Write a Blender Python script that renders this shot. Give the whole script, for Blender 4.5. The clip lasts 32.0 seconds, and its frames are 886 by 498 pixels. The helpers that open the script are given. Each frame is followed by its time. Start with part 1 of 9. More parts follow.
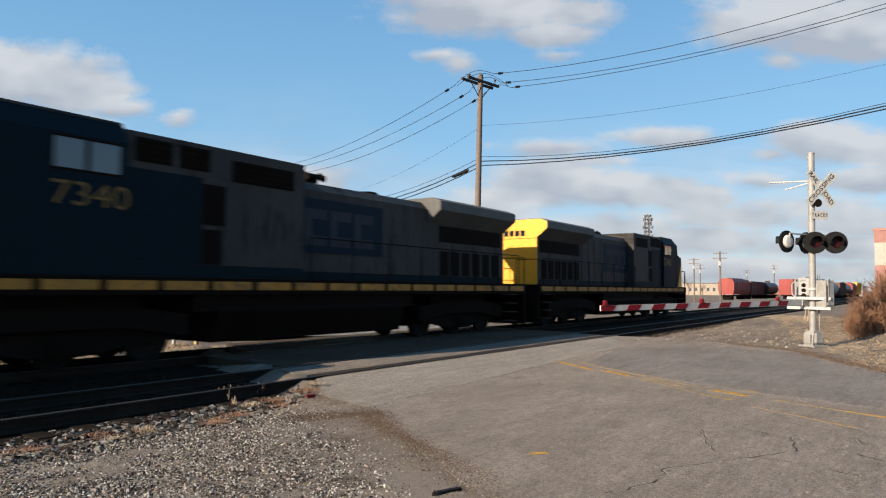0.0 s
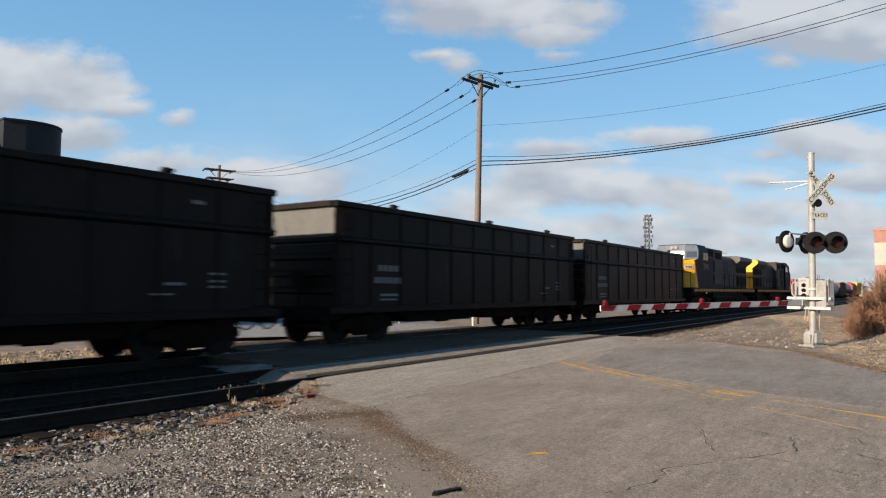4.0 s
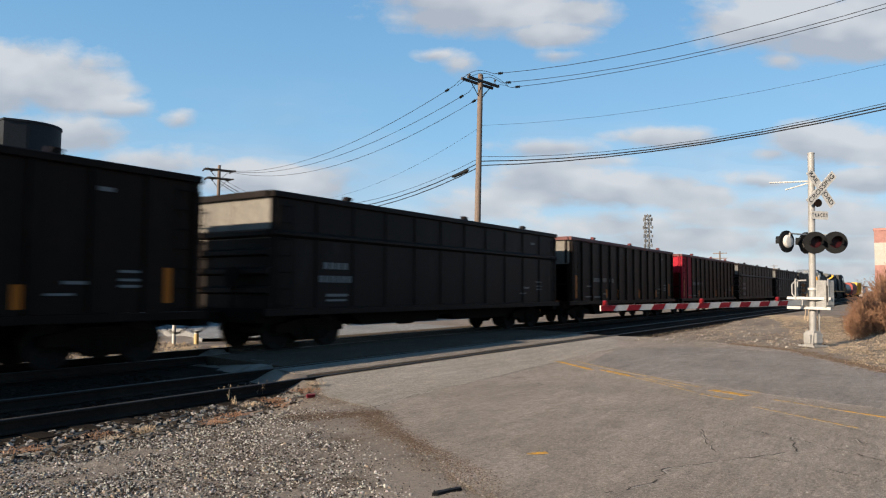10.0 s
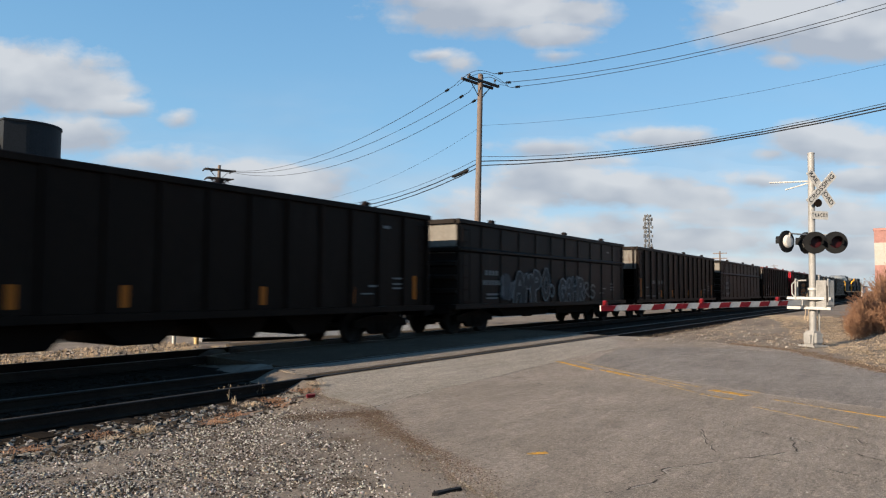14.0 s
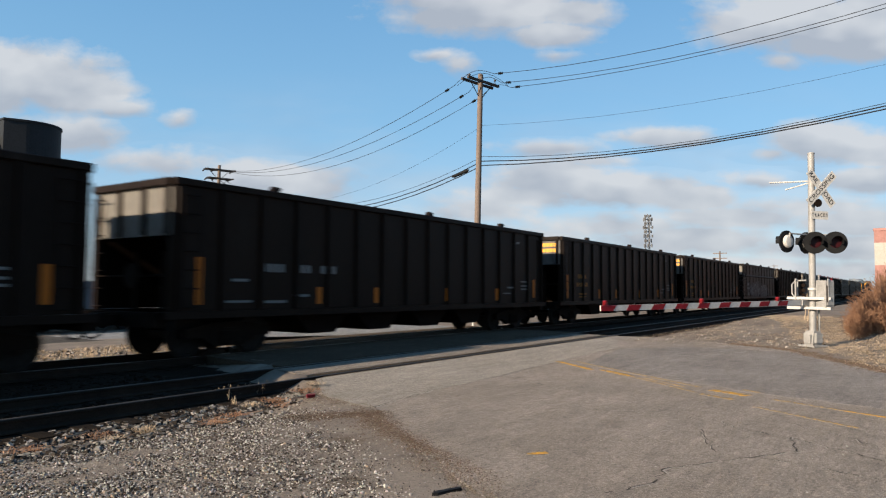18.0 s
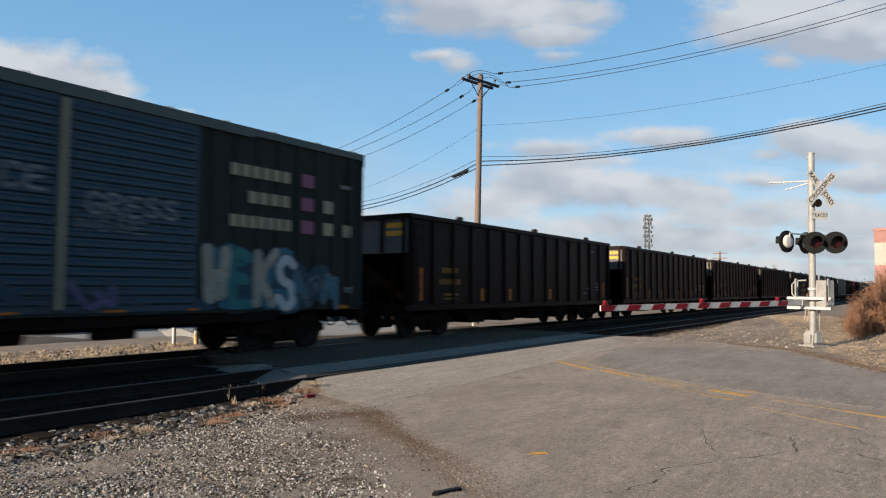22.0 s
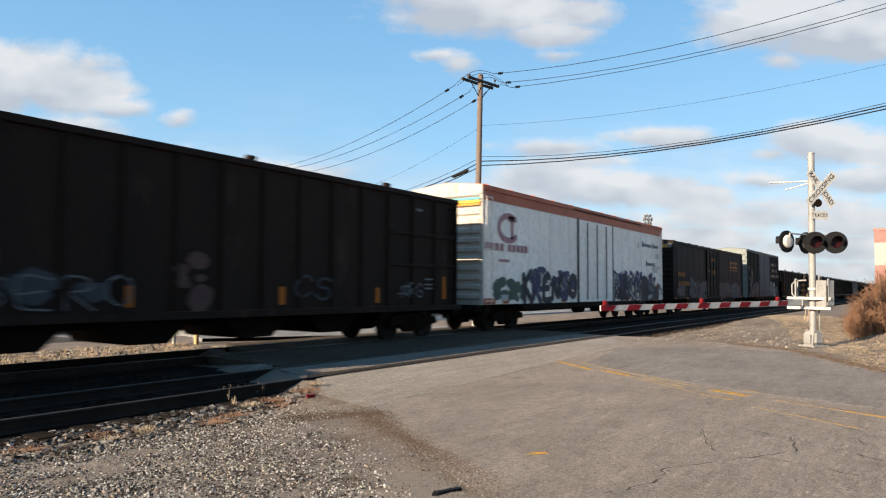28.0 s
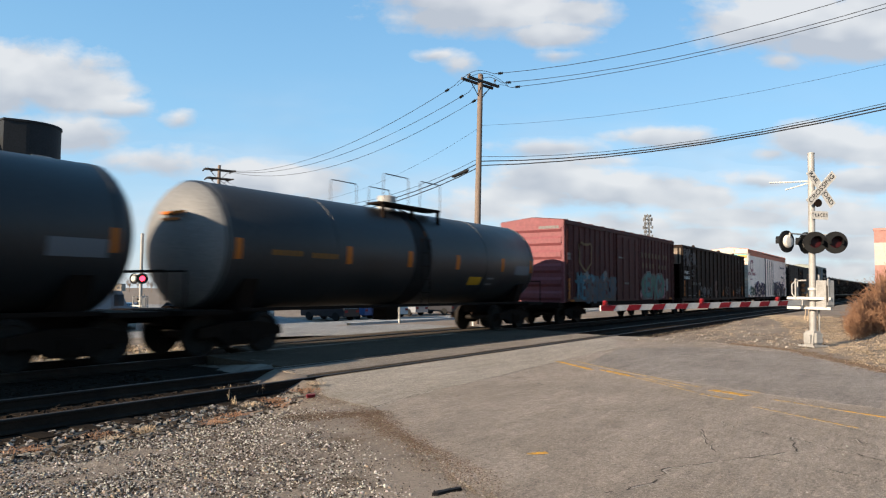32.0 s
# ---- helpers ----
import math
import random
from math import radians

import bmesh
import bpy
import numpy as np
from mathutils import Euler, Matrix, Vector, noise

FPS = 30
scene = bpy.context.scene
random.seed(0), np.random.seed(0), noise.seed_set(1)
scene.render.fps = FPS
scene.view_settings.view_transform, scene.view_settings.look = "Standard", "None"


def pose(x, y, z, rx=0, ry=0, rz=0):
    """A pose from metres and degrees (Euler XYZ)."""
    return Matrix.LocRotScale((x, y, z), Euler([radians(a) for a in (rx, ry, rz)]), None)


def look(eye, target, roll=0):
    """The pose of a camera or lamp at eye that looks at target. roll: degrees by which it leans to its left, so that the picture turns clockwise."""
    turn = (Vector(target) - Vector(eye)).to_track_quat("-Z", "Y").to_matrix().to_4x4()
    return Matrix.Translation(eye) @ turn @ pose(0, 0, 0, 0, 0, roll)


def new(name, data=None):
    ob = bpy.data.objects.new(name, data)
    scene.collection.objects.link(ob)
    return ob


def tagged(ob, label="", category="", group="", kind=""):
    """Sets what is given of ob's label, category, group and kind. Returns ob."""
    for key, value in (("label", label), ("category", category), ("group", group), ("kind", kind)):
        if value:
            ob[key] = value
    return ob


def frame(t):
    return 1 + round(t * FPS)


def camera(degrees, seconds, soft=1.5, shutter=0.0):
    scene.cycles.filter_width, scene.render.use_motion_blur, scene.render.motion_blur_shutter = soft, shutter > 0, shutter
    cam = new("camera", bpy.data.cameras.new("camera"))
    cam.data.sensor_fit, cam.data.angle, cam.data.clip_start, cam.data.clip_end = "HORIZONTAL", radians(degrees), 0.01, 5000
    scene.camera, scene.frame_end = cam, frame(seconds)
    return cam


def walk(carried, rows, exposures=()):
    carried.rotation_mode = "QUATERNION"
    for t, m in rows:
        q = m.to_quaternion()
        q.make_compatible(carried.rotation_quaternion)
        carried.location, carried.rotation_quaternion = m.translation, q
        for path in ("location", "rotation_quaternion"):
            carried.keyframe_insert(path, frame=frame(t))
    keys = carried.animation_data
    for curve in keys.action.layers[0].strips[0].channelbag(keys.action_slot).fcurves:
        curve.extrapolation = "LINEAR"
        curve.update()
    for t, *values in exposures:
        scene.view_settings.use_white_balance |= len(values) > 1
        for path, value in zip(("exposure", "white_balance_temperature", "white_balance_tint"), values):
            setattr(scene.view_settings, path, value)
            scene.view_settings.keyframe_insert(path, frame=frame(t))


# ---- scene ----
# x runs along the tracks, y across them and away from the camera, z up from the rail tops
cam = camera(64.65, 32.0, soft=1.2, shutter=0.5)
EYE = Vector((0.0, 0.0, 1.5))
YAW, TILT, LEAN = radians(34.41), radians(3.3), 0.33
AIM = Vector((math.cos(YAW) * math.cos(TILT), math.sin(YAW) * math.cos(TILT), math.sin(TILT)))
STAND = look(EYE, EYE + AIM, LEAN)
# the camera opens up a little when the bright cars arrive, and its white balance is a touch warm
walk(cam, [(0.0, STAND), (32.0, STAND)], [(0.0, 1.17, 6400, 10), (23.0, 1.17, 6400, 10), (24.0, 1.32, 6520, 10), (25.0, 1.39, 6560, 10), (27.5, 1.43, 6580, 10), (32.0, 1.42, 6580, 10)])

# ---- light: low sun from behind the train's tail, on the far side of the tracks ----
SUN_FROM = Vector((-2.35, 0.78, 1.0)).normalized()


def sun_and_sky():
    lamp = bpy.data.lights.new("sun", "SUN")
    lamp.energy, lamp.angle, lamp.color = 5.0, radians(0.53), (1.0, 0.83, 0.63)
    ob = new("sun", lamp)
    ob.matrix_world = look((0, 0, 60), Vector((0, 0, 60)) - SUN_FROM)
    world = bpy.data.worlds.new("sky")
    scene.world = world
    world.use_nodes = True
    nt = world.node_tree
    nt.nodes.clear()
    N, L = nt.nodes.new, nt.links.new
    out, bg, sky = N("ShaderNodeOutputWorld"), N("ShaderNodeBackground"), N("ShaderNodeTexSky")
    sky.sky_type, sky.sun_disc = "NISHITA", False
    sky.sun_elevation = math.asin(SUN_FROM.z)
    sky.sun_rotation = math.atan2(SUN_FROM.x, SUN_FROM.y)
    sky.air_density, sky.dust_density, sky.ozone_density = 1.0, 0.6, 2.5
    coord = N("ShaderNodeTexCoord")

    def dot(v):
        n = N("ShaderNodeVectorMath")
        n.operation = "DOT_PRODUCT"
        n.inputs[1].default_value = v
        L(coord.outputs["Generated"], n.inputs[0])
        return n.outputs["Value"]

    def calc(op, a, b=None, c=None, clamp=False):
        n = N("ShaderNodeMath")
        n.operation, n.use_clamp = op, clamp
        for k, v in enumerate((a, b, c)):
            if v is None:
                continue
            if isinstance(v, (int, float)):
                n.inputs[k].default_value = v
            else:
                L(v, n.inputs[k])
        return n.outputs[0]

    # bearings over a plane that faces north-east of the crossing
    m = STAND.to_3x3()
    f = calc("MAXIMUM", dot(-m.col[2]), 0.05)
    u = calc("DIVIDE", dot(m.col[0]), f)
    v = calc("DIVIDE", dot(m.col[1]), f)
    both = N("ShaderNodeCombineXYZ")
    L(u, both.inputs[0])
    L(v, both.inputs[1])

    def puff(scale, detail, rough, stretch, shift):
        mp = N("ShaderNodeMapping")
        mp.inputs["Scale"].default_value = stretch
        mp.inputs["Location"].default_value = shift
        L(both.outputs[0], mp.inputs["Vector"])
        n = N("ShaderNodeTexNoise")
        n.inputs["Scale"].default_value, n.inputs["Detail"].default_value, n.inputs["Roughness"].default_value = scale, detail, rough
        L(mp.outputs[0], n.inputs["Vector"])
        return n.outputs["Fac"]

    edge = puff(9.0, 7.0, 0.58, (1, 1.9, 1), (0, 0, 0))
    above = puff(9.0, 2.0, 0.5, (1, 1.9, 1), (0.01, 0.075, 0))
    under = puff(9.0, 2.0, 0.5, (1, 1.9, 1), (-0.005, -0.03, 0))
    fine = puff(26.0, 5.0, 0.6, (1, 1.6, 1), (3, 1, 0))
    veil = puff(3.2, 5.0, 0.55, (1, 3.6, 1), (1.7, 0.4, 0))
    # cumulus: bearing, height, half width, half height, strength
    mass, weight, height = None, 0.02, 0.0
    for cu, cv, ru, rv, k in CLOUDS:
        du = calc("DIVIDE", calc("SUBTRACT", u, cu), ru)
        dv = calc("DIVIDE", calc("SUBTRACT", v, cv), rv)
        d = calc("ADD", calc("MULTIPLY", du, du), calc("MULTIPLY", dv, dv))
        blob = calc("MULTIPLY", calc("SUBTRACT", 1.0, calc("SQRT", d)), k)
        mass = blob if mass is None else calc("MAXIMUM", mass, blob)
        near = calc("MAXIMUM", calc("ADD", blob, 0.35), 0.0)
        weight = calc("ADD", near, weight)
        height = calc("MULTIPLY_ADD", near, dv, height)
    mass = calc("MAXIMUM", mass, -1.0)
    field = calc("ADD", mass, calc("MULTIPLY", calc("SUBTRACT", edge, 0.5), 1.75))
    field = calc("ADD", field, calc("MULTIPLY", calc("SUBTRACT", fine, 0.5), 0.75))
    cover = calc("MULTIPLY", calc("ADD", field, 0.30), 1.55, clamp=True)
    low = calc("SUBTRACT", 1.0, calc("DIVIDE", calc("ADD", v, 0.08), 0.34), clamp=True)
    thin = calc("MULTIPLY", calc("MULTIPLY", calc("SUBTRACT", veil, 0.38), 4.2, clamp=True), low, clamp=True)
    cover = calc("MAXIMUM", calc("MULTIPLY", cover, 0.88), calc("MULTIPLY", thin, 0.6))
    haze = calc("POWER", calc("SUBTRACT", 1.0, calc("ABSOLUTE", dot((0, 0, 1)), clamp=True)), 14.0)
    cover = calc("MAXIMUM", cover, calc("MULTIPLY", haze, 0.55), clamp=True)
    shade = N("ShaderNodeMix")
    shade.data_type = "RGBA"
    # lit from above: bright where the cloud thins out upwards, grey underneath
    lit = calc("ADD", 0.50, calc("MULTIPLY", calc("SUBTRACT", under, above), 2.2))
    lit = calc("MULTIPLY_ADD", calc("DIVIDE", height, weight), 0.62, lit)
    L(calc("ADD", lit, calc("MULTIPLY", calc("SUBTRACT", fine, 0.5), 0.45), clamp=True), shade.inputs["Factor"])
    shade.inputs["A"].default_value = (*CLOUD_LOW, 1)
    shade.inputs["B"].default_value = (*CLOUD_HIGH, 1)
    tone = N("ShaderNodeValToRGB")
    L(calc("MULTIPLY", dot((0, 0, 1)), 1.8, clamp=True), tone.inputs[0])
    e = tone.color_ramp.elements
    e[0].color, e[1].color = (*SKY_LOW, 1), (*SKY_TOP, 1)
    e[1].position = 0.95
    middle = tone.color_ramp.elements.new(0.38)
    middle.color = (*SKY_MID, 1)
    blue = N("ShaderNodeMix")
    blue.data_type = "RGBA"
    blue.inputs["Factor"].default_value = 0.72
    L(sky.outputs[0], blue.inputs["A"])
    scaled = N("ShaderNodeVectorMath")
    scaled.operation = "SCALE"
    scaled.inputs["Scale"].default_value = 10.0
    L(tone.outputs[0], scaled.inputs[0])
    L(scaled.outputs[0], blue.inputs["B"])
    mix = N("ShaderNodeMix")
    mix.data_type = "RGBA"
    L(cover, mix.inputs["Factor"])
    L(blue.outputs["Result"], mix.inputs["A"])
    L(shade.outputs["Result"], mix.inputs["B"])
    L(mix.outputs["Result"], bg.inputs["Color"])
    bg.inputs["Strength"].default_value = SKY_STRENGTH
    L(bg.outputs[0], out.inputs[0])


SKY_STRENGTH = 0.065
# clear air mixed into the sky, from the horizon up
SKY_LOW, SKY_MID, SKY_TOP = (0.37, 0.485, 0.575), (0.185, 0.388, 0.580), (0.088, 0.252, 0.475)
CLOUD_LOW, CLOUD_HIGH = (3.1, 3.28, 3.62), (4.75, 4.78, 4.85)
CLOUDS = (
    (0.069, 0.352, 0.153, 0.042, 1.30), (0.013, 0.333, 0.089, 0.029, 1.17), (0.158, 0.306, 0.061, 0.021, 1.10), (0.182, 0.340, 0.065, 0.024, 1.04),
    (0.162, 0.278, 0.027, 0.006, 0.30), (0.025, 0.264, 0.024, 0.015, 0.55), (-0.003, 0.278, 0.021, 0.006, 0.30), (0.497, 0.328, 0.137, 0.044, 1.23),
    (0.562, 0.295, 0.105, 0.029, 1.23), (0.441, 0.312, 0.089, 0.024, 1.04), (0.626, 0.332, 0.089, 0.056, 1.17), (0.489, 0.270, 0.032, 0.011, 0.60),
    (-0.617, 0.247, 0.121, 0.050, 1.37), (-0.528, 0.228, 0.089, 0.036, 1.23), (-0.681, 0.227, 0.129, 0.048, 1.30), (-0.459, 0.203, 0.040, 0.011, 0.50),
    (-0.540, 0.162, 0.077, 0.027, 0.98), (-0.600, 0.174, 0.056, 0.021, 0.70), (-0.375, 0.185, 0.021, 0.011, 0.50), (-0.504, 0.267, 0.032, 0.011, 0.35),
    (-0.399, 0.123, 0.073, 0.021, 0.60), (-0.229, 0.099, 0.105, 0.027, 1.17), (-0.278, 0.114, 0.056, 0.015, 0.70), (-0.169, 0.086, 0.048, 0.021, 0.70),
    (0.158, 0.099, 0.105, 0.029, 1.37), (0.263, 0.086, 0.121, 0.027, 1.30), (0.352, 0.073, 0.081, 0.021, 1.04), (0.118, 0.077, 0.097, 0.021, 0.98),
    (0.053, 0.057, 0.089, 0.021, 0.60), (0.162, 0.144, 0.077, 0.011, 0.55), (0.312, 0.160, 0.077, 0.016, 1.04), (0.215, 0.126, 0.056, 0.010, 0.50),
    (0.546, 0.154, 0.093, 0.031, 1.43), (0.610, 0.144, 0.073, 0.029, 1.30), (0.473, 0.136, 0.048, 0.011, 0.60), (0.614, 0.099, 0.073, 0.021, 1.10),
    (0.441, 0.098, 0.048, 0.010, 0.40), (0.408, 0.045, 0.121, 0.019, 0.70), (0.513, 0.061, 0.129, 0.018, 0.60), (0.602, 0.037, 0.105, 0.021, 1.04),
    (0.239, 0.033, 0.137, 0.019, 0.65), (0.352, 0.013, 0.153, 0.021, 0.98), (0.562, 0.001, 0.137, 0.021, 1.04), (0.094, 0.017, 0.129, 0.019, 0.55),
    (0.457, -0.031, 0.210, 0.021, 1.04), (-0.068, 0.033, 0.129, 0.018, 0.40),
)
sun_and_sky()


# ---- materials ----
def mat(name, c1, c2, rough=0.7, metal=0.0, scale=1.5, fine=30.0, bump=0.15, stretch=(1, 1, 1), vary=0.0, spot=None, spot_at=0.62, coat=0.0, spec=0.35):
    """A worn surface: two colours mixed at two scales, fine relief, and stains of a third colour where spot is given."""
    m = bpy.data.materials.new(name)
    m.use_nodes = True
    nt = m.node_tree
    N, L = nt.nodes.new, nt.links.new
    b = nt.nodes["Principled BSDF"]
    co, mp = N("ShaderNodeTexCoord"), N("ShaderNodeMapping")
    L(co.outputs["Object"], mp.inputs["Vector"])
    mp.inputs["Scale"].default_value = stretch
    info = N("ShaderNodeObjectInfo")
    add = N("ShaderNodeVectorMath")
    add.operation = "ADD"
    L(mp.outputs[0], add.inputs[0])
    if vary:
        far = N("ShaderNodeMath")
        far.operation = "MULTIPLY"
        L(info.outputs["Random"], far.inputs[0])
        far.inputs[1].default_value = 37.0
        L(far.outputs[0], add.inputs[1])

    def noise_at(s, detail=5.0, r=0.6):
        n = N("ShaderNodeTexNoise")
        n.inputs["Scale"].default_value, n.inputs["Detail"].default_value, n.inputs["Roughness"].default_value = s, detail, r
        L(add.outputs[0], n.inputs["Vector"])
        return n.outputs["Fac"]

    big, small = noise_at(scale), noise_at(fine, 4.0, 0.7)
    ramp = N("ShaderNodeMapRange")
    ramp.inputs["From Min"].default_value, ramp.inputs["From Max"].default_value = 0.33, 0.67
    L(big, ramp.inputs["Value"])
    mix = N("ShaderNodeMix")
    mix.data_type = "RGBA"
    L(ramp.outputs[0], mix.inputs["Factor"])
    mix.inputs["A"].default_value, mix.inputs["B"].default_value = (*c1, 1), (*c2, 1)
    grain = N("ShaderNodeMapRange")
    grain.inputs["From Min"].default_value, grain.inputs["From Max"].default_value = 0.3, 0.7
    grain.inputs["To Min"].default_value, grain.inputs["To Max"].default_value = 0.72, 1.28
    L(small, grain.inputs["Value"])
    tint = N("ShaderNodeVectorMath")
    tint.operation = "SCALE"
    L(mix.outputs["Result"], tint.inputs[0])
    L(grain.outputs[0], tint.inputs["Scale"])
    colour = tint.outputs[0]
    if vary:
        each = N("ShaderNodeMapRange")
        each.inputs["To Min"].default_value, each.inputs["To Max"].default_value = 1 - vary, 1 + vary
        L(info.outputs["Random"], each.inputs["Value"])
        t2 = N("ShaderNodeVectorMath")
        t2.operation = "SCALE"
        L(colour, t2.inputs[0])
        L(each.outputs[0], t2.inputs["Scale"])
        colour = t2.outputs[0]
    if spot:
        blot = noise_at(scale * 2.7, 6.0, 0.65)
        cut = N("ShaderNodeMapRange")
        cut.inputs["From Min"].default_value, cut.inputs["From Max"].default_value = spot_at - 0.05, spot_at + 0.07
        L(blot, cut.inputs["Value"])
        m2 = N("ShaderNodeMix")
        m2.data_type = "RGBA"
        L(cut.outputs[0], m2.inputs["Factor"])
        L(colour, m2.inputs["A"])
        m2.inputs["B"].default_value = (*spot, 1)
        colour = m2.outputs["Result"]
    L(colour, b.inputs["Base Color"])
    rr = N("ShaderNodeMapRange")
    rr.inputs["To Min"].default_value, rr.inputs["To Max"].default_value = max(rough - 0.12, 0.03), min(rough + 0.12, 1.0)
    L(big, rr.inputs["Value"])
    L(rr.outputs[0], b.inputs["Roughness"])
    b.inputs["Metallic"].default_value = metal
    b.inputs["Specular IOR Level"].default_value = spec
    if coat:
        b.inputs["Coat Weight"].default_value = coat
    if bump:
        bp = N("ShaderNodeBump")
        bp.inputs["Strength"].default_value, bp.inputs["Distance"].default_value = bump, 0.02
        L(small, bp.inputs["Height"])
        L(bp.outputs[0], b.inputs["Normal"])
    return m


def plain(name, c, rough=0.5, metal=0.0, glow=0.0):
    m = bpy.data.materials.new(name)
    m.use_nodes = True
    b = m.node_tree.nodes["Principled BSDF"]
    b.inputs["Base Color"].default_value, b.inputs["Roughness"].default_value, b.inputs["Metallic"].default_value = (*c, 1), rough, metal
    b.inputs["Specular IOR Level"].default_value = 0.2
    if glow:
        b.inputs["Emission Color"].default_value, b.inputs["Emission Strength"].default_value = (*c, 1), glow
    return m


def glass(name, c, rough=0.05):
    m = plain(name, c, rough)
    m.node_tree.nodes["Principled BSDF"].inputs["Specular IOR Level"].default_value = 0.9
    return m


def paving(name, c1, c2, stain, seed=0.0):
    """Worn asphalt: broad wear, tyre streaks along the road, mottling, aggregate speckle and hairline cracks."""
    m = bpy.data.materials.new(name)
    m.use_nodes = True
    nt = m.node_tree
    N, L = nt.nodes.new, nt.links.new
    b = nt.nodes["Principled BSDF"]
    co, mp, mr = N("ShaderNodeTexCoord"), N("ShaderNodeMapping"), N("ShaderNodeMapping")
    L(co.outputs["Object"], mp.inputs["Vector"])
    mp.inputs["Location"].default_value = (seed, seed, 0)
    L(mp.outputs[0], mr.inputs["Vector"])
    mr.inputs["Rotation"].default_value = (0, 0, radians(-60))
    mr.inputs["Scale"].default_value = (0.22, 1.6, 1)

    def tex(src, s, d=5.0, r=0.6, lo=0.3, hi=0.7, a=0.0, z=1.0):
        n, q = N("ShaderNodeTexNoise"), N("ShaderNodeMapRange")
        n.inputs["Scale"].default_value, n.inputs["Detail"].default_value, n.inputs["Roughness"].default_value = s, d, r
        L(src.outputs[0], n.inputs["Vector"])
        q.inputs["From Min"].default_value, q.inputs["From Max"].default_value, q.inputs["To Min"].default_value, q.inputs["To Max"].default_value = lo, hi, a, z
        L(n.outputs["Fac"], q.inputs["Value"])
        return q.outputs[0]

    def mul(x, y):
        n = N("ShaderNodeMath")
        n.operation = "MULTIPLY"
        L(x, n.inputs[0])
        L(y, n.inputs[1])
        return n.outputs[0]
    base = N("ShaderNodeMix")
    base.data_type = "RGBA"
    base.inputs["A"].default_value, base.inputs["B"].default_value = (*c1, 1), (*c2, 1)
    L(tex(mp, 0.45, 6.0, 0.65), base.inputs["Factor"])
    gain = mul(mul(tex(mr, 2.4, 8.0, 0.75, 0.3, 0.7, 0.84, 1.2), tex(mp, 6.0, 6.0, 0.75, 0.3, 0.7, 0.82, 1.18)), mul(tex(mp, 42.0, 3.0, 0.75, 0.3, 0.7, 0.60, 1.45), tex(mp, 120.0, 2.0, 0.8, 0.3, 0.7, 0.55, 1.55)))
    scratch = N("ShaderNodeMapping")
    L(mp.outputs[0], scratch.inputs["Vector"])
    scratch.inputs["Rotation"].default_value = (0, 0, radians(33))
    scratch.inputs["Scale"].default_value = (0.9, 7.0, 1)
    gain = mul(gain, mul(tex(scratch, 2.2, 5.0, 0.7, 0.56, 0.72, 1.0, 1.35), tex(scratch, 3.1, 5.0, 0.7, 0.28, 0.46, 0.72, 1.0)))
    gain = mul(gain, tex(mp, 18.0, 4.0, 0.8, 0.3, 0.7, 0.74, 1.28))
    crack = N("ShaderNodeTexVoronoi")
    crack.feature = "DISTANCE_TO_EDGE"
    crack.inputs["Scale"].default_value = 0.9
    warp, wv = N("ShaderNodeTexNoise"), N("ShaderNodeVectorMath")
    warp.inputs["Scale"].default_value = 2.2
    L(mp.outputs[0], warp.inputs["Vector"])
    wv.operation = "MULTIPLY_ADD"
    L(warp.outputs["Color"], wv.inputs[0])
    wv.inputs[1].default_value = (0.5, 0.5, 0.5)
    L(mp.outputs[0], wv.inputs[2])
    L(wv.outputs[0], crack.inputs["Vector"])
    line = N("ShaderNodeMapRange")
    line.inputs["From Max"].default_value, line.inputs["To Min"].default_value, line.inputs["To Max"].default_value = 0.006, 0.86, 1.0
    L(crack.outputs["Distance"], line.inputs["Value"])
    gain = mul(gain, line.outputs[0])
    out = N("ShaderNodeVectorMath")
    out.operation = "SCALE"
    L(base.outputs["Result"], out.inputs[0])
    L(gain, out.inputs["Scale"])
    spot = N("ShaderNodeMix")
    spot.data_type = "RGBA"
    L(tex(mp, 1.1, 6.0, 0.7, 0.58, 0.72, 0.0, 0.7), spot.inputs["Factor"])
    L(out.outputs[0], spot.inputs["A"])
    spot.inputs["B"].default_value = (*stain, 1)
    L(spot.outputs["Result"], b.inputs["Base Color"])
    b.inputs["Roughness"].default_value = 0.97
    b.inputs["Specular IOR Level"].default_value = 0.06
    bp = N("ShaderNodeBump")
    bp.inputs["Strength"].default_value, bp.inputs["Distance"].default_value = 0.8, 0.012
    L(tex(mp, 70.0, 4.0, 0.75), bp.inputs["Height"])
    L(bp.outputs[0], b.inputs["Normal"])
    return m


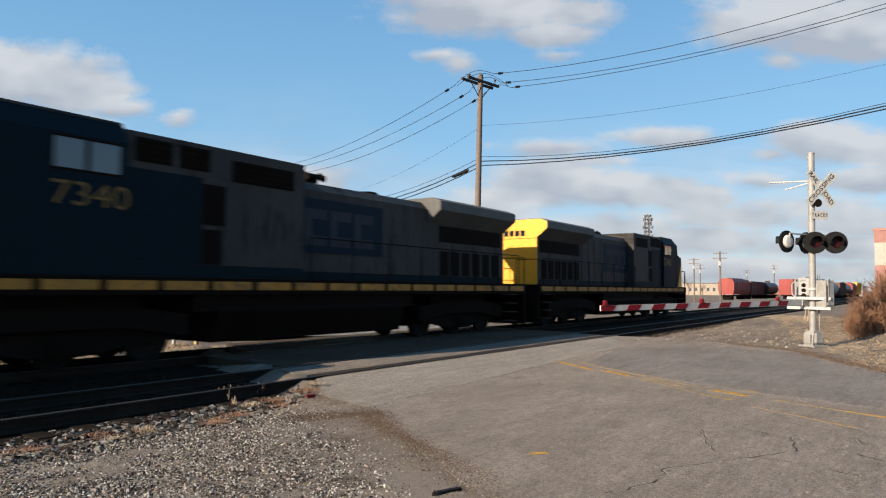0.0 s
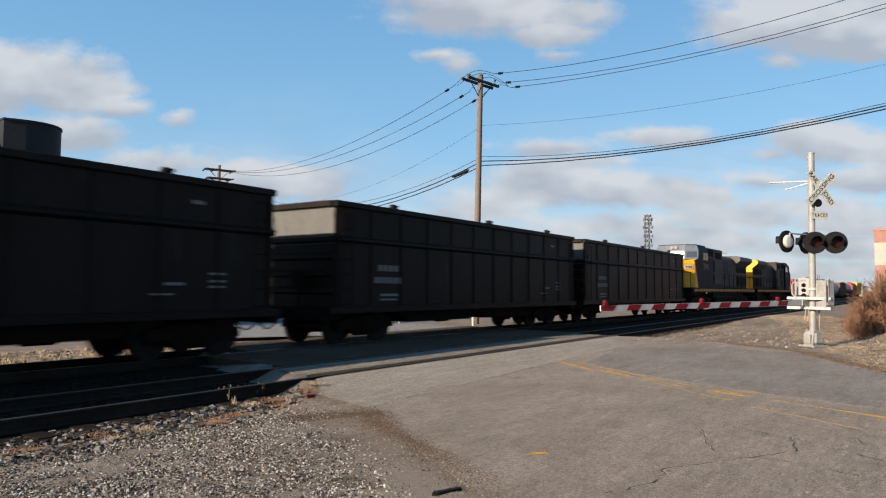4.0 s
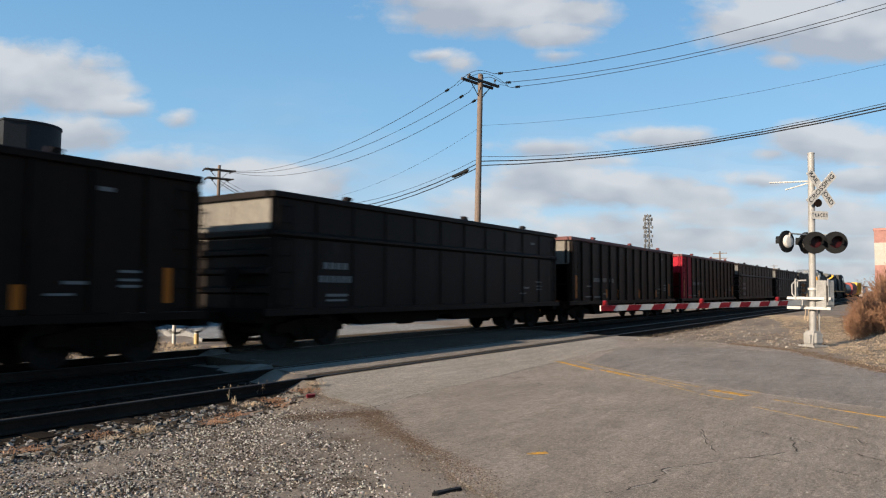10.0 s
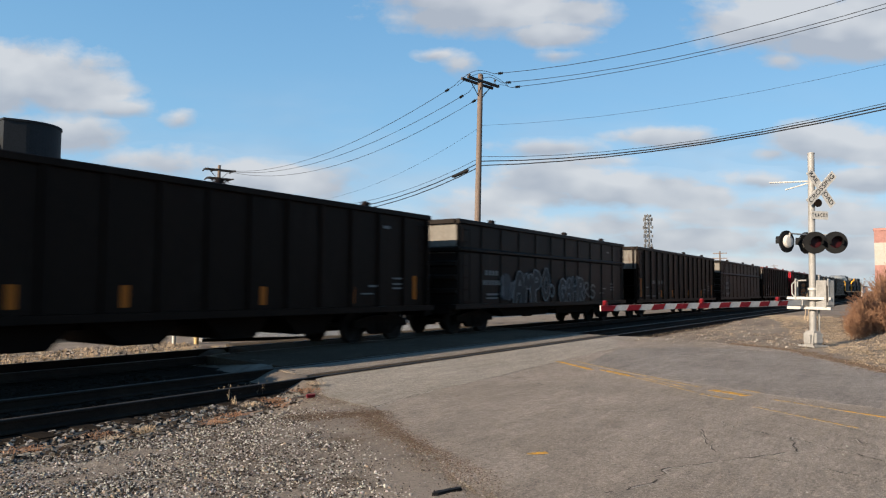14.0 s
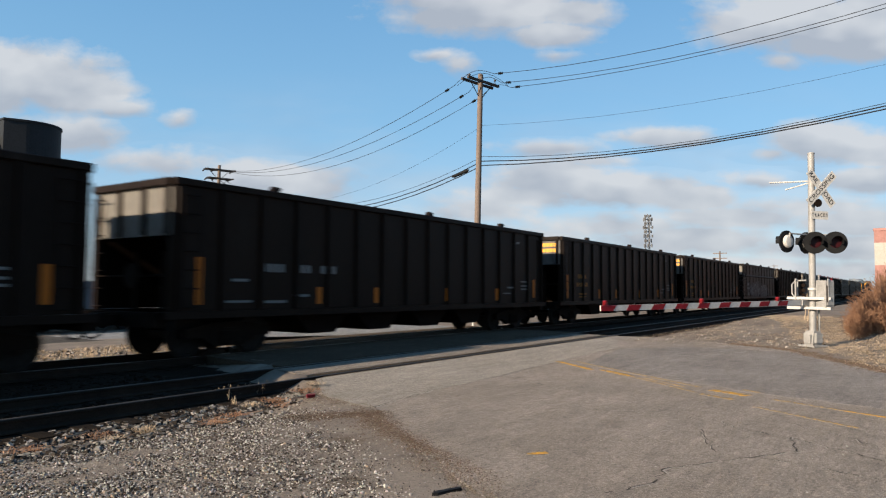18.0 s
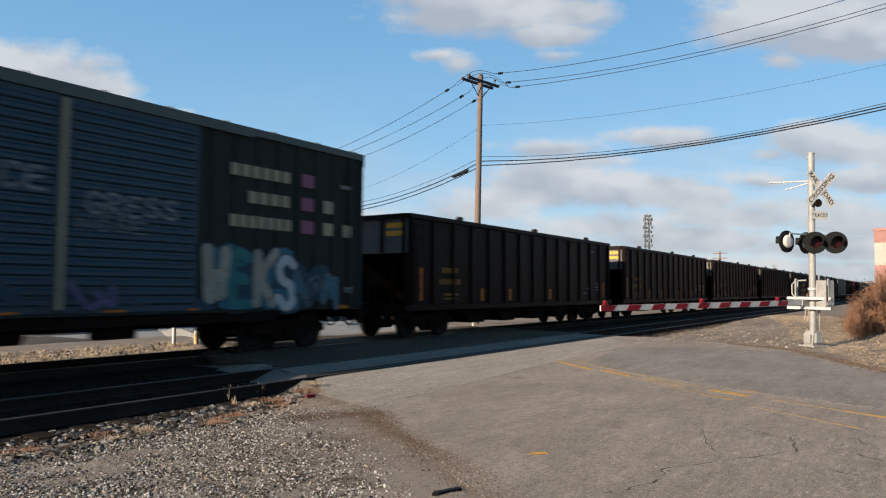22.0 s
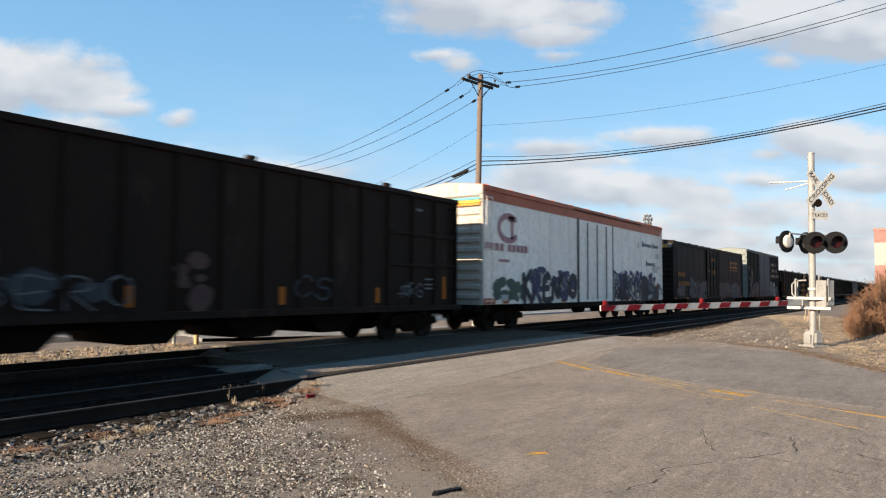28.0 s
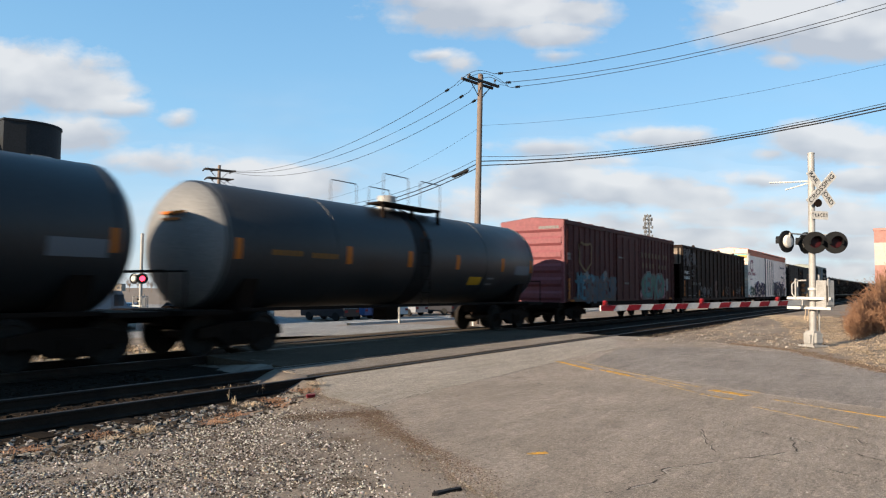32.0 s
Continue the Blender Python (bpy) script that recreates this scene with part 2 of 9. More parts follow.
STREAK = (1, 1, 0.25)
M = dict(
    asphalt=paving("worn_asphalt", (0.159, 0.134, 0.111), (0.214, 0.181, 0.153), (0.127, 0.104, 0.086)),
    asphalt_pale=paving("pale_crossing_asphalt", (0.194, 0.169, 0.141), (0.231, 0.204, 0.173), (0.151, 0.131, 0.107), 31.0),
    # grime of the strips by the near rail, elsewhere also painted train shade
    asphalt_grimy_shaded=paving("grimy_crossing_asphalt", (0.046, 0.035, 0.025), (0.068, 0.052, 0.038), (0.032, 0.025, 0.018), 83.0),
    asphalt_dusty=paving("dusty_crossing_asphalt", (0.130, 0.108, 0.088), (0.166, 0.143, 0.120), (0.086, 0.069, 0.056), 83.0),
    asphalt_grey=paving("greyish_resurfaced_asphalt", (0.142, 0.124, 0.110), (0.182, 0.161, 0.143), (0.109, 0.095, 0.084), 47.0),
    far_street=paving("grey_far_street", (0.145, 0.143, 0.140), (0.185, 0.182, 0.178), (0.11, 0.107, 0.103), 13.0),
    asphalt_dark=paving("dark_asphalt_apron", (0.046, 0.041, 0.035), (0.068, 0.06, 0.052), (0.034, 0.03, 0.025), 57.0),
    soil=mat("gravelly_soil", (0.125, 0.101, 0.081), (0.198, 0.163, 0.132), 0.95, 0, 0.5, 40, 0.8, spot=(0.098, 0.076, 0.057), spot_at=0.6, spec=0.08),
    # nearly black: the train's shade is part of the ballast's colour
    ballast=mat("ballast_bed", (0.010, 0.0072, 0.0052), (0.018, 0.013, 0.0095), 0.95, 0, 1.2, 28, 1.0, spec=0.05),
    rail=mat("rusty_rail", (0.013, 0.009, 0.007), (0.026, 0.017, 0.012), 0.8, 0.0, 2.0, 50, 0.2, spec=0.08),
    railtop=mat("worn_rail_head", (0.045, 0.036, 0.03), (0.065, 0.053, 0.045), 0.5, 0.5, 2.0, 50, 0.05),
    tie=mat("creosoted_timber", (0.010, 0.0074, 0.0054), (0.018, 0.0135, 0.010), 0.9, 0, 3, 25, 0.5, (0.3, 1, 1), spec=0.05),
    yellow=mat("worn_yellow_road_paint", (0.50, 0.255, 0.03), (0.40, 0.22, 0.04), 0.85, 0, 3.5, 45, 0.2, spot=(0.15, 0.125, 0.095), spot_at=0.53, spec=0.1),
    yellow_thin=mat("worn_out_yellow_road_paint", (0.40, 0.235, 0.06), (0.31, 0.205, 0.085), 0.9, 0, 6.0, 45, 0.2, spot=(0.175, 0.146, 0.116), spot_at=0.485, spec=0.1),
    wood=mat("weathered_pole_timber", (0.115, 0.086, 0.070), (0.165, 0.13, 0.108), 0.9, 0, 2, 30, 0.4, (1, 1, 0.08), spec=0.1),
    armwood=mat("dark_weathered_timber", (0.045, 0.037, 0.031), (0.07, 0.058, 0.05), 0.9, 0, 2, 30, 0.3, spec=0.1),
    # near-black without gloss, so the slope sheets hardly show in the car ends
    near_black=mat("coal_soot", (0.0030, 0.0021, 0.0016), (0.0048, 0.0034, 0.0026), 0.95, 0, 2, 20, 0.2, spec=0.0),
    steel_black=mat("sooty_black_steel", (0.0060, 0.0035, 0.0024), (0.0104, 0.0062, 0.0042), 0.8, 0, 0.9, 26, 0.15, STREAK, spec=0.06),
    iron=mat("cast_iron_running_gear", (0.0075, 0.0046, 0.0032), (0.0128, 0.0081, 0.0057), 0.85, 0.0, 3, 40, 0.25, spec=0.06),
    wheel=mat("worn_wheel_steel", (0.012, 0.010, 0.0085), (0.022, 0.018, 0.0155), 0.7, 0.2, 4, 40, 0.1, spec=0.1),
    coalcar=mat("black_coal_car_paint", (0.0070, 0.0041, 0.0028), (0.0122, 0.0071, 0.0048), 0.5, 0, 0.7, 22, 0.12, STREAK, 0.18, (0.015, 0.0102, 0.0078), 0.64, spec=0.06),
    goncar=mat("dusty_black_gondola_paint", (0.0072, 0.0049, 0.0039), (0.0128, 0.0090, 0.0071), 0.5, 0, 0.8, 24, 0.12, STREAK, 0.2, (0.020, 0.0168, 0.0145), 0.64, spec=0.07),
    coal=mat("coal", (0.006, 0.006, 0.006), (0.013, 0.013, 0.013), 0.6, 0, 3, 18, 1.0),
    white=mat("aged_white_paint", (0.36, 0.345, 0.32), (0.43, 0.415, 0.385), 0.6, 0, 1.5, 30, 0.05),
    stencil=plain("stencil_white", (0.13, 0.128, 0.124), 0.7),
    orange=plain("orange_marking", (0.33, 0.088, 0.005), 0.6),
    gold=mat("loco_yellow", (0.68, 0.305, 0.008), (0.60, 0.270, 0.010), 0.5, 0, 1.2, 24, 0.04, spot=(0.28, 0.125, 0.015), spot_at=0.68),
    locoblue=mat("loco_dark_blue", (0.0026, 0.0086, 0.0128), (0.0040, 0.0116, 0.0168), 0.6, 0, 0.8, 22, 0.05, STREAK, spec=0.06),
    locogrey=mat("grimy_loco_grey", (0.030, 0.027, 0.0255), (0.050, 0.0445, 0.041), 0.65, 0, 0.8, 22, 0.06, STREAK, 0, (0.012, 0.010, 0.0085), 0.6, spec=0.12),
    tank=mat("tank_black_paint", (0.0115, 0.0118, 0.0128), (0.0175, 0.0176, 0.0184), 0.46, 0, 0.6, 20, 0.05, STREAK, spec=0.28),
    oldyellow=mat("faded_yellow_post_paint", (0.42, 0.30, 0.13), (0.36, 0.27, 0.14), 0.7, 0, 3, 30, 0.05),
    galv=mat("galvanised_paint", (0.20, 0.194, 0.184), (0.27, 0.262, 0.25), 0.55, 0.1, 2.5, 35, 0.08),
    tower=mat("weathered_tower_steel", (0.075, 0.076, 0.08), (0.11, 0.112, 0.116), 0.7, 0, 0.5, 5, 0.0, spec=0.1),
    black=mat("matt_black", (0.006, 0.006, 0.0062), (0.011, 0.011, 0.0115), 0.7, 0, 3, 40, 0.05, spec=0.12),
    red=plain("signal_red", (0.13, 0.006, 0.009), 0.45),
    brick=mat("brick_red", (0.25, 0.128, 0.112), (0.30, 0.162, 0.142), 0.9, 0, 2, 30, 0.3, vary=0.12, spec=0.1),
    brickpale=mat("brick_buff", (0.31, 0.28, 0.245), (0.35, 0.315, 0.28), 0.9, 0, 2, 30, 0.3, vary=0.08, spec=0.1),
    drygrass=mat("dry_grass", (0.30, 0.225, 0.15), (0.40, 0.31, 0.215), 0.9, 0, 5, 60, 0.2, vary=0.2, spec=0.05),
    redgrass=mat("rusty_dry_grass", (0.21, 0.105, 0.058), (0.27, 0.15, 0.085), 0.9, 0, 5, 60, 0.2, vary=0.2, spec=0.05),
    weed=mat("brown_weed_stems", (0.20, 0.105, 0.062), (0.29, 0.165, 0.10), 0.9, 0, 3, 50, 0.2, vary=0.2, spec=0.05),
    wire=plain("cable_black", (0.012, 0.012, 0.013), 0.6),
)


# ---- mesh helpers ----
def face(bm, pts):
    return bm.faces.new([bm.verts.new(p) for p in pts])


def box(bm, x0, x1, y0, y1, z0, z1, b=0.0):
    """A block, with its edges along x bevelled by b where given."""
    if b:
        prism(bm, [(y0 + b, z0), (y1 - b, z0), (y1, z0 + b), (y1, z1 - b), (y1 - b, z1), (y0 + b, z1), (y0, z1 - b), (y0, z0 + b)], "x", x0, x1)
        return
    v = [bm.verts.new(p) for p in ((x0, y0, z0), (x1, y0, z0), (x1, y1, z0), (x0, y1, z0), (x0, y0, z1), (x1, y0, z1), (x1, y1, z1), (x0, y1, z1))]
    for f in ((3, 2, 1, 0), (4, 5, 6, 7), (0, 1, 5, 4), (1, 2, 6, 5), (2, 3, 7, 6), (3, 0, 4, 7)):
        bm.faces.new([v[i] for i in f])


def prism(bm, poly, axis, a0, a1):
    """poly drawn in the two other axes (x: y,z; y: x,z; z: x,y) and pushed from a0 to a1."""
    def put(p, a):
        return {"x": (a, p[0], p[1]), "y": (p[0], a, p[1]), "z": (p[0], p[1], a)}[axis]
    lo, hi = [bm.verts.new(put(p, a0)) for p in poly], [bm.verts.new(put(p, a1)) for p in poly]
    n = len(poly)
    for i in range(n):
        bm.faces.new((lo[i], lo[(i + 1) % n], hi[(i + 1) % n], hi[i]))
    bm.faces.new(lo[::-1])
    bm.faces.new(hi)


def tube(bm, p0, p1, r0, r1=None, seg=8, cap=True):
    r1 = r0 if r1 is None else r1
    p0, p1 = Vector(p0), Vector(p1)
    d = (p1 - p0).normalized()
    a = d.orthogonal().normalized()
    c = d.cross(a)
    rings = []
    for p, r in ((p0, r0), (p1, r1)):
        rings.append([bm.verts.new(p + a * r * math.cos(2 * math.pi * i / seg) + c * r * math.sin(2 * math.pi * i / seg)) for i in range(seg)])
    for i in range(seg):
        bm.faces.new((rings[0][i], rings[0][(i + 1) % seg], rings[1][(i + 1) % seg], rings[1][i]))
    if cap:
        bm.faces.new(rings[0][::-1])
        bm.faces.new(rings[1])


def sweep(bm, pts, r, seg=6):
    """One continuous round rod or hose through the points."""
    pts = [Vector(q) for q in pts]
    last, a = None, None
    for i, c in enumerate(pts):
        d = (pts[min(i + 1, len(pts) - 1)] - pts[max(i - 1, 0)]).normalized()
        a = d.orthogonal().normalized() if a is None else (a - d * a.dot(d)).normalized()
        e = d.cross(a)
        ring = [bm.verts.new(c + a * r * math.cos(2 * math.pi * k / seg) + e * r * math.sin(2 * math.pi * k / seg)) for k in range(seg)]
        if last:
            for k in range(seg):
                bm.faces.new((last[k], last[(k + 1) % seg], ring[(k + 1) % seg], ring[k]))
        else:
            bm.faces.new(ring[::-1])
        last = ring
    bm.faces.new(last)


def lathe(bm, profile, centre, axis="x", seg=24):
    """profile of (along, radius) turned round an axis through centre."""
    rings = []
    for a, r in profile:
        ring = []
        for i in range(seg):
            s, c = math.sin(2 * math.pi * i / seg) * r, math.cos(2 * math.pi * i / seg) * r
            off = {"x": (a, s, c), "y": (c, a, s), "z": (s, c, a)}[axis]
            ring.append(bm.verts.new(Vector(centre) + Vector(off)))
        rings.append(ring)
    for p, q in zip(rings, rings[1:]):
        for i in range(seg):
            bm.faces.new((p[i], p[(i + 1) % seg], q[(i + 1) % seg], q[i]))
    bm.faces.new(rings[0][::-1])
    bm.faces.new(rings[-1])


def mesh_of(bm, name, material, smooth=False):
    bmesh.ops.recalc_face_normals(bm, faces=bm.faces)
    me = bpy.data.meshes.new(name)
    bm.to_mesh(me)
    bm.free()
    me.materials.append(material)
    if smooth:
        me.shade_smooth()
        me.set_sharp_from_angle(angle=radians(35))
    return me


def part(name, bm, material, parent, label="", smooth=False, at=None):
    """Links a bmesh as one mesh object under a thing or a part."""
    ob = new(name, mesh_of(bm, name, material, smooth))
    ob.parent = parent
    if at:
        ob.location = at
    if label:
        ob["label"] = label
    return ob


def again(ob, at, turn=None):
    """One more of a part, on the same mesh, under the same parent, with its own sub-parts."""
    o = new(ob.name, ob.data)
    o.parent, o.location = ob.parent, at
    if turn is not None:
        o.rotation_euler = turn
    for c in ob.children:
        k = new(c.name, c.data)
        k.parent, k.location, k.rotation_euler = o, c.location, c.rotation_euler
        for key in ("label",):
            if key in c:
                k[key] = c[key]
    if "label" in ob:
        o["label"] = ob["label"]
    return o


def thing(name, label, category, group="", at=(0, 0, 0), kind=""):
    ob = new(name)
    ob.location = at
    return tagged(ob, label, category, group, kind)


def solid(name, bm, material, label, category, group="", kind="", smooth=False):
    return tagged(new(name, mesh_of(bm, name, material, smooth)), label, category, group, kind)


def bars(bm, x, z, w, h, y, rows=1, gaps=()):
    """Lettering too small or blurred to read: plain bars on a side wall at y."""
    for i in range(rows):
        zz = z - i * h * 1.7
        box(bm, x, x + w * (1.0, 0.8, 0.9, 0.7)[i % 4], y - 0.006, y + 0.006, zz, zz + h)
# ---- ground, roads and tracks ----
NEAR_TRACK, TRAIN_TRACK, HALF_GAUGE = 9.40, 13.97, 0.755
ROAD_DIR = Vector((0.50, 0.866))


def smooth(a, b, x):
    k = max(0.0, min(1.0, (x - a) / (b - a)))
    return k * k * (3 - 2 * k)


def left_of_road(x, y):
    """Metres to the left of the asphalt's edge."""
    line = ((8.52, 8.4), (7.82, 7.63), (7.24, 6.97), (6.85, 5.85), (6.45, 5.4), (5.7, 4.5), (4.6, 2.9), (3.0, 0.6), (1.2, -2.4), (-8.0, -18.0))
    for (xa, ya), (xb, yb) in zip(line, line[1:]):
        if yb <= y <= ya:
            return xa + (xb - xa) * (ya - y) / (ya - yb) - x
    return 9.0


def ground_height(x, y):
    # gravel yard at road level near the camera, lower beside the near track; land falls away beyond the tracks
    z = -0.012 - 0.19 * smooth(6.2, 7.7, y)
    if y > 15:
        z = -0.14 - 0.80 * smooth(19, 33, y)
    # bank with weeds beyond the signal
    if x > 15 and y < 8:
        z = -0.05 - 0.10 * smooth(6.0, 7.6, y) + 0.62 * smooth(21, 28, x) * smooth(2.2, -1.2, y) + 0.22 * smooth(16.5, 21, x) * smooth(2.3, 0.4, y) + 0.30 * smooth(25, 34, x) * smooth(7.7, 6.6, y) * smooth(2.0, 4.2, y)
    # a ramp of soil up to the road's edge and to the ends of the crossing pavement
    side = left_of_road(x, y) if y < 8.4 else 8.52 + (y - 8.37) * 0.45 - x
    rough = 1.0
    if -24 < y < 15.6 and x < 13:
        k = smooth(0.9 if y < 8.4 else 0.75, 0.0, side)
        z = z * (1 - k) + 0.003 * k
        rough = 1 - 0.8 * k
        if side < -0.15:
            z = -0.035 if y < 8.4 else -0.3
    on_road = y < 8.4 and left_of_road(x, y) < -0.7 and x < 22.2 and (y > 2.7 or x < 15 + y * 1.6)
    if on_road:
        z = -0.12
    n = noise.noise(Vector((x * 0.8, y * 0.8, 0.0))) * 0.02 + noise.noise(Vector((x * 3.1, y * 3.1, 4.0))) * 0.012
    return z + (n * rough if -30 < x < 90 and -25 < y < 60 else 0.0)


def build_ground():
    def steps(lo, hi, fine, far):
        a = list(np.arange(lo, hi + fine / 2, fine))
        d, x = fine, hi
        up = []
        while x < far:
            d *= 1.6
            x += d
            up.append(x)
        d, x, down = fine, lo, []
        while x > -far:
            d *= 1.6
            x -= d
            down.append(x)
        return down[::-1] + a + up
    xs, ys = steps(-6, 44, 0.4, 4000), steps(-3, 20, 0.35, 4000)
    verts = [(x, y, ground_height(x, y)) for y in ys for x in xs]
    w = len(xs)
    faces = [(j * w + i, j * w + i + 1, (j + 1) * w + i + 1, (j + 1) * w + i) for j in range(len(ys) - 1) for i in range(w - 1)]
    me = bpy.data.meshes.new("ground")
    me.from_pydata(verts, [], faces)
    me.materials.append(M["soil"])
    me.shade_smooth()
    tagged(new("ground", me), "gravelly brown soil with dry grass along the tracks", "ground", kind="structure")


build_ground()


def slab(name, poly, top, thick, material, label, category="road"):
    bm = bmesh.new()
    prism(bm, poly, "z", top - thick, top)
    return solid(name, bm, material, label, category, kind="structure")


slab("road", [(8.5, 8.35), (7.82, 7.63), (7.22, 6.97), (6.83, 5.85), (6.35, 5.3), (5.4, 4.0), (4.5, 2.75), (3.0, 0.6), (1.2, -2.4), (-8, -18), (3, -24), (10, -11), (13, -4.5), (14.4, -0.8),
              (15.6, 0.65), (17.6, 1.75), (19.6, 2.6), (20.5, 3.6), (21.6, 5.2), (22.6, 6.6), (22.4, 8.35)], 0.0, 0.5, M["asphalt"],
     "worn grey-brown asphalt road leading to the level crossing")


def strip(name, line, width, lift, material, label, category="road"):
    """A road of that width along line (x, y), laid on the ground."""
    bm = bmesh.new()
    pts = []
    for (xa, ya), (xb, yb) in zip(line, line[1:]):
        n = max(1, int(math.hypot(xb - xa, yb - ya) / 3))
        pts += [Vector((xa + (xb - xa) * i / n, ya + (yb - ya) * i / n)) for i in range(n)]
    pts.append(Vector(line[-1]))
    last = None
    for i, p in enumerate(pts):
        d = (pts[min(i + 1, len(pts) - 1)] - pts[max(i - 1, 0)]).normalized()
        n = Vector((-d.y, d.x)) * width / 2
        row = []
        for q, dz in ((p + n, lift), (p - n, lift), (p - n, lift - 0.4), (p + n, lift - 0.4)):
            row.append(bm.verts.new((q.x, q.y, ground_height(p.x, p.y) + dz)))
        if last:
            for k in range(4):
                bm.faces.new((last[k], last[(k + 1) % 4], row[(k + 1) % 4], row[k]))
        last = row
    return solid(name, bm, material, label, category, kind="structure")


strip("road_far", [(18.0, 15.4), (21.5, 21.5), (27, 31), (60, 88)], 10.5, 0.11, M["far_street"], "grey asphalt road running on beyond the tracks")
strip("cross_street", [(12.8, 30.6), (120, 34)], 7.0, 0.07, M["far_street"], "grey asphalt street beyond the tracks")
strip("parking_lane", [(-60, 22.6), (13.2, 23.8)], 5.5, 0.06, M["asphalt_dark"], "dark asphalt lane beside the far verge")
strip("parking_lot", [(-70, 30.5), (12.4, 31.4)], 8.5, 0.07, M["asphalt_dark"], "dark asphalt parking lot beyond the lane", "parking lot")
strip("kerb", [(-60, 25.6), (13.6, 26.8)], 0.25, 0.19, M["white"], "pale concrete kerb along the dark lane", "kerb")
strip("kerb", [(30.5, 27.5), (110, 29.0)], 0.25, 0.19, M["white"], "pale concrete kerb along the street", "kerb")
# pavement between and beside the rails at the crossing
# beyond the near track the train's shade is put into the asphalt's colour
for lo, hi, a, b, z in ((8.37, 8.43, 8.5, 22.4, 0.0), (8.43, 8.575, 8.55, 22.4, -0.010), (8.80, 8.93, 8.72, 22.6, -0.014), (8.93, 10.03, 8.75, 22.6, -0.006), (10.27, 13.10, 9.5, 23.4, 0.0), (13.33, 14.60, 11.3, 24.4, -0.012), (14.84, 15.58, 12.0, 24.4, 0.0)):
    slab("crossing_pavement", [(a, lo), (b, lo), (b + 0.3, hi), (a + 0.4, hi)], z, 0.4, M["asphalt_pale"] if lo < 8.4 else M["asphalt_dusty"] if lo == 8.93 else M["asphalt_grimy_shaded"], "grimy asphalt pavement at the crossing, coloured darker where the train shades it", "pavement")
# pale apron patch and its ragged darker joint
def ragged(line, amount, seed):
    rnd, out = random.Random(seed), []
    for (xa, ya), (xb, yb) in zip(line, line[1:]):
        n = max(2, int(math.hypot(xb - xa, yb - ya) / 0.2))
        for i in range(n):
            u = i / n
            j = amount if i else 0
            out.append((xa + (xb - xa) * u + rnd.uniform(-j, j), ya + (yb - ya) * u + rnd.uniform(-j, j)))
    return out + [line[-1]]


slab("apron_patch", [(8.5, 8.36), (7.84, 7.64), (7.25, 6.96)] + ragged([(6.88, 5.84), (7.69, 5.94), (8.96, 6.08), (10.31, 6.11), (12.1, 6.28)], 0.03, 3) + ragged([(12.1, 6.28), (17.74, 6.66)], 0.012, 4) + [(20.4, 7.6), (21.6, 8.36)], 0.004, 0.05, M["asphalt_pale"],
     "pale asphalt apron patch before the rails", "pavement")


slab("asphalt_patch", ragged([(12.55, 4.55), (13.55, 5.75), (17.6, 6.5), (19.3, 5.2), (19.2, 2.75), (17.2, 1.7), (15.3, 0.6), (13.9, -1.2)], 0.05, 5) + ragged([(13.9, -1.2), (10.2, -1.2), (11.2, 2.0), (12.55, 4.55)], 0.07, 6)[:-1], 0.0028, 0.05, M["asphalt_grey"],
     "greyer resurfaced lane of the asphalt road", "road")


def build_tracks():
    for yc, name in ((NEAR_TRACK, "near"), (TRAIN_TRACK, "far")):
        for xa, xb in ((-120, 9.6), (22.9, 700)):
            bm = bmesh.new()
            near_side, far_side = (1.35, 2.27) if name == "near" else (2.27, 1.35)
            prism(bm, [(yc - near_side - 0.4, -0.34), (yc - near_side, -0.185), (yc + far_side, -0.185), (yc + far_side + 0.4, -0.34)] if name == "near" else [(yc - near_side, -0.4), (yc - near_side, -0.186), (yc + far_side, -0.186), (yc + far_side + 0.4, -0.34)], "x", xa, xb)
            solid("ballast_bed", bm, M["ballast"], "ballast bed under the track, coloured dark for the train's shade", "ballast", kind="structure")
        track = thing("railway_track", "steel rails on timber sleepers in dark ballast", "railway track", "railway tracks", kind="structure")
        for s in (-1, 1):
            y = yc + s * HALF_GAUGE
            bm = bmesh.new()
            prism(bm, [(y - 0.07, -0.17), (y + 0.07, -0.17), (y + 0.07, -0.155), (y + 0.012, -0.13), (y + 0.012, -0.045), (y + 0.036, -0.035), (y + 0.036, -0.008), (y - 0.036, -0.008), (y - 0.036, -0.035),
                       (y - 0.012, -0.045), (y - 0.012, -0.13), (y - 0.07, -0.155)], "x", -120, 700)
            rail = part("rail", bm, M["rail"], track)
            bm = bmesh.new()
            prism(bm, [(y - 0.036, -0.0075), (y + 0.036, -0.0075), (y + 0.030, 0.0), (y - 0.030, 0.0)], "x", -120, 700)
            part("rail_head", bm, M["railtop"], rail, "polished running surface")
        bm = bmesh.new()
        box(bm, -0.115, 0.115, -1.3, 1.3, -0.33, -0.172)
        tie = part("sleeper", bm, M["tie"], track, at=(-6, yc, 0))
        for i in range(1, 110):
            x = -6 + i * 0.53
            if 9.6 < x < 22.9:
                continue
            again(tie, (x, yc + random.uniform(-0.03, 0.03), 0), (0, 0, random.uniform(-0.02, 0.02)))


build_tracks()


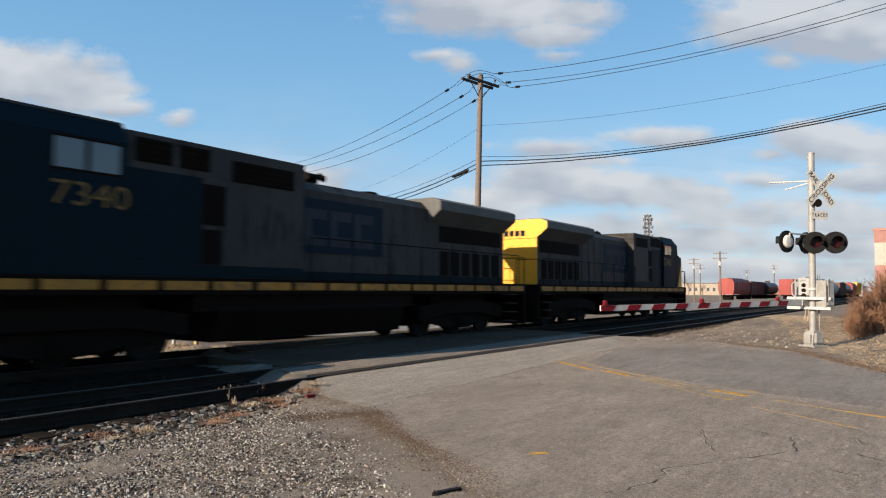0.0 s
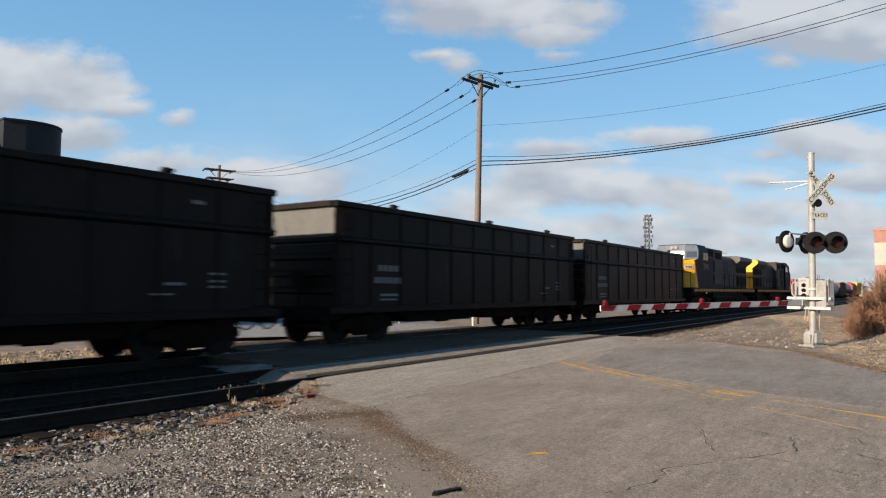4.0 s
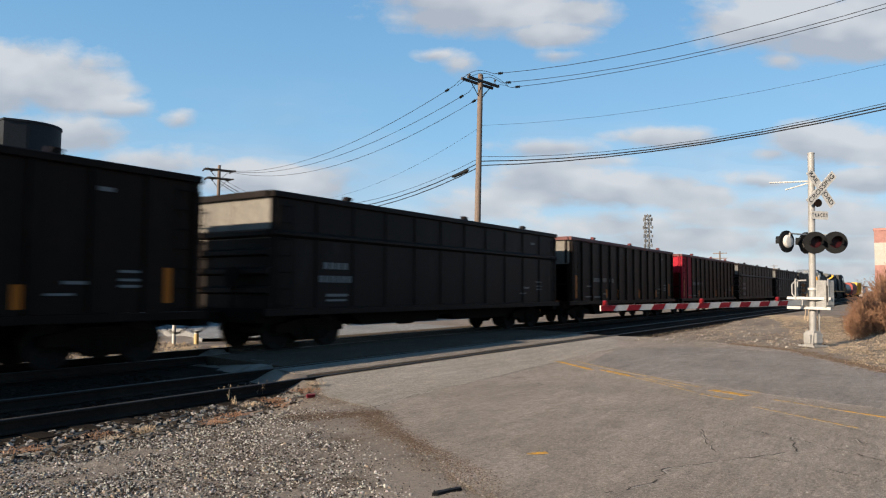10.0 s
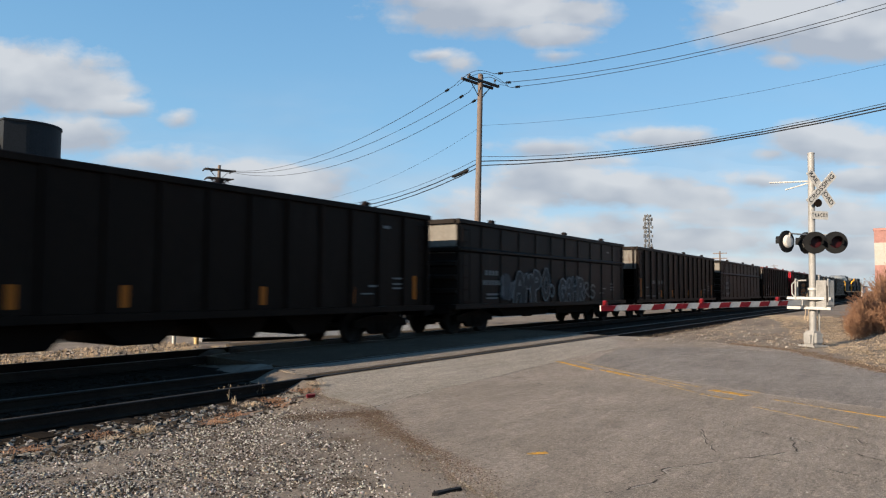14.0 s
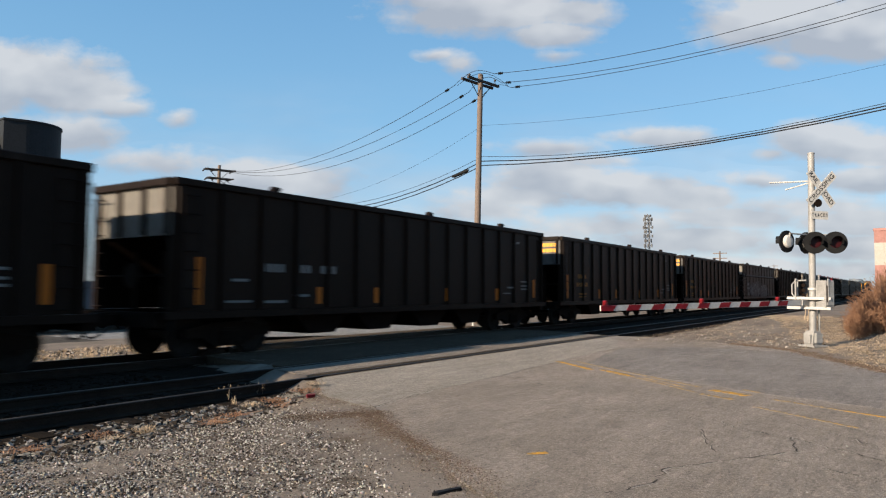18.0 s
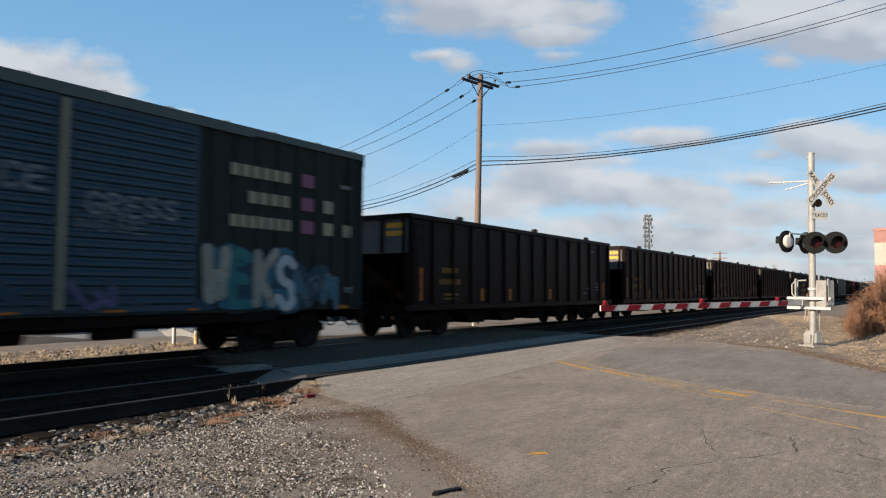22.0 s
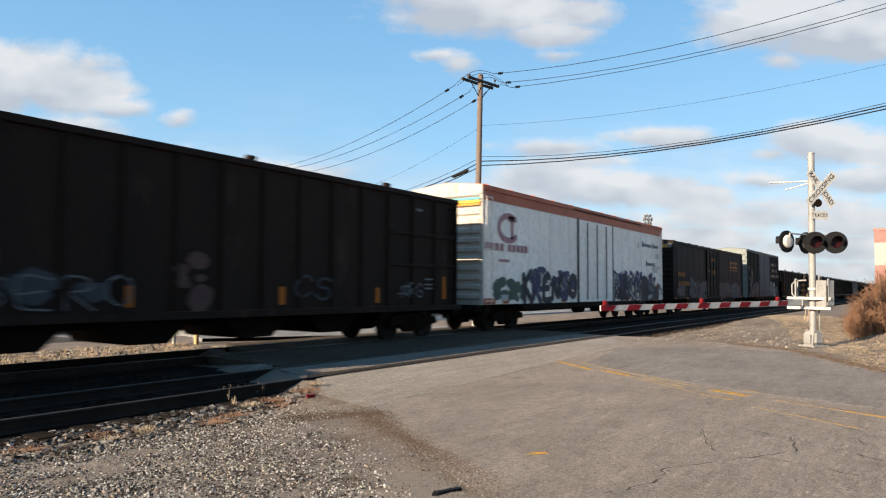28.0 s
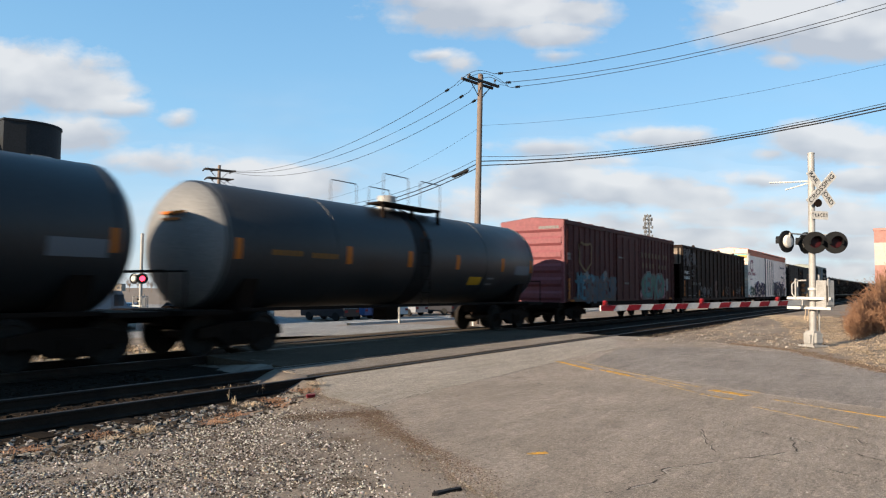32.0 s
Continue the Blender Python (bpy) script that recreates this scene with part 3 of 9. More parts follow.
def road_paint():
    lines = thing("road_marking", "worn yellow double centre line on the asphalt", "road marking", kind="structure")
    # (from, to, width, how whole) of each surviving dash
    for (a, b, w, whole) in (((13.58, 6.36), (12.56, 5.18), 0.13, 1), ((13.84, 6.09), (11.34, 2.9), 0.05, 0), ((12.69, 5.03), (12.02, 4.23), 0.15, 1), ((11.95, 4.16), (10.73, 2.82), 0.05, 0), ((11.95, 4.0), (11.2, 3.1), 0.04, 0),
                             ((11.12, 2.68), (10.84, 2.12), 0.20, 1), ((10.62, 2.72), (10.33, 2.21), 0.09, 0), ((10.67, 1.74), (10.2, 0.85), 0.055, 0), ((10.2, 0.85), (9.5, -0.5), 0.07, 1), ((9.85, 1.84), (9.01, 0.62), 0.05, 0),
                             ((11.45, 2.3), (11.21, 1.98), 0.05, 0), ((5.80, 3.02), (5.95, 2.90), 0.07, 1)):
        a, b = Vector(a), Vector(b)
        d = (b - a).normalized()
        n = Vector((-d.y, d.x)) * (w if whole else w * 1.4) / 2
        bm = bmesh.new()
        k = max(2, int((b - a).length / 0.25))
        rnd = random.Random(int(a.x * 100))
        left = [a + (b - a) * i / k + n * rnd.uniform(0.7, 1.1) for i in range(k + 1)]
        right = [a + (b - a) * i / k - n * rnd.uniform(0.7, 1.1) for i in range(k + 1)]
        prism(bm, [tuple(p) for p in left] + [tuple(p) for p in right[::-1]], "z", 0.0042, 0.007)
        part("dash", bm, M["yellow"] if whole else M["yellow_thin"], lines)


road_paint()
def word(parent, text, size, where, material, width=None):
    """Flat lettering in the built-in font, turned into a thin mesh."""
    cu = bpy.data.curves.new("lettering", "FONT")
    cu.body, cu.size, cu.align_x, cu.align_y, cu.extrude = text, size, "CENTER", "CENTER", 0.002
    tmp = bpy.data.objects.new("lettering", cu)
    scene.collection.objects.link(tmp)
    bpy.context.view_layer.update()
    me = bpy.data.meshes.new_from_object(tmp)
    bpy.data.objects.remove(tmp)
    me.materials.clear()
    me.materials.append(material)
    ob = new("lettering", me)
    ob.parent = parent
    k = 1.0
    if width:
        xs = [v.co.x for v in me.vertices]
        k = width / (max(xs) - min(xs))
        for v in me.vertices:
            v.co.x *= k
    ob.matrix_local = where
    return ob


def turn_z(deg):
    return Matrix.Rotation(radians(deg), 4, "Z")


# ---- the train ----
def running_gear(parent, xs, spread=0.89, radius=0.455, axles=2, z_off=0.0):
    """A truck under each x of xs, with its wheelsets."""
    made = []
    for x in xs:
        bm = bmesh.new()
        half = spread * (axles - 1) / (1 if axles == 2 else 1) if axles == 2 else spread
        for s in (-1, 1):
            y = s * 1.0
            prism(bm, [(-half - 0.28, 0.42), (-half - 0.26, 0.62), (-half + 0.1, 0.68), (-0.42, 0.74), (0.42, 0.74), (half - 0.1, 0.68), (half + 0.26, 0.62), (half + 0.28, 0.42),
                       (half - 0.18, 0.42), (0.42, 0.22), (-0.42, 0.22), (-half + 0.18, 0.42)], "y", y - 0.09, y + 0.09)
            for k in (-0.2, 0, 0.2):
                tube(bm, (k, y * 1.1, 0.28), (k, y * 1.1, 0.56), 0.075, seg=8)
        box(bm, -0.22, 0.22, -1.12, 1.12, 0.38, 0.62)
        truck = part("truck", bm, M["iron"], parent, "cast steel truck", at=(x, 0, 0))
        offs = (-spread, spread) if axles == 2 else (-spread, 0.0, spread)
        for o in offs:
            bm = bmesh.new()
            tube(bm, (0, -0.95, 0), (0, 0.95, 0), 0.085, seg=10)
            for s in (-1, 1):
                y = s * HALF_GAUGE
                lathe(bm, [(y - s * 0.095, radius + 0.028), (y - s * 0.06, radius + 0.028), (y - s * 0.05, radius), (y + s * 0.05, radius - 0.006), (y + s * 0.05, radius - 0.07), (y + s * 0.012, radius - 0.09),
                           (y + s * 0.01, 0.17), (y + s * 0.06, 0.14)], (0, 0, 0), "y", 28)
            w = part("wheelset", bm, M["wheel"], truck, at=(o, 0, radius), smooth=True)
            WHEELS.append((w, o, radius))
        made.append(truck)
    return made


WHEELS = []


def coupler(parent, x, s):
    bm = bmesh.new()
    box(bm, min(x, x + s * 0.75), max(x, x + s * 0.75), -0.09, 0.09, 0.74, 0.94)
    prism(bm, [(x + s * 0.62, -0.17), (x + s * 0.92, -0.13), (x + s * 0.92, 0.02), (x + s * 0.80, 0.15), (x + s * 0.62, 0.17)], "z", 0.70, 0.98)
    part("coupler", bm, M["iron"], parent)


def ladder(parent, x, y, z0, z1, along="x", material=None, w=0.42):
    bm = bmesh.new()
    n = max(2, round((z1 - z0) / 0.38))
    for i in range(n + 1):
        z = z0 + (z1 - z0) * i / n
        if along == "x":
            tube(bm, (x, y, z), (x + w, y, z), 0.014, seg=5)
        else:
            tube(bm, (x, y, z), (x, y + w, z), 0.014, seg=5)
    for k in (0, w):
        p = (x + k, y) if along == "x" else (x, y + k)
        tube(bm, (*p, z0 - 0.05), (*p, z1 + 0.05), 0.014, seg=5)
    part("ladder", bm, material or M["steel_black"], parent)


def car_root(name, label, category, group):
    return thing(name, label, category, group, at=(0, TRAIN_TRACK, 0))



def wall_piece(name, car, material, *dims, label=""):
    bm = bmesh.new()
    box(bm, *dims)
    return part(name, bm, material, car, label)


def lettering(car, name, material, y, blocks, label=""):
    """Blurred lettering as plain blocks (x, z, width, height) on the camera side and, mirrored, on the other."""
    bm = bmesh.new()
    for x, z, w, hh in blocks:
        box(bm, x, x + w, y - 0.004, y + 0.004, z, z + hh)
    ob = part(name, bm, material, car, label)
    if len(blocks) > 1:
        ob["kind"] = "stuff"
    return ob


def block_word(x, z, n, w, hh, gap=0.25):
    """n letter-sized blocks in a row, from x to x + w."""
    step = w / n
    return [(x + i * step, z, step * (1 - gap), hh) for i in range(n)]


def hook(x, z, w, hh, k):
    """Outline of a plain square hook, standing in for an emblem."""
    return [(x, z), (x + w, z), (x + w, z + k), (x + k, z + k), (x + k, z + hh - k), (x + w, z + hh - k), (x + w, z + hh), (x, z + hh)]


def stroke(bm, pts, w, y):
    """A painted ribbon along pts (x, z) on a side wall."""
    last = None
    for i, p in enumerate(pts):
        p = Vector(p)
        a, b = Vector(pts[max(i - 1, 0)]), Vector(pts[min(i + 1, len(pts) - 1)])
        d = (b - a)
        d = d.normalized() if d.length > 1e-6 else Vector((1, 0))
        n = Vector((-d.y, d.x)) * w / 2
        now = (bm.verts.new((p.x + n.x, y, p.y + n.y)), bm.verts.new((p.x - n.x, y, p.y - n.y)))
        if last:
            bm.faces.new((last[0], last[1], now[1], now[0]))
        last = now


def tangle(rnd):
    """A bent path with hooks and loops that spells nothing."""
    z, x, up, path = rnd.choice((0.0, 1.0)), rnd.uniform(-0.3, 0.1), 0, []
    for k in range(rnd.choice((5, 6, 7))):
        path.append((x, z + rnd.uniform(-0.12, 0.12)))
        x += rnd.choice((-0.35, 0.1, 0.3, 0.5, 0.65))
        z = rnd.choice((0.0, 0.25, 0.5, 0.75, 1.0)) if k % 2 else 1.0 - z
        x = min(max(x, -0.35), 1.35)
    return path


GLYPH = {
    "A": (((0, 0), (0.15, 0.7), (0.5, 1), (0.85, 0.7), (1, 0)), ((0.12, 0.42), (0.88, 0.42))),
    "B": (((0, 0), (0, 1), (0.7, 0.95), (0.85, 0.72), (0.1, 0.52), (0.95, 0.38), (0.8, 0.05), (0, 0)),),
    "C": (((1, 0.8), (0.75, 1), (0.25, 0.95), (0, 0.55), (0.15, 0.1), (0.6, 0), (1, 0.2)),),
    "E": (((1, 0.95), (0.1, 1), (0, 0.5), (0.05, 0), (1, 0.04)), ((0.05, 0.52), (0.8, 0.52))),
    "G": (((1, 0.82), (0.5, 1), (0.05, 0.75), (0, 0.3), (0.4, 0), (0.95, 0.1), (0.95, 0.45), (0.55, 0.45)),),
    "H": (((0.05, 0), (0, 1)), ((0.95, 0), (1, 1)), ((0.02, 0.5), (0.98, 0.52))),
    "J": (((0.1, 0.98), (1, 1), (0.75, 0.2), (0.4, 0), (0, 0.25)),),
    "K": (((0.05, 0), (0, 1)), ((1, 1), (0.08, 0.5), (1, 0))),
    "M": (((0, 0), (0.1, 1), (0.5, 0.45), (0.9, 1), (1, 0)),),
    "N": (((0, 0), (0.08, 1), (0.92, 0), (1, 1)),),
    "O": (((0.5, 1), (0.08, 0.75), (0.08, 0.25), (0.5, 0), (0.92, 0.25), (0.92, 0.75), (0.5, 1), (0.2, 0.9)),),
    "P": (((0.05, -0.05), (0, 1), (0.8, 0.95), (0.9, 0.6), (0.1, 0.45)),),
    "R": (((0.05, 0), (0, 1), (0.8, 0.95), (0.9, 0.62), (0.1, 0.5), (1, 0)),),
    "S": (((1, 0.85), (0.55, 1), (0.05, 0.82), (0.2, 0.55), (0.85, 0.45), (0.95, 0.15), (0.45, 0), (0, 0.15)),),
    "W": (((0, 1), (0.2, 0), (0.5, 0.65), (0.8, 0), (1, 1)),),
    "<": (((1, 0.95), (0.1, 0.55), (0.9, 0.5), (0.2, 0.25), (1, 0.05)),),
    ">": (((0, 0.95), (0.9, 0.55), (0.1, 0.5), (0.8, 0.25), (0, 0.05)),),
}


def graffiti(car, y, x0, x1, z0, z1, letters, fills, line, seed, line_w=0.05, halo=None, loose=0.18, text="", fat=1.0):
    """Sprayed strokes, each with an outline, shine lines and, behind it, a halo; text gives the letters that can be made out."""
    rnd = random.Random(seed)
    letters = len(text) or letters
    step, high = (x1 - x0) / letters, z1 - z0
    layers, lift = {}, [0]

    def ribbon(key, pts, w, depth):
        """Segments and round joints, each a hair in front of the last."""
        bm = layers.setdefault(key, bmesh.new())
        for a, c in zip(pts, pts[1:]):
            a, c = Vector(a), Vector(c)
            d = c - a
            if d.length < 1e-5:
                continue
            n = Vector((-d.y, d.x)).normalized() * w / 2
            lift[0] += 1
            yy = y - depth - (lift[0] % 24) * 0.0001
            face(bm, [(q.x, yy, q.y) for q in (a - n, c - n, c + n, a + n)])
            for e in (a, c):
                lift[0] += 1
                yy = y - depth - (lift[0] % 24) * 0.0001
                face(bm, [(e.x + w / 2 * math.cos(k * math.pi / 4), yy, e.y + w / 2 * math.sin(k * math.pi / 4)) for k in range(8)])
    for i in range(letters):
        strokes = GLYPH[text[i]] if text else (tangle(rnd),)
        wobble = loose * (0.35 if text else 0.5)
        lean, rise = rnd.uniform(-0.08, 0.12), rnd.uniform(-0.06, 0.06)
        w = min(0.25 * step, 0.2 * high) * rnd.uniform(0.85, 1.15) * fat
        fill = fills[i % len(fills)]
        for path in strokes:
            path = [(x0 + step * (i + 0.12 + 0.76 * (gx + lean * gz + rnd.uniform(-wobble, wobble))), z0 + high * (0.1 + 0.8 * (gz + rise + rnd.uniform(-wobble, wobble)))) for gx, gz in path]
            # soften the bends
            pts = [path[0]]
            for k in range(1, len(path) - 1):
                pa, pb, pc = Vector(path[k - 1]), Vector(path[k]), Vector(path[k + 1])
                pts += [tuple(pa.lerp(pb, 0.78)), tuple(pb * 0.8 + pa * 0.1 + pc * 0.1), tuple(pb.lerp(pc, 0.22))]
            pts.append(path[-1])
            if halo:
                ribbon(("halo", halo), pts, w + line_w * 3.3, 0.0035)
            if fill:
                ribbon(("line", line), pts, w + line_w * 2.2, 0.0065)
                ribbon(("fill", fill), pts, w, 0.0095)
                if not text:
                    for k in range(0, len(pts) - 3, 3):
                        ribbon(("line", line), [(px + w * rnd.uniform(-0.3, 0.3), pz + w * 0.15) for px, pz in pts[k + 1:k + 4]], line_w * 0.45, 0.0125)
            else:
                ribbon(("line", line), pts, line_w * 1.3, 0.0065)
    names = {"halo": "graffiti_halo", "fill": "graffiti_fill", "line": "graffiti_outline"}
    for (kind, m), bm in layers.items():
        me = bpy.data.meshes.new(names[kind])
        bm.to_mesh(me)
        bm.free()
        me.materials.append(PAINT[m])
        ob = new(names[kind], me)
        ob.parent = car
        ob["kind"] = "stuff"


def cloud_patch(car, y, x0, x1, z0, z1, n, paint, seed, size=0.22):
    """Overlapping soft-edged blots of sprayed colour."""
    rnd, bm = random.Random(seed), bmesh.new()
    for i in range(n):
        cx, cz, r = rnd.uniform(x0, x1), rnd.uniform(z0, z1), size * rnd.uniform(0.5, 1.3)
        face(bm, [(cx + r * rnd.uniform(0.75, 1.25) * 1.5 * math.cos(k * 0.5236), y - 0.001 - i * 0.00004, cz + r * rnd.uniform(0.75, 1.25) * math.sin(k * 0.5236)) for k in range(12)])
    me = bpy.data.meshes.new("sprayed_patch")
    bm.to_mesh(me)
    bm.free()
    me.materials.append(PAINT[paint])
    ob = new("sprayed_patch", me)
    ob.parent = car
    ob["kind"] = "stuff"


def spray(name, c):
    return mat("spray_" + name, c, tuple(v * 0.75 for v in c), 0.65, 0, 2.2, 24, 0.03, spot=tuple(v * 0.45 for v in c), spot_at=0.6)


PAINT = dict(
    pale=spray("pale", (0.125, 0.13, 0.13)), silver=spray("silver", (0.095, 0.098, 0.098)), black=spray("black", (0.006, 0.006, 0.0065)), teal=spray("teal", (0.008, 0.105, 0.105)),
    seagreen=spray("seagreen", (0.006, 0.085, 0.062)),
    sky=spray("sky", (0.010, 0.095, 0.135)), blue=spray("blue", (0.004, 0.032, 0.052)), pink=spray("pink", (0.19, 0.07, 0.09)), purple=spray("purple", (0.066, 0.055, 0.125)),
    orange=spray("orange", (0.30, 0.09, 0.03)), chalk=spray("chalk", (0.34, 0.34, 0.33)),
    cream=spray("cream", (0.24, 0.215, 0.16)), rust=spray("rust", (0.062, 0.026, 0.019)), green=spray("green", (0.055, 0.088, 0.062)), slate=spray("slate", (0.024, 0.028, 0.034)),
)


STENCIL_YELLOW = plain("faded_yellow_stencil", (0.17, 0.072, 0.010), 0.7)


def row_marks(x):
    """One row of stencil blocks in three groups."""
    return block_word(x, 1.88, 4, 0.72, 0.19, 0.3) + block_word(x + 1.02, 1.88, 3, 0.58, 0.19, 0.3) + block_word(x + 1.9, 1.88, 3, 0.6, 0.19, 0.3) + [(x - 0.85, 1.65, 0.45, 0.06), (x - 1.0, 1.18, 0.72, 0.05), (x + 0.05, 1.16, 0.7, 0.06), (x + 1.0, 1.3, 0.5, 0.06)]


def coal_car(L, top, paint, label, rim=None, end_paint=None, kind="ribbed", marks="white", load=True, stiff=None, slope=None):
    """An open-topped coal car: ribbed (tall posts over sloped ends) or banded (a waist rail, straight ends)."""
    ribbed = kind == "ribbed"
    car = car_root("coal_hopper_car" if ribbed else "coal_gondola_car", label, "freight car", "cars of the freight train")
    h, w, z0 = L / 2, 1.44 if ribbed else 1.46, 1.02
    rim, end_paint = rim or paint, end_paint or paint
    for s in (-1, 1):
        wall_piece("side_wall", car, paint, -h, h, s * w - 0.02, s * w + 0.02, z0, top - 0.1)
    # end_paint goes only on the end facing the sun, mostly to look sunlit
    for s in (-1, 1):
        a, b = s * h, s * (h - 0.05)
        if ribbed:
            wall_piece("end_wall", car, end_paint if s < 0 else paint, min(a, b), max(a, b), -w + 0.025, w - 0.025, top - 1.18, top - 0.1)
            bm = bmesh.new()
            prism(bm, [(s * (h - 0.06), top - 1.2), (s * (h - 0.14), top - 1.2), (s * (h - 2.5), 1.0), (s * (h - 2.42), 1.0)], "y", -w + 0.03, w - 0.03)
            part("slope_sheet", bm, (slope if s < 0 else None) or M["near_black"], car)
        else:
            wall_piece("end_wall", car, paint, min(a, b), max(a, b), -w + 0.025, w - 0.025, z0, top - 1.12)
            # sunlight as colour: of this end only the upper plate is paler
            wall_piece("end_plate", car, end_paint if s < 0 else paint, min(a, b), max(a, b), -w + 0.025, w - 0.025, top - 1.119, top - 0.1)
            for z in (1.45, 1.9, 2.35, top - 1.0):
                bm = bmesh.new()
                prism(bm, [(s * (h - 0.002), z - 0.10), (s * (h + 0.11), z - 0.05), (s * (h + 0.11), z + 0.05), (s * (h - 0.002), z + 0.10)], "y", -w, w)
                part("end_rib", bm, paint, car)
    wall_piece("floor", car, M["steel_black"], -h + (2.4 if ribbed else 0.06), h - (2.4 if ribbed else 0.06), -w + 0.03, w - 0.03, 0.95, 1.01)
    for s in (-1, 1):
        bm = bmesh.new()
        box(bm, -h - 0.02, h + 0.02, s * (w + 0.025) - 0.075, s * (w + 0.025) + 0.075, top - 0.15, top, 0.018)
        part("top_chord", bm, rim, car)
        bm = bmesh.new()
        box(bm, min(s * (h - 0.03), s * (h + 0.1)), max(s * (h - 0.03), s * (h + 0.1)), -w + 0.052, w - 0.052, top - 0.15, top - 0.004, 0.018)
        part("end_chord", bm, rim, car)
        wall_piece("side_sill", car, paint, -h - 0.2, h + 0.2, s * w - 0.09, s * w + 0.07, 0.86, 1.015)
        wall_piece("end_sill", car, M["steel_black"], min(s * (h + .0), s * (h + 0.32)), max(s * (h + .0), s * (h + 0.32)), -w + 0.1, w - 0.1, 0.70, 1.0)
    wall_piece("centre_sill", car, M["steel_black"], -h, h, -0.28, 0.28, 0.66, 0.94)
    # posts
    bm = bmesh.new()
    d, rw = (0.075, 0.065) if ribbed else (0.035, 0.04)
    prism(bm, [(-rw, 0.0), (rw, 0.0), (rw * 0.75, -d), (-rw * 0.75, -d)], "z", z0, top - 0.152)
    post = part("side_post", bm, paint, car, at=(-h + 0.12, -w - 0.02, 0))
    n = max(12, round(L / 1.13)) if ribbed else 11
    for i in range(n + 1):
        x = -h + 0.12 + (L - 0.24) * i / n
        if i:
            again(post, (x, -w - 0.02, 0))
        again(post, (x, w + 0.02, 0), (0, 0, math.pi))
    if not ribbed:
        for s in (-1, 1):
            bm = bmesh.new()
            yy = s * (w + 0.055)
            prism(bm, [(yy - s * 0.03, top - 1.09), (yy + s * 0.045, top - 1.03), (yy + s * 0.045, top - 0.97), (yy - s * 0.03, top - 0.91)], "x", -h, h)
            part("waist_rail", bm, paint, car)
        bm = bmesh.new()
        prism(bm, [(-h + 2.9, 0.95), (h - 2.9, 0.95), (h - 3.6, 0.52), (0.5, 0.52), (0.3, 0.70), (-0.3, 0.70), (-0.5, 0.52), (-h + 3.6, 0.52)], "y", -1.2, 1.2)
        part("tub", bm, M["steel_black"], car)
        for x in (-2.2, 2.6):
            bm = bmesh.new()
            tube(bm, (x, -1.0, 0.62), (x + 0.6, -1.0, 0.62), 0.16, seg=10)
            part("air_reservoir", bm, M["iron"], car)
    else:
        for x in (-h * 0.43, -h * 0.15, h * 0.15, h * 0.43):
            bm = bmesh.new()
            prism(bm, [(x - 1.05, 0.94), (x + 1.05, 0.94), (x + 0.45, 0.36), (x - 0.45, 0.36)], "y", -1.05, 1.05)
            part("discharge_hopper", bm, M["steel_black"], car)
        for y in (-1.28, -0.45, 0.45, 1.28):
            for s in (-1, 1):
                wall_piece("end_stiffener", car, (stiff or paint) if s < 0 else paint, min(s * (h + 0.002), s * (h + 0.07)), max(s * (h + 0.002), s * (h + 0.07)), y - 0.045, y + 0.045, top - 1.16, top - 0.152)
        for s in (-1, 1):
            for y in (-w + 0.06, w - 0.06):
                wall_piece("corner_post", car, paint, s * (h - 0.04) - 0.06, s * (h - 0.04) + 0.06, y - 0.06, y + 0.06, 1.0, top - 1.18)
            for y in (-0.5, 0.5):
                wall_piece("slope_brace", car, M["steel_black"], s * (h - 0.45) - 0.04, s * (h - 0.45) + 0.04, y - 0.05, y + 0.05, 0.98, 2.3)
            bm = bmesh.new()
            tube(bm, (s * (h + 0.05), -w + 0.1, 1.75), (s * (h + 0.05), w - 0.1, 1.75), 0.02, seg=6)
            part("grab_rail", bm, M["steel_black"], car)
    if load:
        bm = bmesh.new()
        nx, ny = 36, 8
        grid = [[bm.verts.new((-h + 0.08 + (L - 0.16) * i / nx, -w + 0.06 + (2 * w - 0.12) * j / ny, top - 0.42 + 0.2 * math.sin(math.pi * j / ny) + random.uniform(-0.05, 0.05))) for j in range(ny + 1)] for i in range(nx + 1)]
        for i in range(nx):
            for j in range(ny):
                bm.faces.new((grid[i][j], grid[i + 1][j], grid[i + 1][j + 1], grid[i][j + 1]))
        part("coal_load", bm, M["coal"], car)
    for k in (-0.42, 0.04, 0.40):
        x = h * 2 * k * 0.8 + random.uniform(-0.3, 0.3)
        bm = bmesh.new()
        prism(bm, [(x - 0.14, top - 0.002), (x + 0.10, top - 0.002), (x + 0.16, top + 0.10), (x - 0.06, top + 0.13)], "y", -w - 0.03, -w + 0.12)
        part("top_bracket", bm, rim, car)
    for s in (-1, 1):
        coupler(car, s * (h + 0.3), s)
        ladder(car, s * h + (0.16 if s < 0 else -0.6), -w - 0.12, 1.1, top - 0.35)
        ladder(car, s * h + (0.16 if s < 0 else -0.6), w + 0.12, 1.1, top - 0.35)
        ladder(car, s * (h + 0.13), 0.85 if s < 0 else -1.3, 1.1, top - 0.35, "y")
        bm = bmesh.new()
        tube(bm, (s * (h + 0.16), 0.35 * s, 0.9), (s * (h + 0.16), 0.35 * s, 1.9), 0.03, seg=6)
        lathe(bm, [(-0.03, 0.05), (-0.03, 0.26), (0.03, 0.26), (0.03, 0.05)], (s * (h + 0.2), 0.35 * s, 1.75), "x", 14)
        part("brake_wheel", bm, M["iron"], car)
        bm = bmesh.new()
        sweep(bm, [(s * (h + 0.3 + k / 7 * 0.8), 0.22, 0.75 - 0.3 * math.sin(math.pi * k / 7)) for k in range(8)], 0.022)
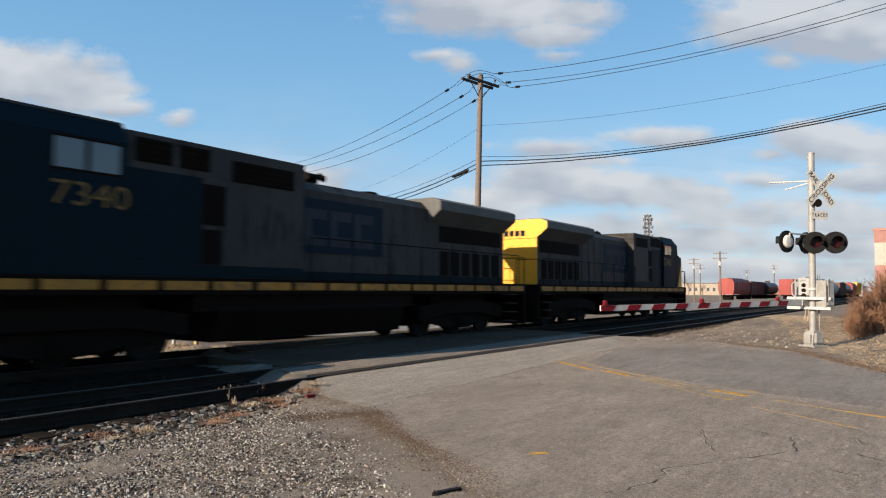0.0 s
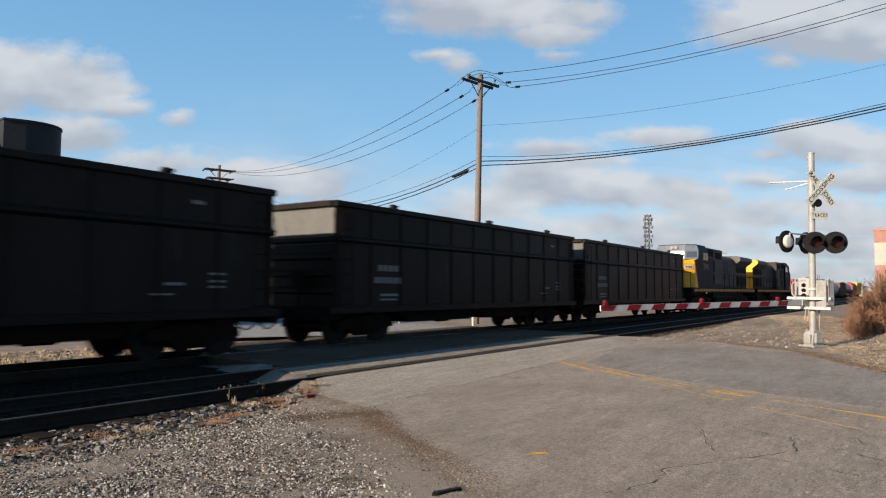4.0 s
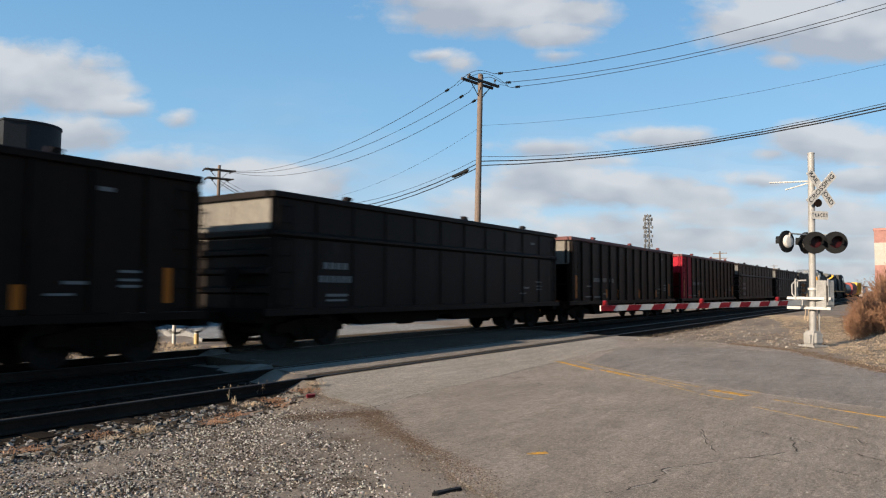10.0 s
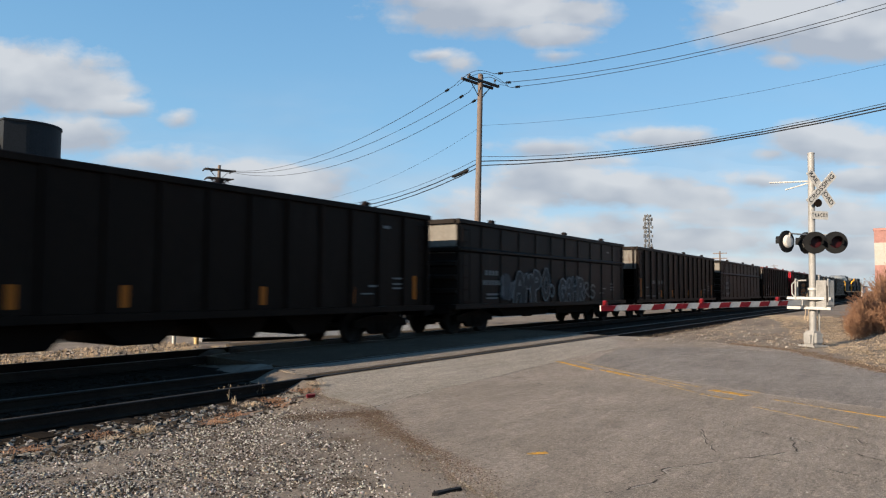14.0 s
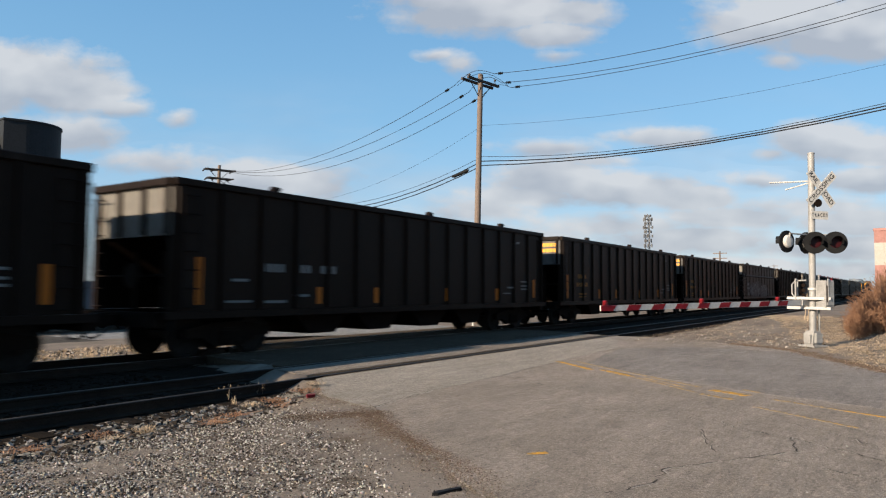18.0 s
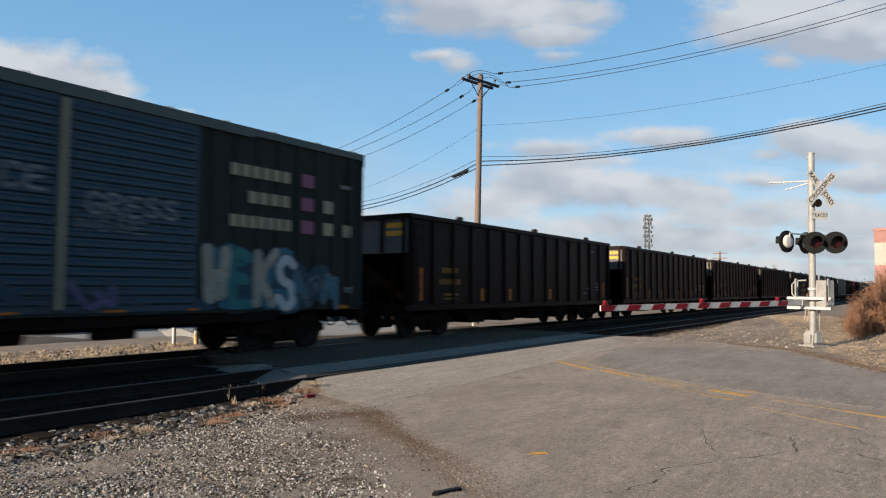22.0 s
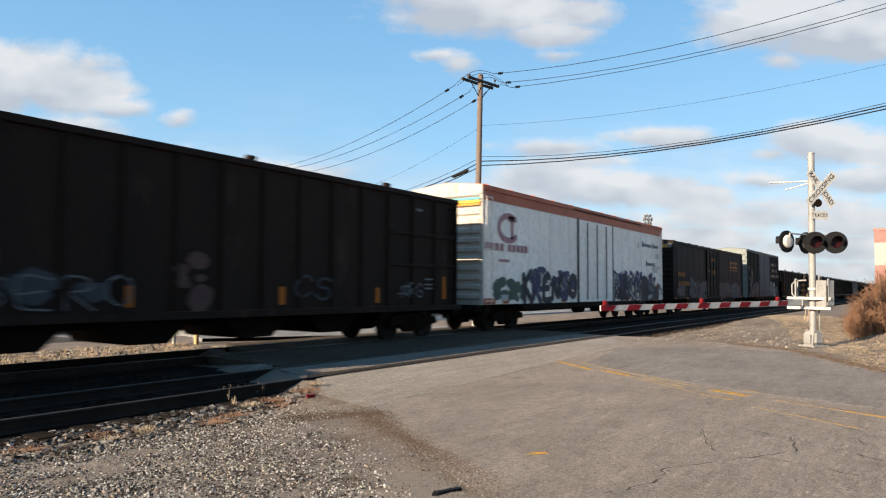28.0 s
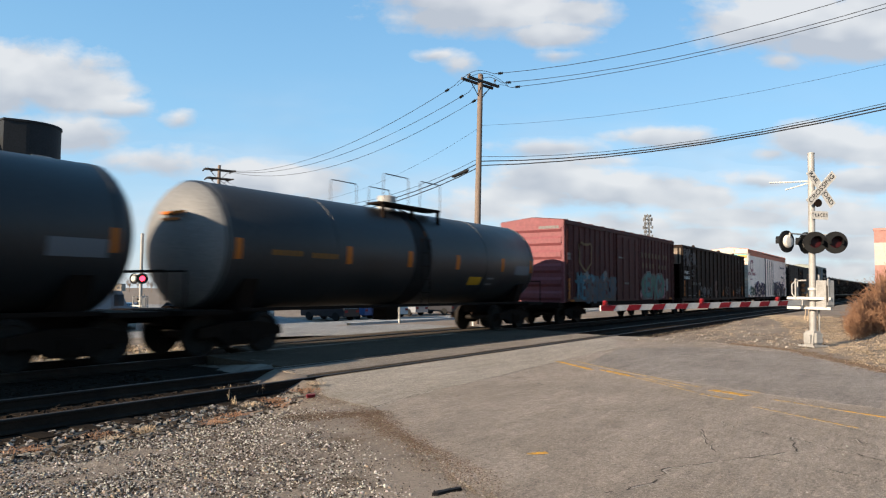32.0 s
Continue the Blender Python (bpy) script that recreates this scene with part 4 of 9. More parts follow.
        part("air_hose", bm, M["black"], car)
    running_gear(car, (-h + 1.75, h - 1.75))
    # stencils and reflectors
    y = -w - 0.026
    main, tone = {"white": (M["stencil"], "faded white stencil blocks"), "yellow": (STENCIL_YELLOW, "faded yellow stencil blocks")}[marks]
    lettering(car, "reporting_mark", main, y, row_marks(-h + (2.63 if rim is not paint else 2.33)) if ribbed and marks == "white" else block_word(-h + 1.75, 2.02 if ribbed else 2.0, 4, 0.95, 0.17, 0.34) + block_word(-h + 1.6, 1.66, 6, 1.25, 0.17, 0.34) + [(-h + 1.85, 1.30, 0.8, 0.07), (-h + 1.85, 1.18, 0.75, 0.05)], tone)
    lettering(car, "data_stencil", M["stencil"], y, [(h - 1.75, 1.78, 0.42, 0.05), (h - 1.75, 1.62, 0.42, 0.05), (h - 1.75, 1.50, 0.42, 0.05), (h - 2.8, 1.55, 0.45, 0.06), (h - 3.1, 1.35, 0.5, 0.04), (h - 2.2, top - 0.55, 0.3, 0.08)])
    if ribbed:
        for k, (x, zz, hh) in enumerate(((-h + 0.55, 1.15, 1.0), (-h + 4.1, 1.12, 0.42), (-h * 0.24, 1.12, 0.42), (h * 0.18, 1.12, 0.42), (h * 0.56, 1.12, 0.42), (h - 0.8, 1.2, 0.7))):
            lettering(car, "reflector", M["orange"], y, [(x, zz, 0.17, hh)], "orange reflector strip")
    if marks == "yellow":
        bm = bmesh.new()
        for z in (top - 0.42, top - 0.66):
            for i in range(4):
                box(bm, -h - 0.012, -h - 0.002, -1.25 + i * 0.17, -1.12 + i * 0.17, z, z + 0.15)
        part("end_number", bm, M["gold"], car)
    return car


def box_shell(name, L, top, paint, label, roof, end_paint=None, wide=1.52, end_ribs=9, sill=0.98, gear=2.1):
    """Body, roof, corrugated ends, sills and running gear of a covered car."""
    car = car_root(name, label, "freight car", "cars of the freight train")
    h = L / 2
    end_paint = end_paint or paint
    wall_piece("body", car, paint, -h, h, -wide + 0.05, wide - 0.05, sill, top - 0.14)
    bm = bmesh.new()
    prism(bm, [(-wide - 0.02, top - 0.2), (wide + 0.02, top - 0.2), (wide + 0.02, top - 0.03), (0, top + 0.13), (-wide - 0.02, top - 0.03)], "x", -h - 0.06, h + 0.06)
    shell = part("roof", bm, roof, car)
    for i in range(12):
        x = -h + 0.3 + (L - 0.6) * i / 11
        bm = bmesh.new()
        prism(bm, [(-wide - 0.02, top - 0.028), (0, top + 0.132), (wide + 0.02, top - 0.028), (wide + 0.02, top + 0.004), (0, top + 0.165), (-wide - 0.02, top + 0.004)], "x", x - 0.03, x + 0.03)
        part("roof_seam", bm, roof, shell)
    for s in (-1, 1):
        wall_piece("end_sill", car, M["steel_black"], min(s * h, s * (h + 0.3)), max(s * h, s * (h + 0.3)), -1.4, 1.4, 0.74, 0.975)
        wall_piece("side_sill", car, M["steel_black"], -h + 2.9, h - 2.9, s * (wide - 0.06) - 0.04, s * (wide - 0.06) + 0.04, 0.76, 0.975)
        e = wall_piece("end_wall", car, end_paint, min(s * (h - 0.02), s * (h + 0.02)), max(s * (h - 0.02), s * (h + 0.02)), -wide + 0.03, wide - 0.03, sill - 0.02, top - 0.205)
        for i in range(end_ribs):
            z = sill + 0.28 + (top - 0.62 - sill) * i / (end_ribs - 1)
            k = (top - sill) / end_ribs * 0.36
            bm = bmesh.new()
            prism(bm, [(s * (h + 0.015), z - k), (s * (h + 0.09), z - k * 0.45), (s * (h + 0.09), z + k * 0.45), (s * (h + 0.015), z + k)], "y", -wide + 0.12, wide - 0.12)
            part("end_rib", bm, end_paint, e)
        for y in (-wide + 0.06, wide - 0.06):
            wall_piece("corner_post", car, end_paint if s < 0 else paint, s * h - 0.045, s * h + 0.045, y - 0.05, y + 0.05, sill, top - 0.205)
        bm = bmesh.new()
        xa, xb = s * (h + 0.062), s * (h + 0.085)
        prism(bm, [(-wide, top - 0.35), (wide, top - 0.35), (wide, top - 0.04), (0, top + 0.115), (-wide, top - 0.04)], "x", min(xa, xb), max(xa, xb))
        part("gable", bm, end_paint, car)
        coupler(car, s * (h + 0.28), s)
        ladder(car, s * h + (0.12 if s < 0 else -0.56), -wide - 0.05, 1.1, top - 0.45, material=paint)
        ladder(car, s * (h + 0.14), 0.95 if s < 0 else -1.4, 1.1, top - 0.45, "y", end_paint)
        bm = bmesh.new()
        sweep(bm, [(s * (h + 0.3 + k / 7 * 0.8), 0.22, 0.75 - 0.3 * math.sin(math.pi * k / 7)) for k in range(8)], 0.022)
        part("air_hose", bm, M["black"], car)
    wall_piece("centre_sill", car, M["steel_black"], -h, h, -0.3, 0.3, 0.62, 0.97)
    bm = bmesh.new()
    tube(bm, (-1.2, -1.0, 0.66), (-0.4, -1.0, 0.66), 0.17, seg=10)
    part("air_reservoir", bm, M["iron"], car)
    wall_piece("brake_gear", car, M["iron"], 0.9, 1.7, -1.15, -0.85, 0.5, 0.76)
    running_gear(car, (-h + gear, h - gear))
    return car


def posts_along(car, xs, y, z0, z1, paint, w=0.06, d=0.05, name="side_post"):
    bm = bmesh.new()
    prism(bm, [(-w, 0.0), (w, 0.0), (w * 0.6, -d), (-w * 0.6, -d)], "z", z0, z1)
    ob = part(name, bm, paint, car, at=(xs[0], y, 0))
    for x in xs[1:]:
        again(ob, (x, y, 0))


def ribbed_door(car, x0, x1, y, z0, z1, paint, ribs, label):
    bm = bmesh.new()
    box(bm, x0, x1, y - 0.05, y + 0.02, z0, z1)
    door = part("door", bm, paint, car, label)
    step = (z1 - z0 - 0.2) / ribs
    bm = bmesh.new()
    prism(bm, [(y - 0.052, -step * 0.38), (y - 0.085, -step * 0.18), (y - 0.085, step * 0.18), (y - 0.052, step * 0.38)], "x", x0 + 0.08, x1 - 0.08)
    rib = part("door_rib", bm, paint, door, at=(0, 0, z0 + 0.1 + step / 2))
    for i in range(1, ribs):
        again(rib, (0, 0, z0 + 0.1 + step * (i + 0.5)))
    return door


def plug_door(car, x0, x1, y, z0, z1, paint, bars_paint, label):
    bm = bmesh.new()
    box(bm, x0, x1, y - 0.05, y + 0.02, z0, z1)
    door = part("door", bm, paint, car, label)
    for k in (0.22, 0.5, 0.78):
        x = x0 + (x1 - x0) * k
        bm = bmesh.new()
        tube(bm, (x, y - 0.10, z0 + 0.1), (x, y - 0.10, z1 - 0.1), 0.025, seg=6)
        part("lock_rod", bm, bars_paint, door)
    for k in (0.3, 0.62, 0.93):
        z = z0 + (z1 - z0) * k
        bm = bmesh.new()
        box(bm, x0 + 0.03, x1 - 0.03, y - 0.075, y - 0.052, z - 0.05, z + 0.05)
        part("door_rail", bm, paint, door)
    for x in (x0 - 0.05, x1 + 0.01):
        wall_piece("door_frame", car, bars_paint, x, x + 0.06, y - 0.08, y + 0.02, z0, z1 + 0.05)
    return door


def reflectors(car, y, h, xs, z, m=None):
    for x in xs:
        lettering(car, "reflector", m or M["orange"], y, [(x, z, 0.45, 0.09)], "orange reflector strip")


def green_box_car():
    body = mat("faded_green_paint", (0.0115, 0.0135, 0.0115), (0.0185, 0.021, 0.018), 0.6, 0, 0.7, 22, 0.08, STREAK, spot=(0.030, 0.024, 0.018), spot_at=0.66, spec=0.1)
    blue = mat("faded_blue_door", (0.0075, 0.022, 0.036), (0.012, 0.031, 0.048), 0.55, 0, 0.8, 22, 0.06, STREAK)
    # sunlight painted in: end walls and gables far paler than the green sides
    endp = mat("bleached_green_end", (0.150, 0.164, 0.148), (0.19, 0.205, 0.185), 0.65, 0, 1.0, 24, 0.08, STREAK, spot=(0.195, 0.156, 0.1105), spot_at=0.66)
    roof = mat("weathered_roof_green", (0.04, 0.048, 0.042), (0.06, 0.068, 0.06), 0.6, 0, 0.9, 24, 0.1)
    pale, rose = plain("block_cream", (0.23, 0.195, 0.125), 0.7), plain("block_rose", (0.17, 0.065, 0.10), 0.7)
    L, top, wide = 15.9, 5.16, 1.52
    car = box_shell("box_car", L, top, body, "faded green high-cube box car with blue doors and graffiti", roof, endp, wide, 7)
    h, y = L / 2, -wide + 0.05
    posts_along(car, [-h + 0.5 + i * 0.62 for i in range(9)] + [3.15 + i * 0.62 for i in range(8)], y, 1.0, top - 0.21, body)
    ribbed_door(car, -2.56, -0.08, y, 1.04, 4.90, blue, 21, "blue corrugated sliding door")
    ribbed_door(car, 0.02, 2.78, y, 1.04, 4.90, blue, 21, "blue corrugated sliding door")
    wall_piece("door_post", car, pale, -0.075, 0.015, y - 0.11, y - 0.052, 1.1, 4.85)
    wall_piece("door_track", car, body, -4.8, 4.2, y - 0.10, y, 0.98, 1.035)
    wall_piece("door_track", car, roof, -4.8, 4.2, y - 0.10, y, 4.905, 4.955)
    yy = y - 0.055
    lettering(car, "painted_word", pale, yy, block_word(3.6, 4.0, 6, 1.8, 0.27), "cream lettering blocks")
    lettering(car, "painted_word", pale, yy, block_word(4.1, 3.42, 4, 1.3, 0.27), "cream lettering blocks")
    lettering(car, "painted_word", pale, yy, block_word(3.6, 2.86, 7, 1.85, 0.27), "cream lettering blocks")
    lettering(car, "painted_square", rose, yy, [(5.72, 3.98, 0.42, 0.32), (5.72, 3.40, 0.42, 0.32), (5.72, 2.84, 0.42, 0.32)], "rose squares")
    lettering(car, "painted_square", pale, yy, [(6.48, 3.40, 0.34, 0.32), (6.48, 2.84, 0.34, 0.32), (7.2, 2.84, 0.34, 0.32)], "cream squares")
    cloud_patch(car, yy - 0.003, 3.0, 6.6, 1.1, 2.0, 26, "blue", 3, 0.28)
    cloud_patch(car, yy - 0.0045, 3.1, 5.3, 1.05, 2.3, 16, "sky", 4, 0.2)
    graffiti(car, yy - 0.006, 2.9, 5.6, 0.98, 2.4, 4, ("cream", "teal", "cream", "chalk"), "blue", 5, 0.03, None, 0.12, "WEKS", 1.5)
    graffiti(car, yy - 0.006, 5.5, 6.9, 1.0, 2.0, 3, ("sky", "blue", "sky"), "pale", 6, 0.025)
    cloud_patch(car, yy - 0.003, -7.4, -3.0, 1.05, 1.6, 34, "slate", 7, 0.15)
    cloud_patch(car, yy - 0.0045, -6.9, -2.9, 1.3, 2.0, 22, "slate", 8, 0.22)
    cloud_patch(car, yy - 0.006, -6.2, -5.7, 1.8, 3.3, 8, "slate", 9, 0.22)
    graffiti(car, yy - 0.008, -6.1, -5.65, 2.2, 3.3, 1, (None,), "silver", 8, 0.07, None, 0.18, "S")
    cloud_patch(car, yy - 0.006, -4.2, -3.0, 1.4, 2.3, 12, "rust", 10, 0.14)
    cloud_patch(car, yy - 0.0075, -4.4, -3.0, 1.2, 2.3, 10, "silver", 11, 0.13)
    graffiti(car, yy - 0.0095, -5.5, -2.8, 1.05, 2.2, 4, ("slate", "rust", "slate", "rust"), "slate", 9, 0.03, None, 0.25, "RASE", 0.8)
    graffiti(car, y - 0.09, -1.9, -0.3, 3.1, 3.6, 4, (None,), "pale", 11, 0.05, None, 0.18, "MECE")
    graffiti(car, y - 0.09, 0.35, 2.3, 2.8, 3.3, 5, (None,), "pale", 12, 0.05, None, 0.18, "GRESS")
    graffiti(car, y - 0.09, 0.2, 1.6, 2.5, 2.8, 4, (None,), "silver", 14, 0.03, None, 0.18, "NOSE")
    graffiti(car, y - 0.09, -1.4, 1.6, 1.1, 1.7, 4, ("blue", None, "purple", None), "slate", 13, 0.04)
    lettering(car, "data_stencil", M["stencil"], yy, [(-7.5, 3.55, 0.8, 0.1), (-7.5, 3.4, 0.7, 0.1), (-6.9, 2.5, 0.45, 0.2), (-6.95, 2.0, 0.4, 0.15), (7.3, 1.4, 0.3, 0.15), (7.1, 4.1, 0.4, 0.1)])
    reflectors(car, yy, h, (-6.0, -4.75, -3.0, -1.15, 0.8, 2.6, 5.2, 7.0), 0.99)
    return car


def black_box_car():
    body = mat("faded_black_box_car", (0.0085, 0.0070, 0.0062), (0.0140, 0.0115, 0.0102), 0.66, 0, 0.7, 22, 0.08, STREAK, spot=(0.022, 0.02, 0.018), spot_at=0.66, spec=0.1)
    grey = mat("dull_end_grey", (0.10, 0.10, 0.10), (0.15, 0.145, 0.14), 0.6, 0, 1.0, 24, 0.06)
    L, top, wide = 19.6, 4.58, 1.52
    car = box_shell("box_car", L, top, body, "faded black box car with yellow lettering and grey graffiti", body, body, wide, 11, gear=2.6)
    h, y = L / 2, -wide + 0.05
    posts_along(car, [-h + 0.45 + i * 1.44 for i in range(6)] + [2.1 + i * 1.44 for i in range(6)], y, 1.0, top - 0.21, body, 0.03, 0.010)
    wall_piece("end_fascia", car, grey, -h - 0.115, -h - 0.1, -wide + 0.06, wide - 0.06, top - 0.46, top - 0.22)
    bm = bmesh.new()
    for i in range(6):
        box(bm, -h - 0.125, -h - 0.117, -1.2 + i * 0.19, -1.05 + i * 0.19, top - 0.42, top - 0.27)
    part("end_number", bm, M["gold"], car)
    d = plug_door(car, -1.84, 1.5, y, 1.0, 4.3, body, M["steel_black"], "black double plug door")
    yy = y - 0.036
    logo = plain("rail_yellow", (0.23, 0.088, 0.006), 0.6)
    for x in (5.42, 6.35, 7.28):
        bm = bmesh.new()
        prism(bm, hook(x, 3.28, 0.62, 0.52, 0.15), "y", yy - 0.004, yy + 0.004)
        e = part("emblem", bm, logo, car, "yellow block emblem")
        wall_piece("underline", e, logo, x, x + 0.62, yy - 0.004, yy + 0.004, 3.08, 3.16)
    lettering(car, "reporting_mark", logo, yy, block_word(-8.75, 2.4, 4, 1.6, 0.26, 0.42) + block_word(-8.65, 1.83, 6, 2.45, 0.26, 0.42), "yellow lettering blocks")
    lettering(car, "door_mark", logo, y - 0.056, [(-0.55, 3.62, 0.9, 0.14), (-0.35, 3.78, 0.5, 0.08), (-1.4, 2.85, 0.6, 0.1), (-0.3, 2.7, 0.7, 0.28)], "dull yellow door markings")
    cloud_patch(car, yy - 0.002, -6.1, -5.2, 1.2, 2.3, 12, "slate", 20, 0.24)
    graffiti(car, yy - 0.004, -5.2, -1.6, 0.95, 2.15, 5, ("black",), "pale", 22, 0.04, None, 0.28, "JONES", 0.9)
    graffiti(car, yy - 0.018, -5.2, -1.6, 1.0, 2.2, 6, (None,), "silver", 28, 0.05)
    cloud_patch(car, yy - 0.002, 1.8, 8.8, 1.1, 2.0, 60, "slate", 24, 0.24)
    graffiti(car, yy - 0.006, 1.8, 5.2, 1.0, 2.1, 5, ("slate", "slate"), "black", 23, 0.03, None, 0.18, "ROACH", 1.2)
    graffiti(car, yy - 0.006, 5.4, 8.9, 1.0, 2.0, 6, ("slate", "sky", "slate", "blue"), "black", 25, 0.03, None, 0.18, "MERSK", 1.2)
    cloud_patch(car, yy - 0.002, -9.0, -7.6, 1.25, 1.75, 16, "slate", 26, 0.18)
    cloud_patch(car, yy - 0.004, -8.9, -7.8, 1.6, 1.8, 8, "blue", 27, 0.12)
    graffiti(car, yy - 0.006, -9.0, -7.6, 1.3, 1.7, 3, (None,), "silver", 25, 0.03)
    reflectors(car, yy, h, (-9.6, -7.0, -3.6, -0.3, 3.4, 6.6, 9.0), 1.0)
    return car


def white_reefer():
    body = mat("weathered_white_panel", (0.76, 0.655, 0.555), (0.86, 0.755, 0.65), 0.6, 0, 0.6, 20, 0.05, STREAK, spot=(0.42, 0.34, 0.27), spot_at=0.67)
    band = mat("burnt_orange_band", (0.40, 0.085, 0.028), (0.33, 0.072, 0.025), 0.55, 0, 0.9, 22, 0.05, spot=(0.20, 0.07, 0.03), spot_at=0.66)
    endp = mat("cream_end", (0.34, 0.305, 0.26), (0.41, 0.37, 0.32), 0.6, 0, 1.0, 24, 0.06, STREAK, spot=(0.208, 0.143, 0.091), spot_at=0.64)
    frame_paint = mat("dull_door_hardware", (0.07, 0.062, 0.055), (0.11, 0.10, 0.09), 0.6, 0.2, 1.5, 24, 0.06)
    rose, grey = plain("faded_rose", (0.37, 0.19, 0.185), 0.7), plain("faded_slate", (0.10, 0.125, 0.135), 0.7)
    L, top, wide = 20.0, 5.18, 1.52
    car = box_shell("refrigerator_car", L, top, body, "weathered white refrigerator car with burnt orange band and graffiti", band, endp, wide, 12, gear=2.5)
    h, y = L / 2, -wide + 0.05
    for s in (-1, 1):
        wall_piece("top_band", car, band, -h + 0.05, h - 0.05, s * (wide - 0.045) - 0.018, s * (wide - 0.045) + 0.018, 4.64, 4.975)
    wall_piece("roof_vent_strip", car, M["black"], -2.5, 6.4, -wide - 0.028, -wide + 0.01, 4.985, 5.04)
    plug_door(car, -1.9, 2.15, y, 0.99, 4.62, body, frame_paint, "white plug door with steel lock rods")
    yy = y - 0.006
    # shallow panel joints
    for x in [-h + 0.6 + i * 0.95 for i in range(9)] + [2.7 + i * 0.95 for i in range(8)]:
        wall_piece("panel_seam", car, body, x - 0.03, x + 0.03, y - 0.012, y + 0.01, 1.0, 4.63)
    bm = bmesh.new()
    pts = [(-8.9 + 0.75 + 0.72 * math.cos(a), 3.75 + 0.45 * math.sin(a)) for a in [math.pi * 2 * i / 20 for i in range(3, 19)]]
    stroke(bm, pts, 0.22, yy - 0.016)
    stroke(bm, [(-8.2, 4.1), (-7.6, 4.1)], 0.2, yy - 0.016)
    stroke(bm, [(-7.9, 4.1), (-7.9, 3.35)], 0.2, yy - 0.016)
    part("emblem", bm, rose, car, "faded rose round emblem")
    lettering(car, "painted_word", rose, yy - 0.014, block_word(-9.85, 2.9, 4, 1.4, 0.26) + block_word(-8.2, 2.9, 5, 1.6, 0.26) + [(-8.9, 2.5, 0.8, 0.1)], "faded rose lettering blocks")
    lettering(car, "painted_word", grey, yy - 0.014, block_word(6.7, 3.88, 9, 1.6, 0.17, 0.5) + [(6.66, 3.86, 0.18, 0.3)] + block_word(8.5, 3.88, 5, 0.9, 0.17, 0.5) + [(8.46, 3.86, 0.15, 0.28)] + block_word(7.3, 2.86, 10, 1.6, 0.17, 0.5) + [(7.26, 2.84, 0.18, 0.3)], "faded slate lettering blocks")
    lettering(car, "data_stencil", mat("faded_rose_brown", (0.50, 0.40, 0.33), (0.60, 0.50, 0.42), 0.7, 0, 3.0, 24, 0.02), yy - 0.014, [(8.9, 3.3, 0.6, 0.28), (8.4, 2.5, 0.9, 0.35), (9.3, 2.7, 0.3, 0.2), (5.9, 3.75, 0.24, 0.3)], "brown stain patches")
    cloud_patch(car, yy - 0.014, -9.2, -7.0, 1.1, 1.8, 30, "green", 30, 0.17)
    cloud_patch(car, yy - 0.014, -6.9, -2.2, 1.2, 2.3, 40, "purple", 36, 0.13)
    graffiti(car, yy - 0.018, -7.1, -2.1, 0.98, 2.3, 6, ("slate", "purple", "slate"), "black", 32, 0.05, None, 0.28, "KRENSO", 0.75)
    cloud_patch(car, yy - 0.014, 2.3, 8.8, 1.7, 2.45, 46, "purple", 34, 0.12)
    cloud_patch(car, yy - 0.016, 2.3, 8.9, 1.1, 1.7, 40, "slate", 38, 0.16)
    graffiti(car, yy - 0.020, 2.2, 8.6, 0.98, 2.25, 6, ("chalk", "slate", "chalk"), "black", 33, 0.085, None, 0.3, "PRKMES", 0.85)
    graffiti(car, yy - 0.036, 2.4, 8.8, 1.0, 2.2, 9, (None,), "black", 39, 0.06)
    graffiti(car, yy - 0.036, 2.6, 8.6, 1.3, 2.5, 7, (None,), "purple", 40, 0.07)
    cloud_patch(car, yy - 0.016, 7.9, 9.7, 1.0, 1.5, 10, "rust", 35, 0.16)
    cloud_patch(car, yy - 0.018, 8.2, 9.6, 1.5, 1.9, 5, "orange", 37, 0.14)
    graffiti(car, yy - 0.020, 7.9, 9.8, 1.0, 1.9, 3, ("purple", "rust"), "slate", 35, 0.04)
    wall_piece("corner_patch", car, band, -h - 0.02, -h + 0.9, y - 0.012, y + 0.01, 0.99, 1.2, label="burnt orange corner patch")
    for k, c in enumerate(((0.62, 0.44, 0.05), (0.60, 0.20, 0.03), (0.10, 0.30, 0.34))):
        wall_piece("end_stripe", car, plain("end_stripe_paint", c, 0.6), -h - 0.125, -h - 0.112, -wide + 0.08, wide - 0.08, 4.42 + (0.1, 0.0, 0.2)[k], 4.50 + (0.1, 0.0, 0.2)[k], label=("yellow", "orange", "teal")[k] + " painted stripe")
    reflectors(car, yy - 0.014, h, (-8.6, -3.6, 4.8, 6.9), 1.0)
    lettering(car, "placard", M["white"], yy - 0.02, [(-8.7, 1.1, 0.5, 0.22), (8.0, 1.4, 0.7, 0.5)], "white placards")
    return car


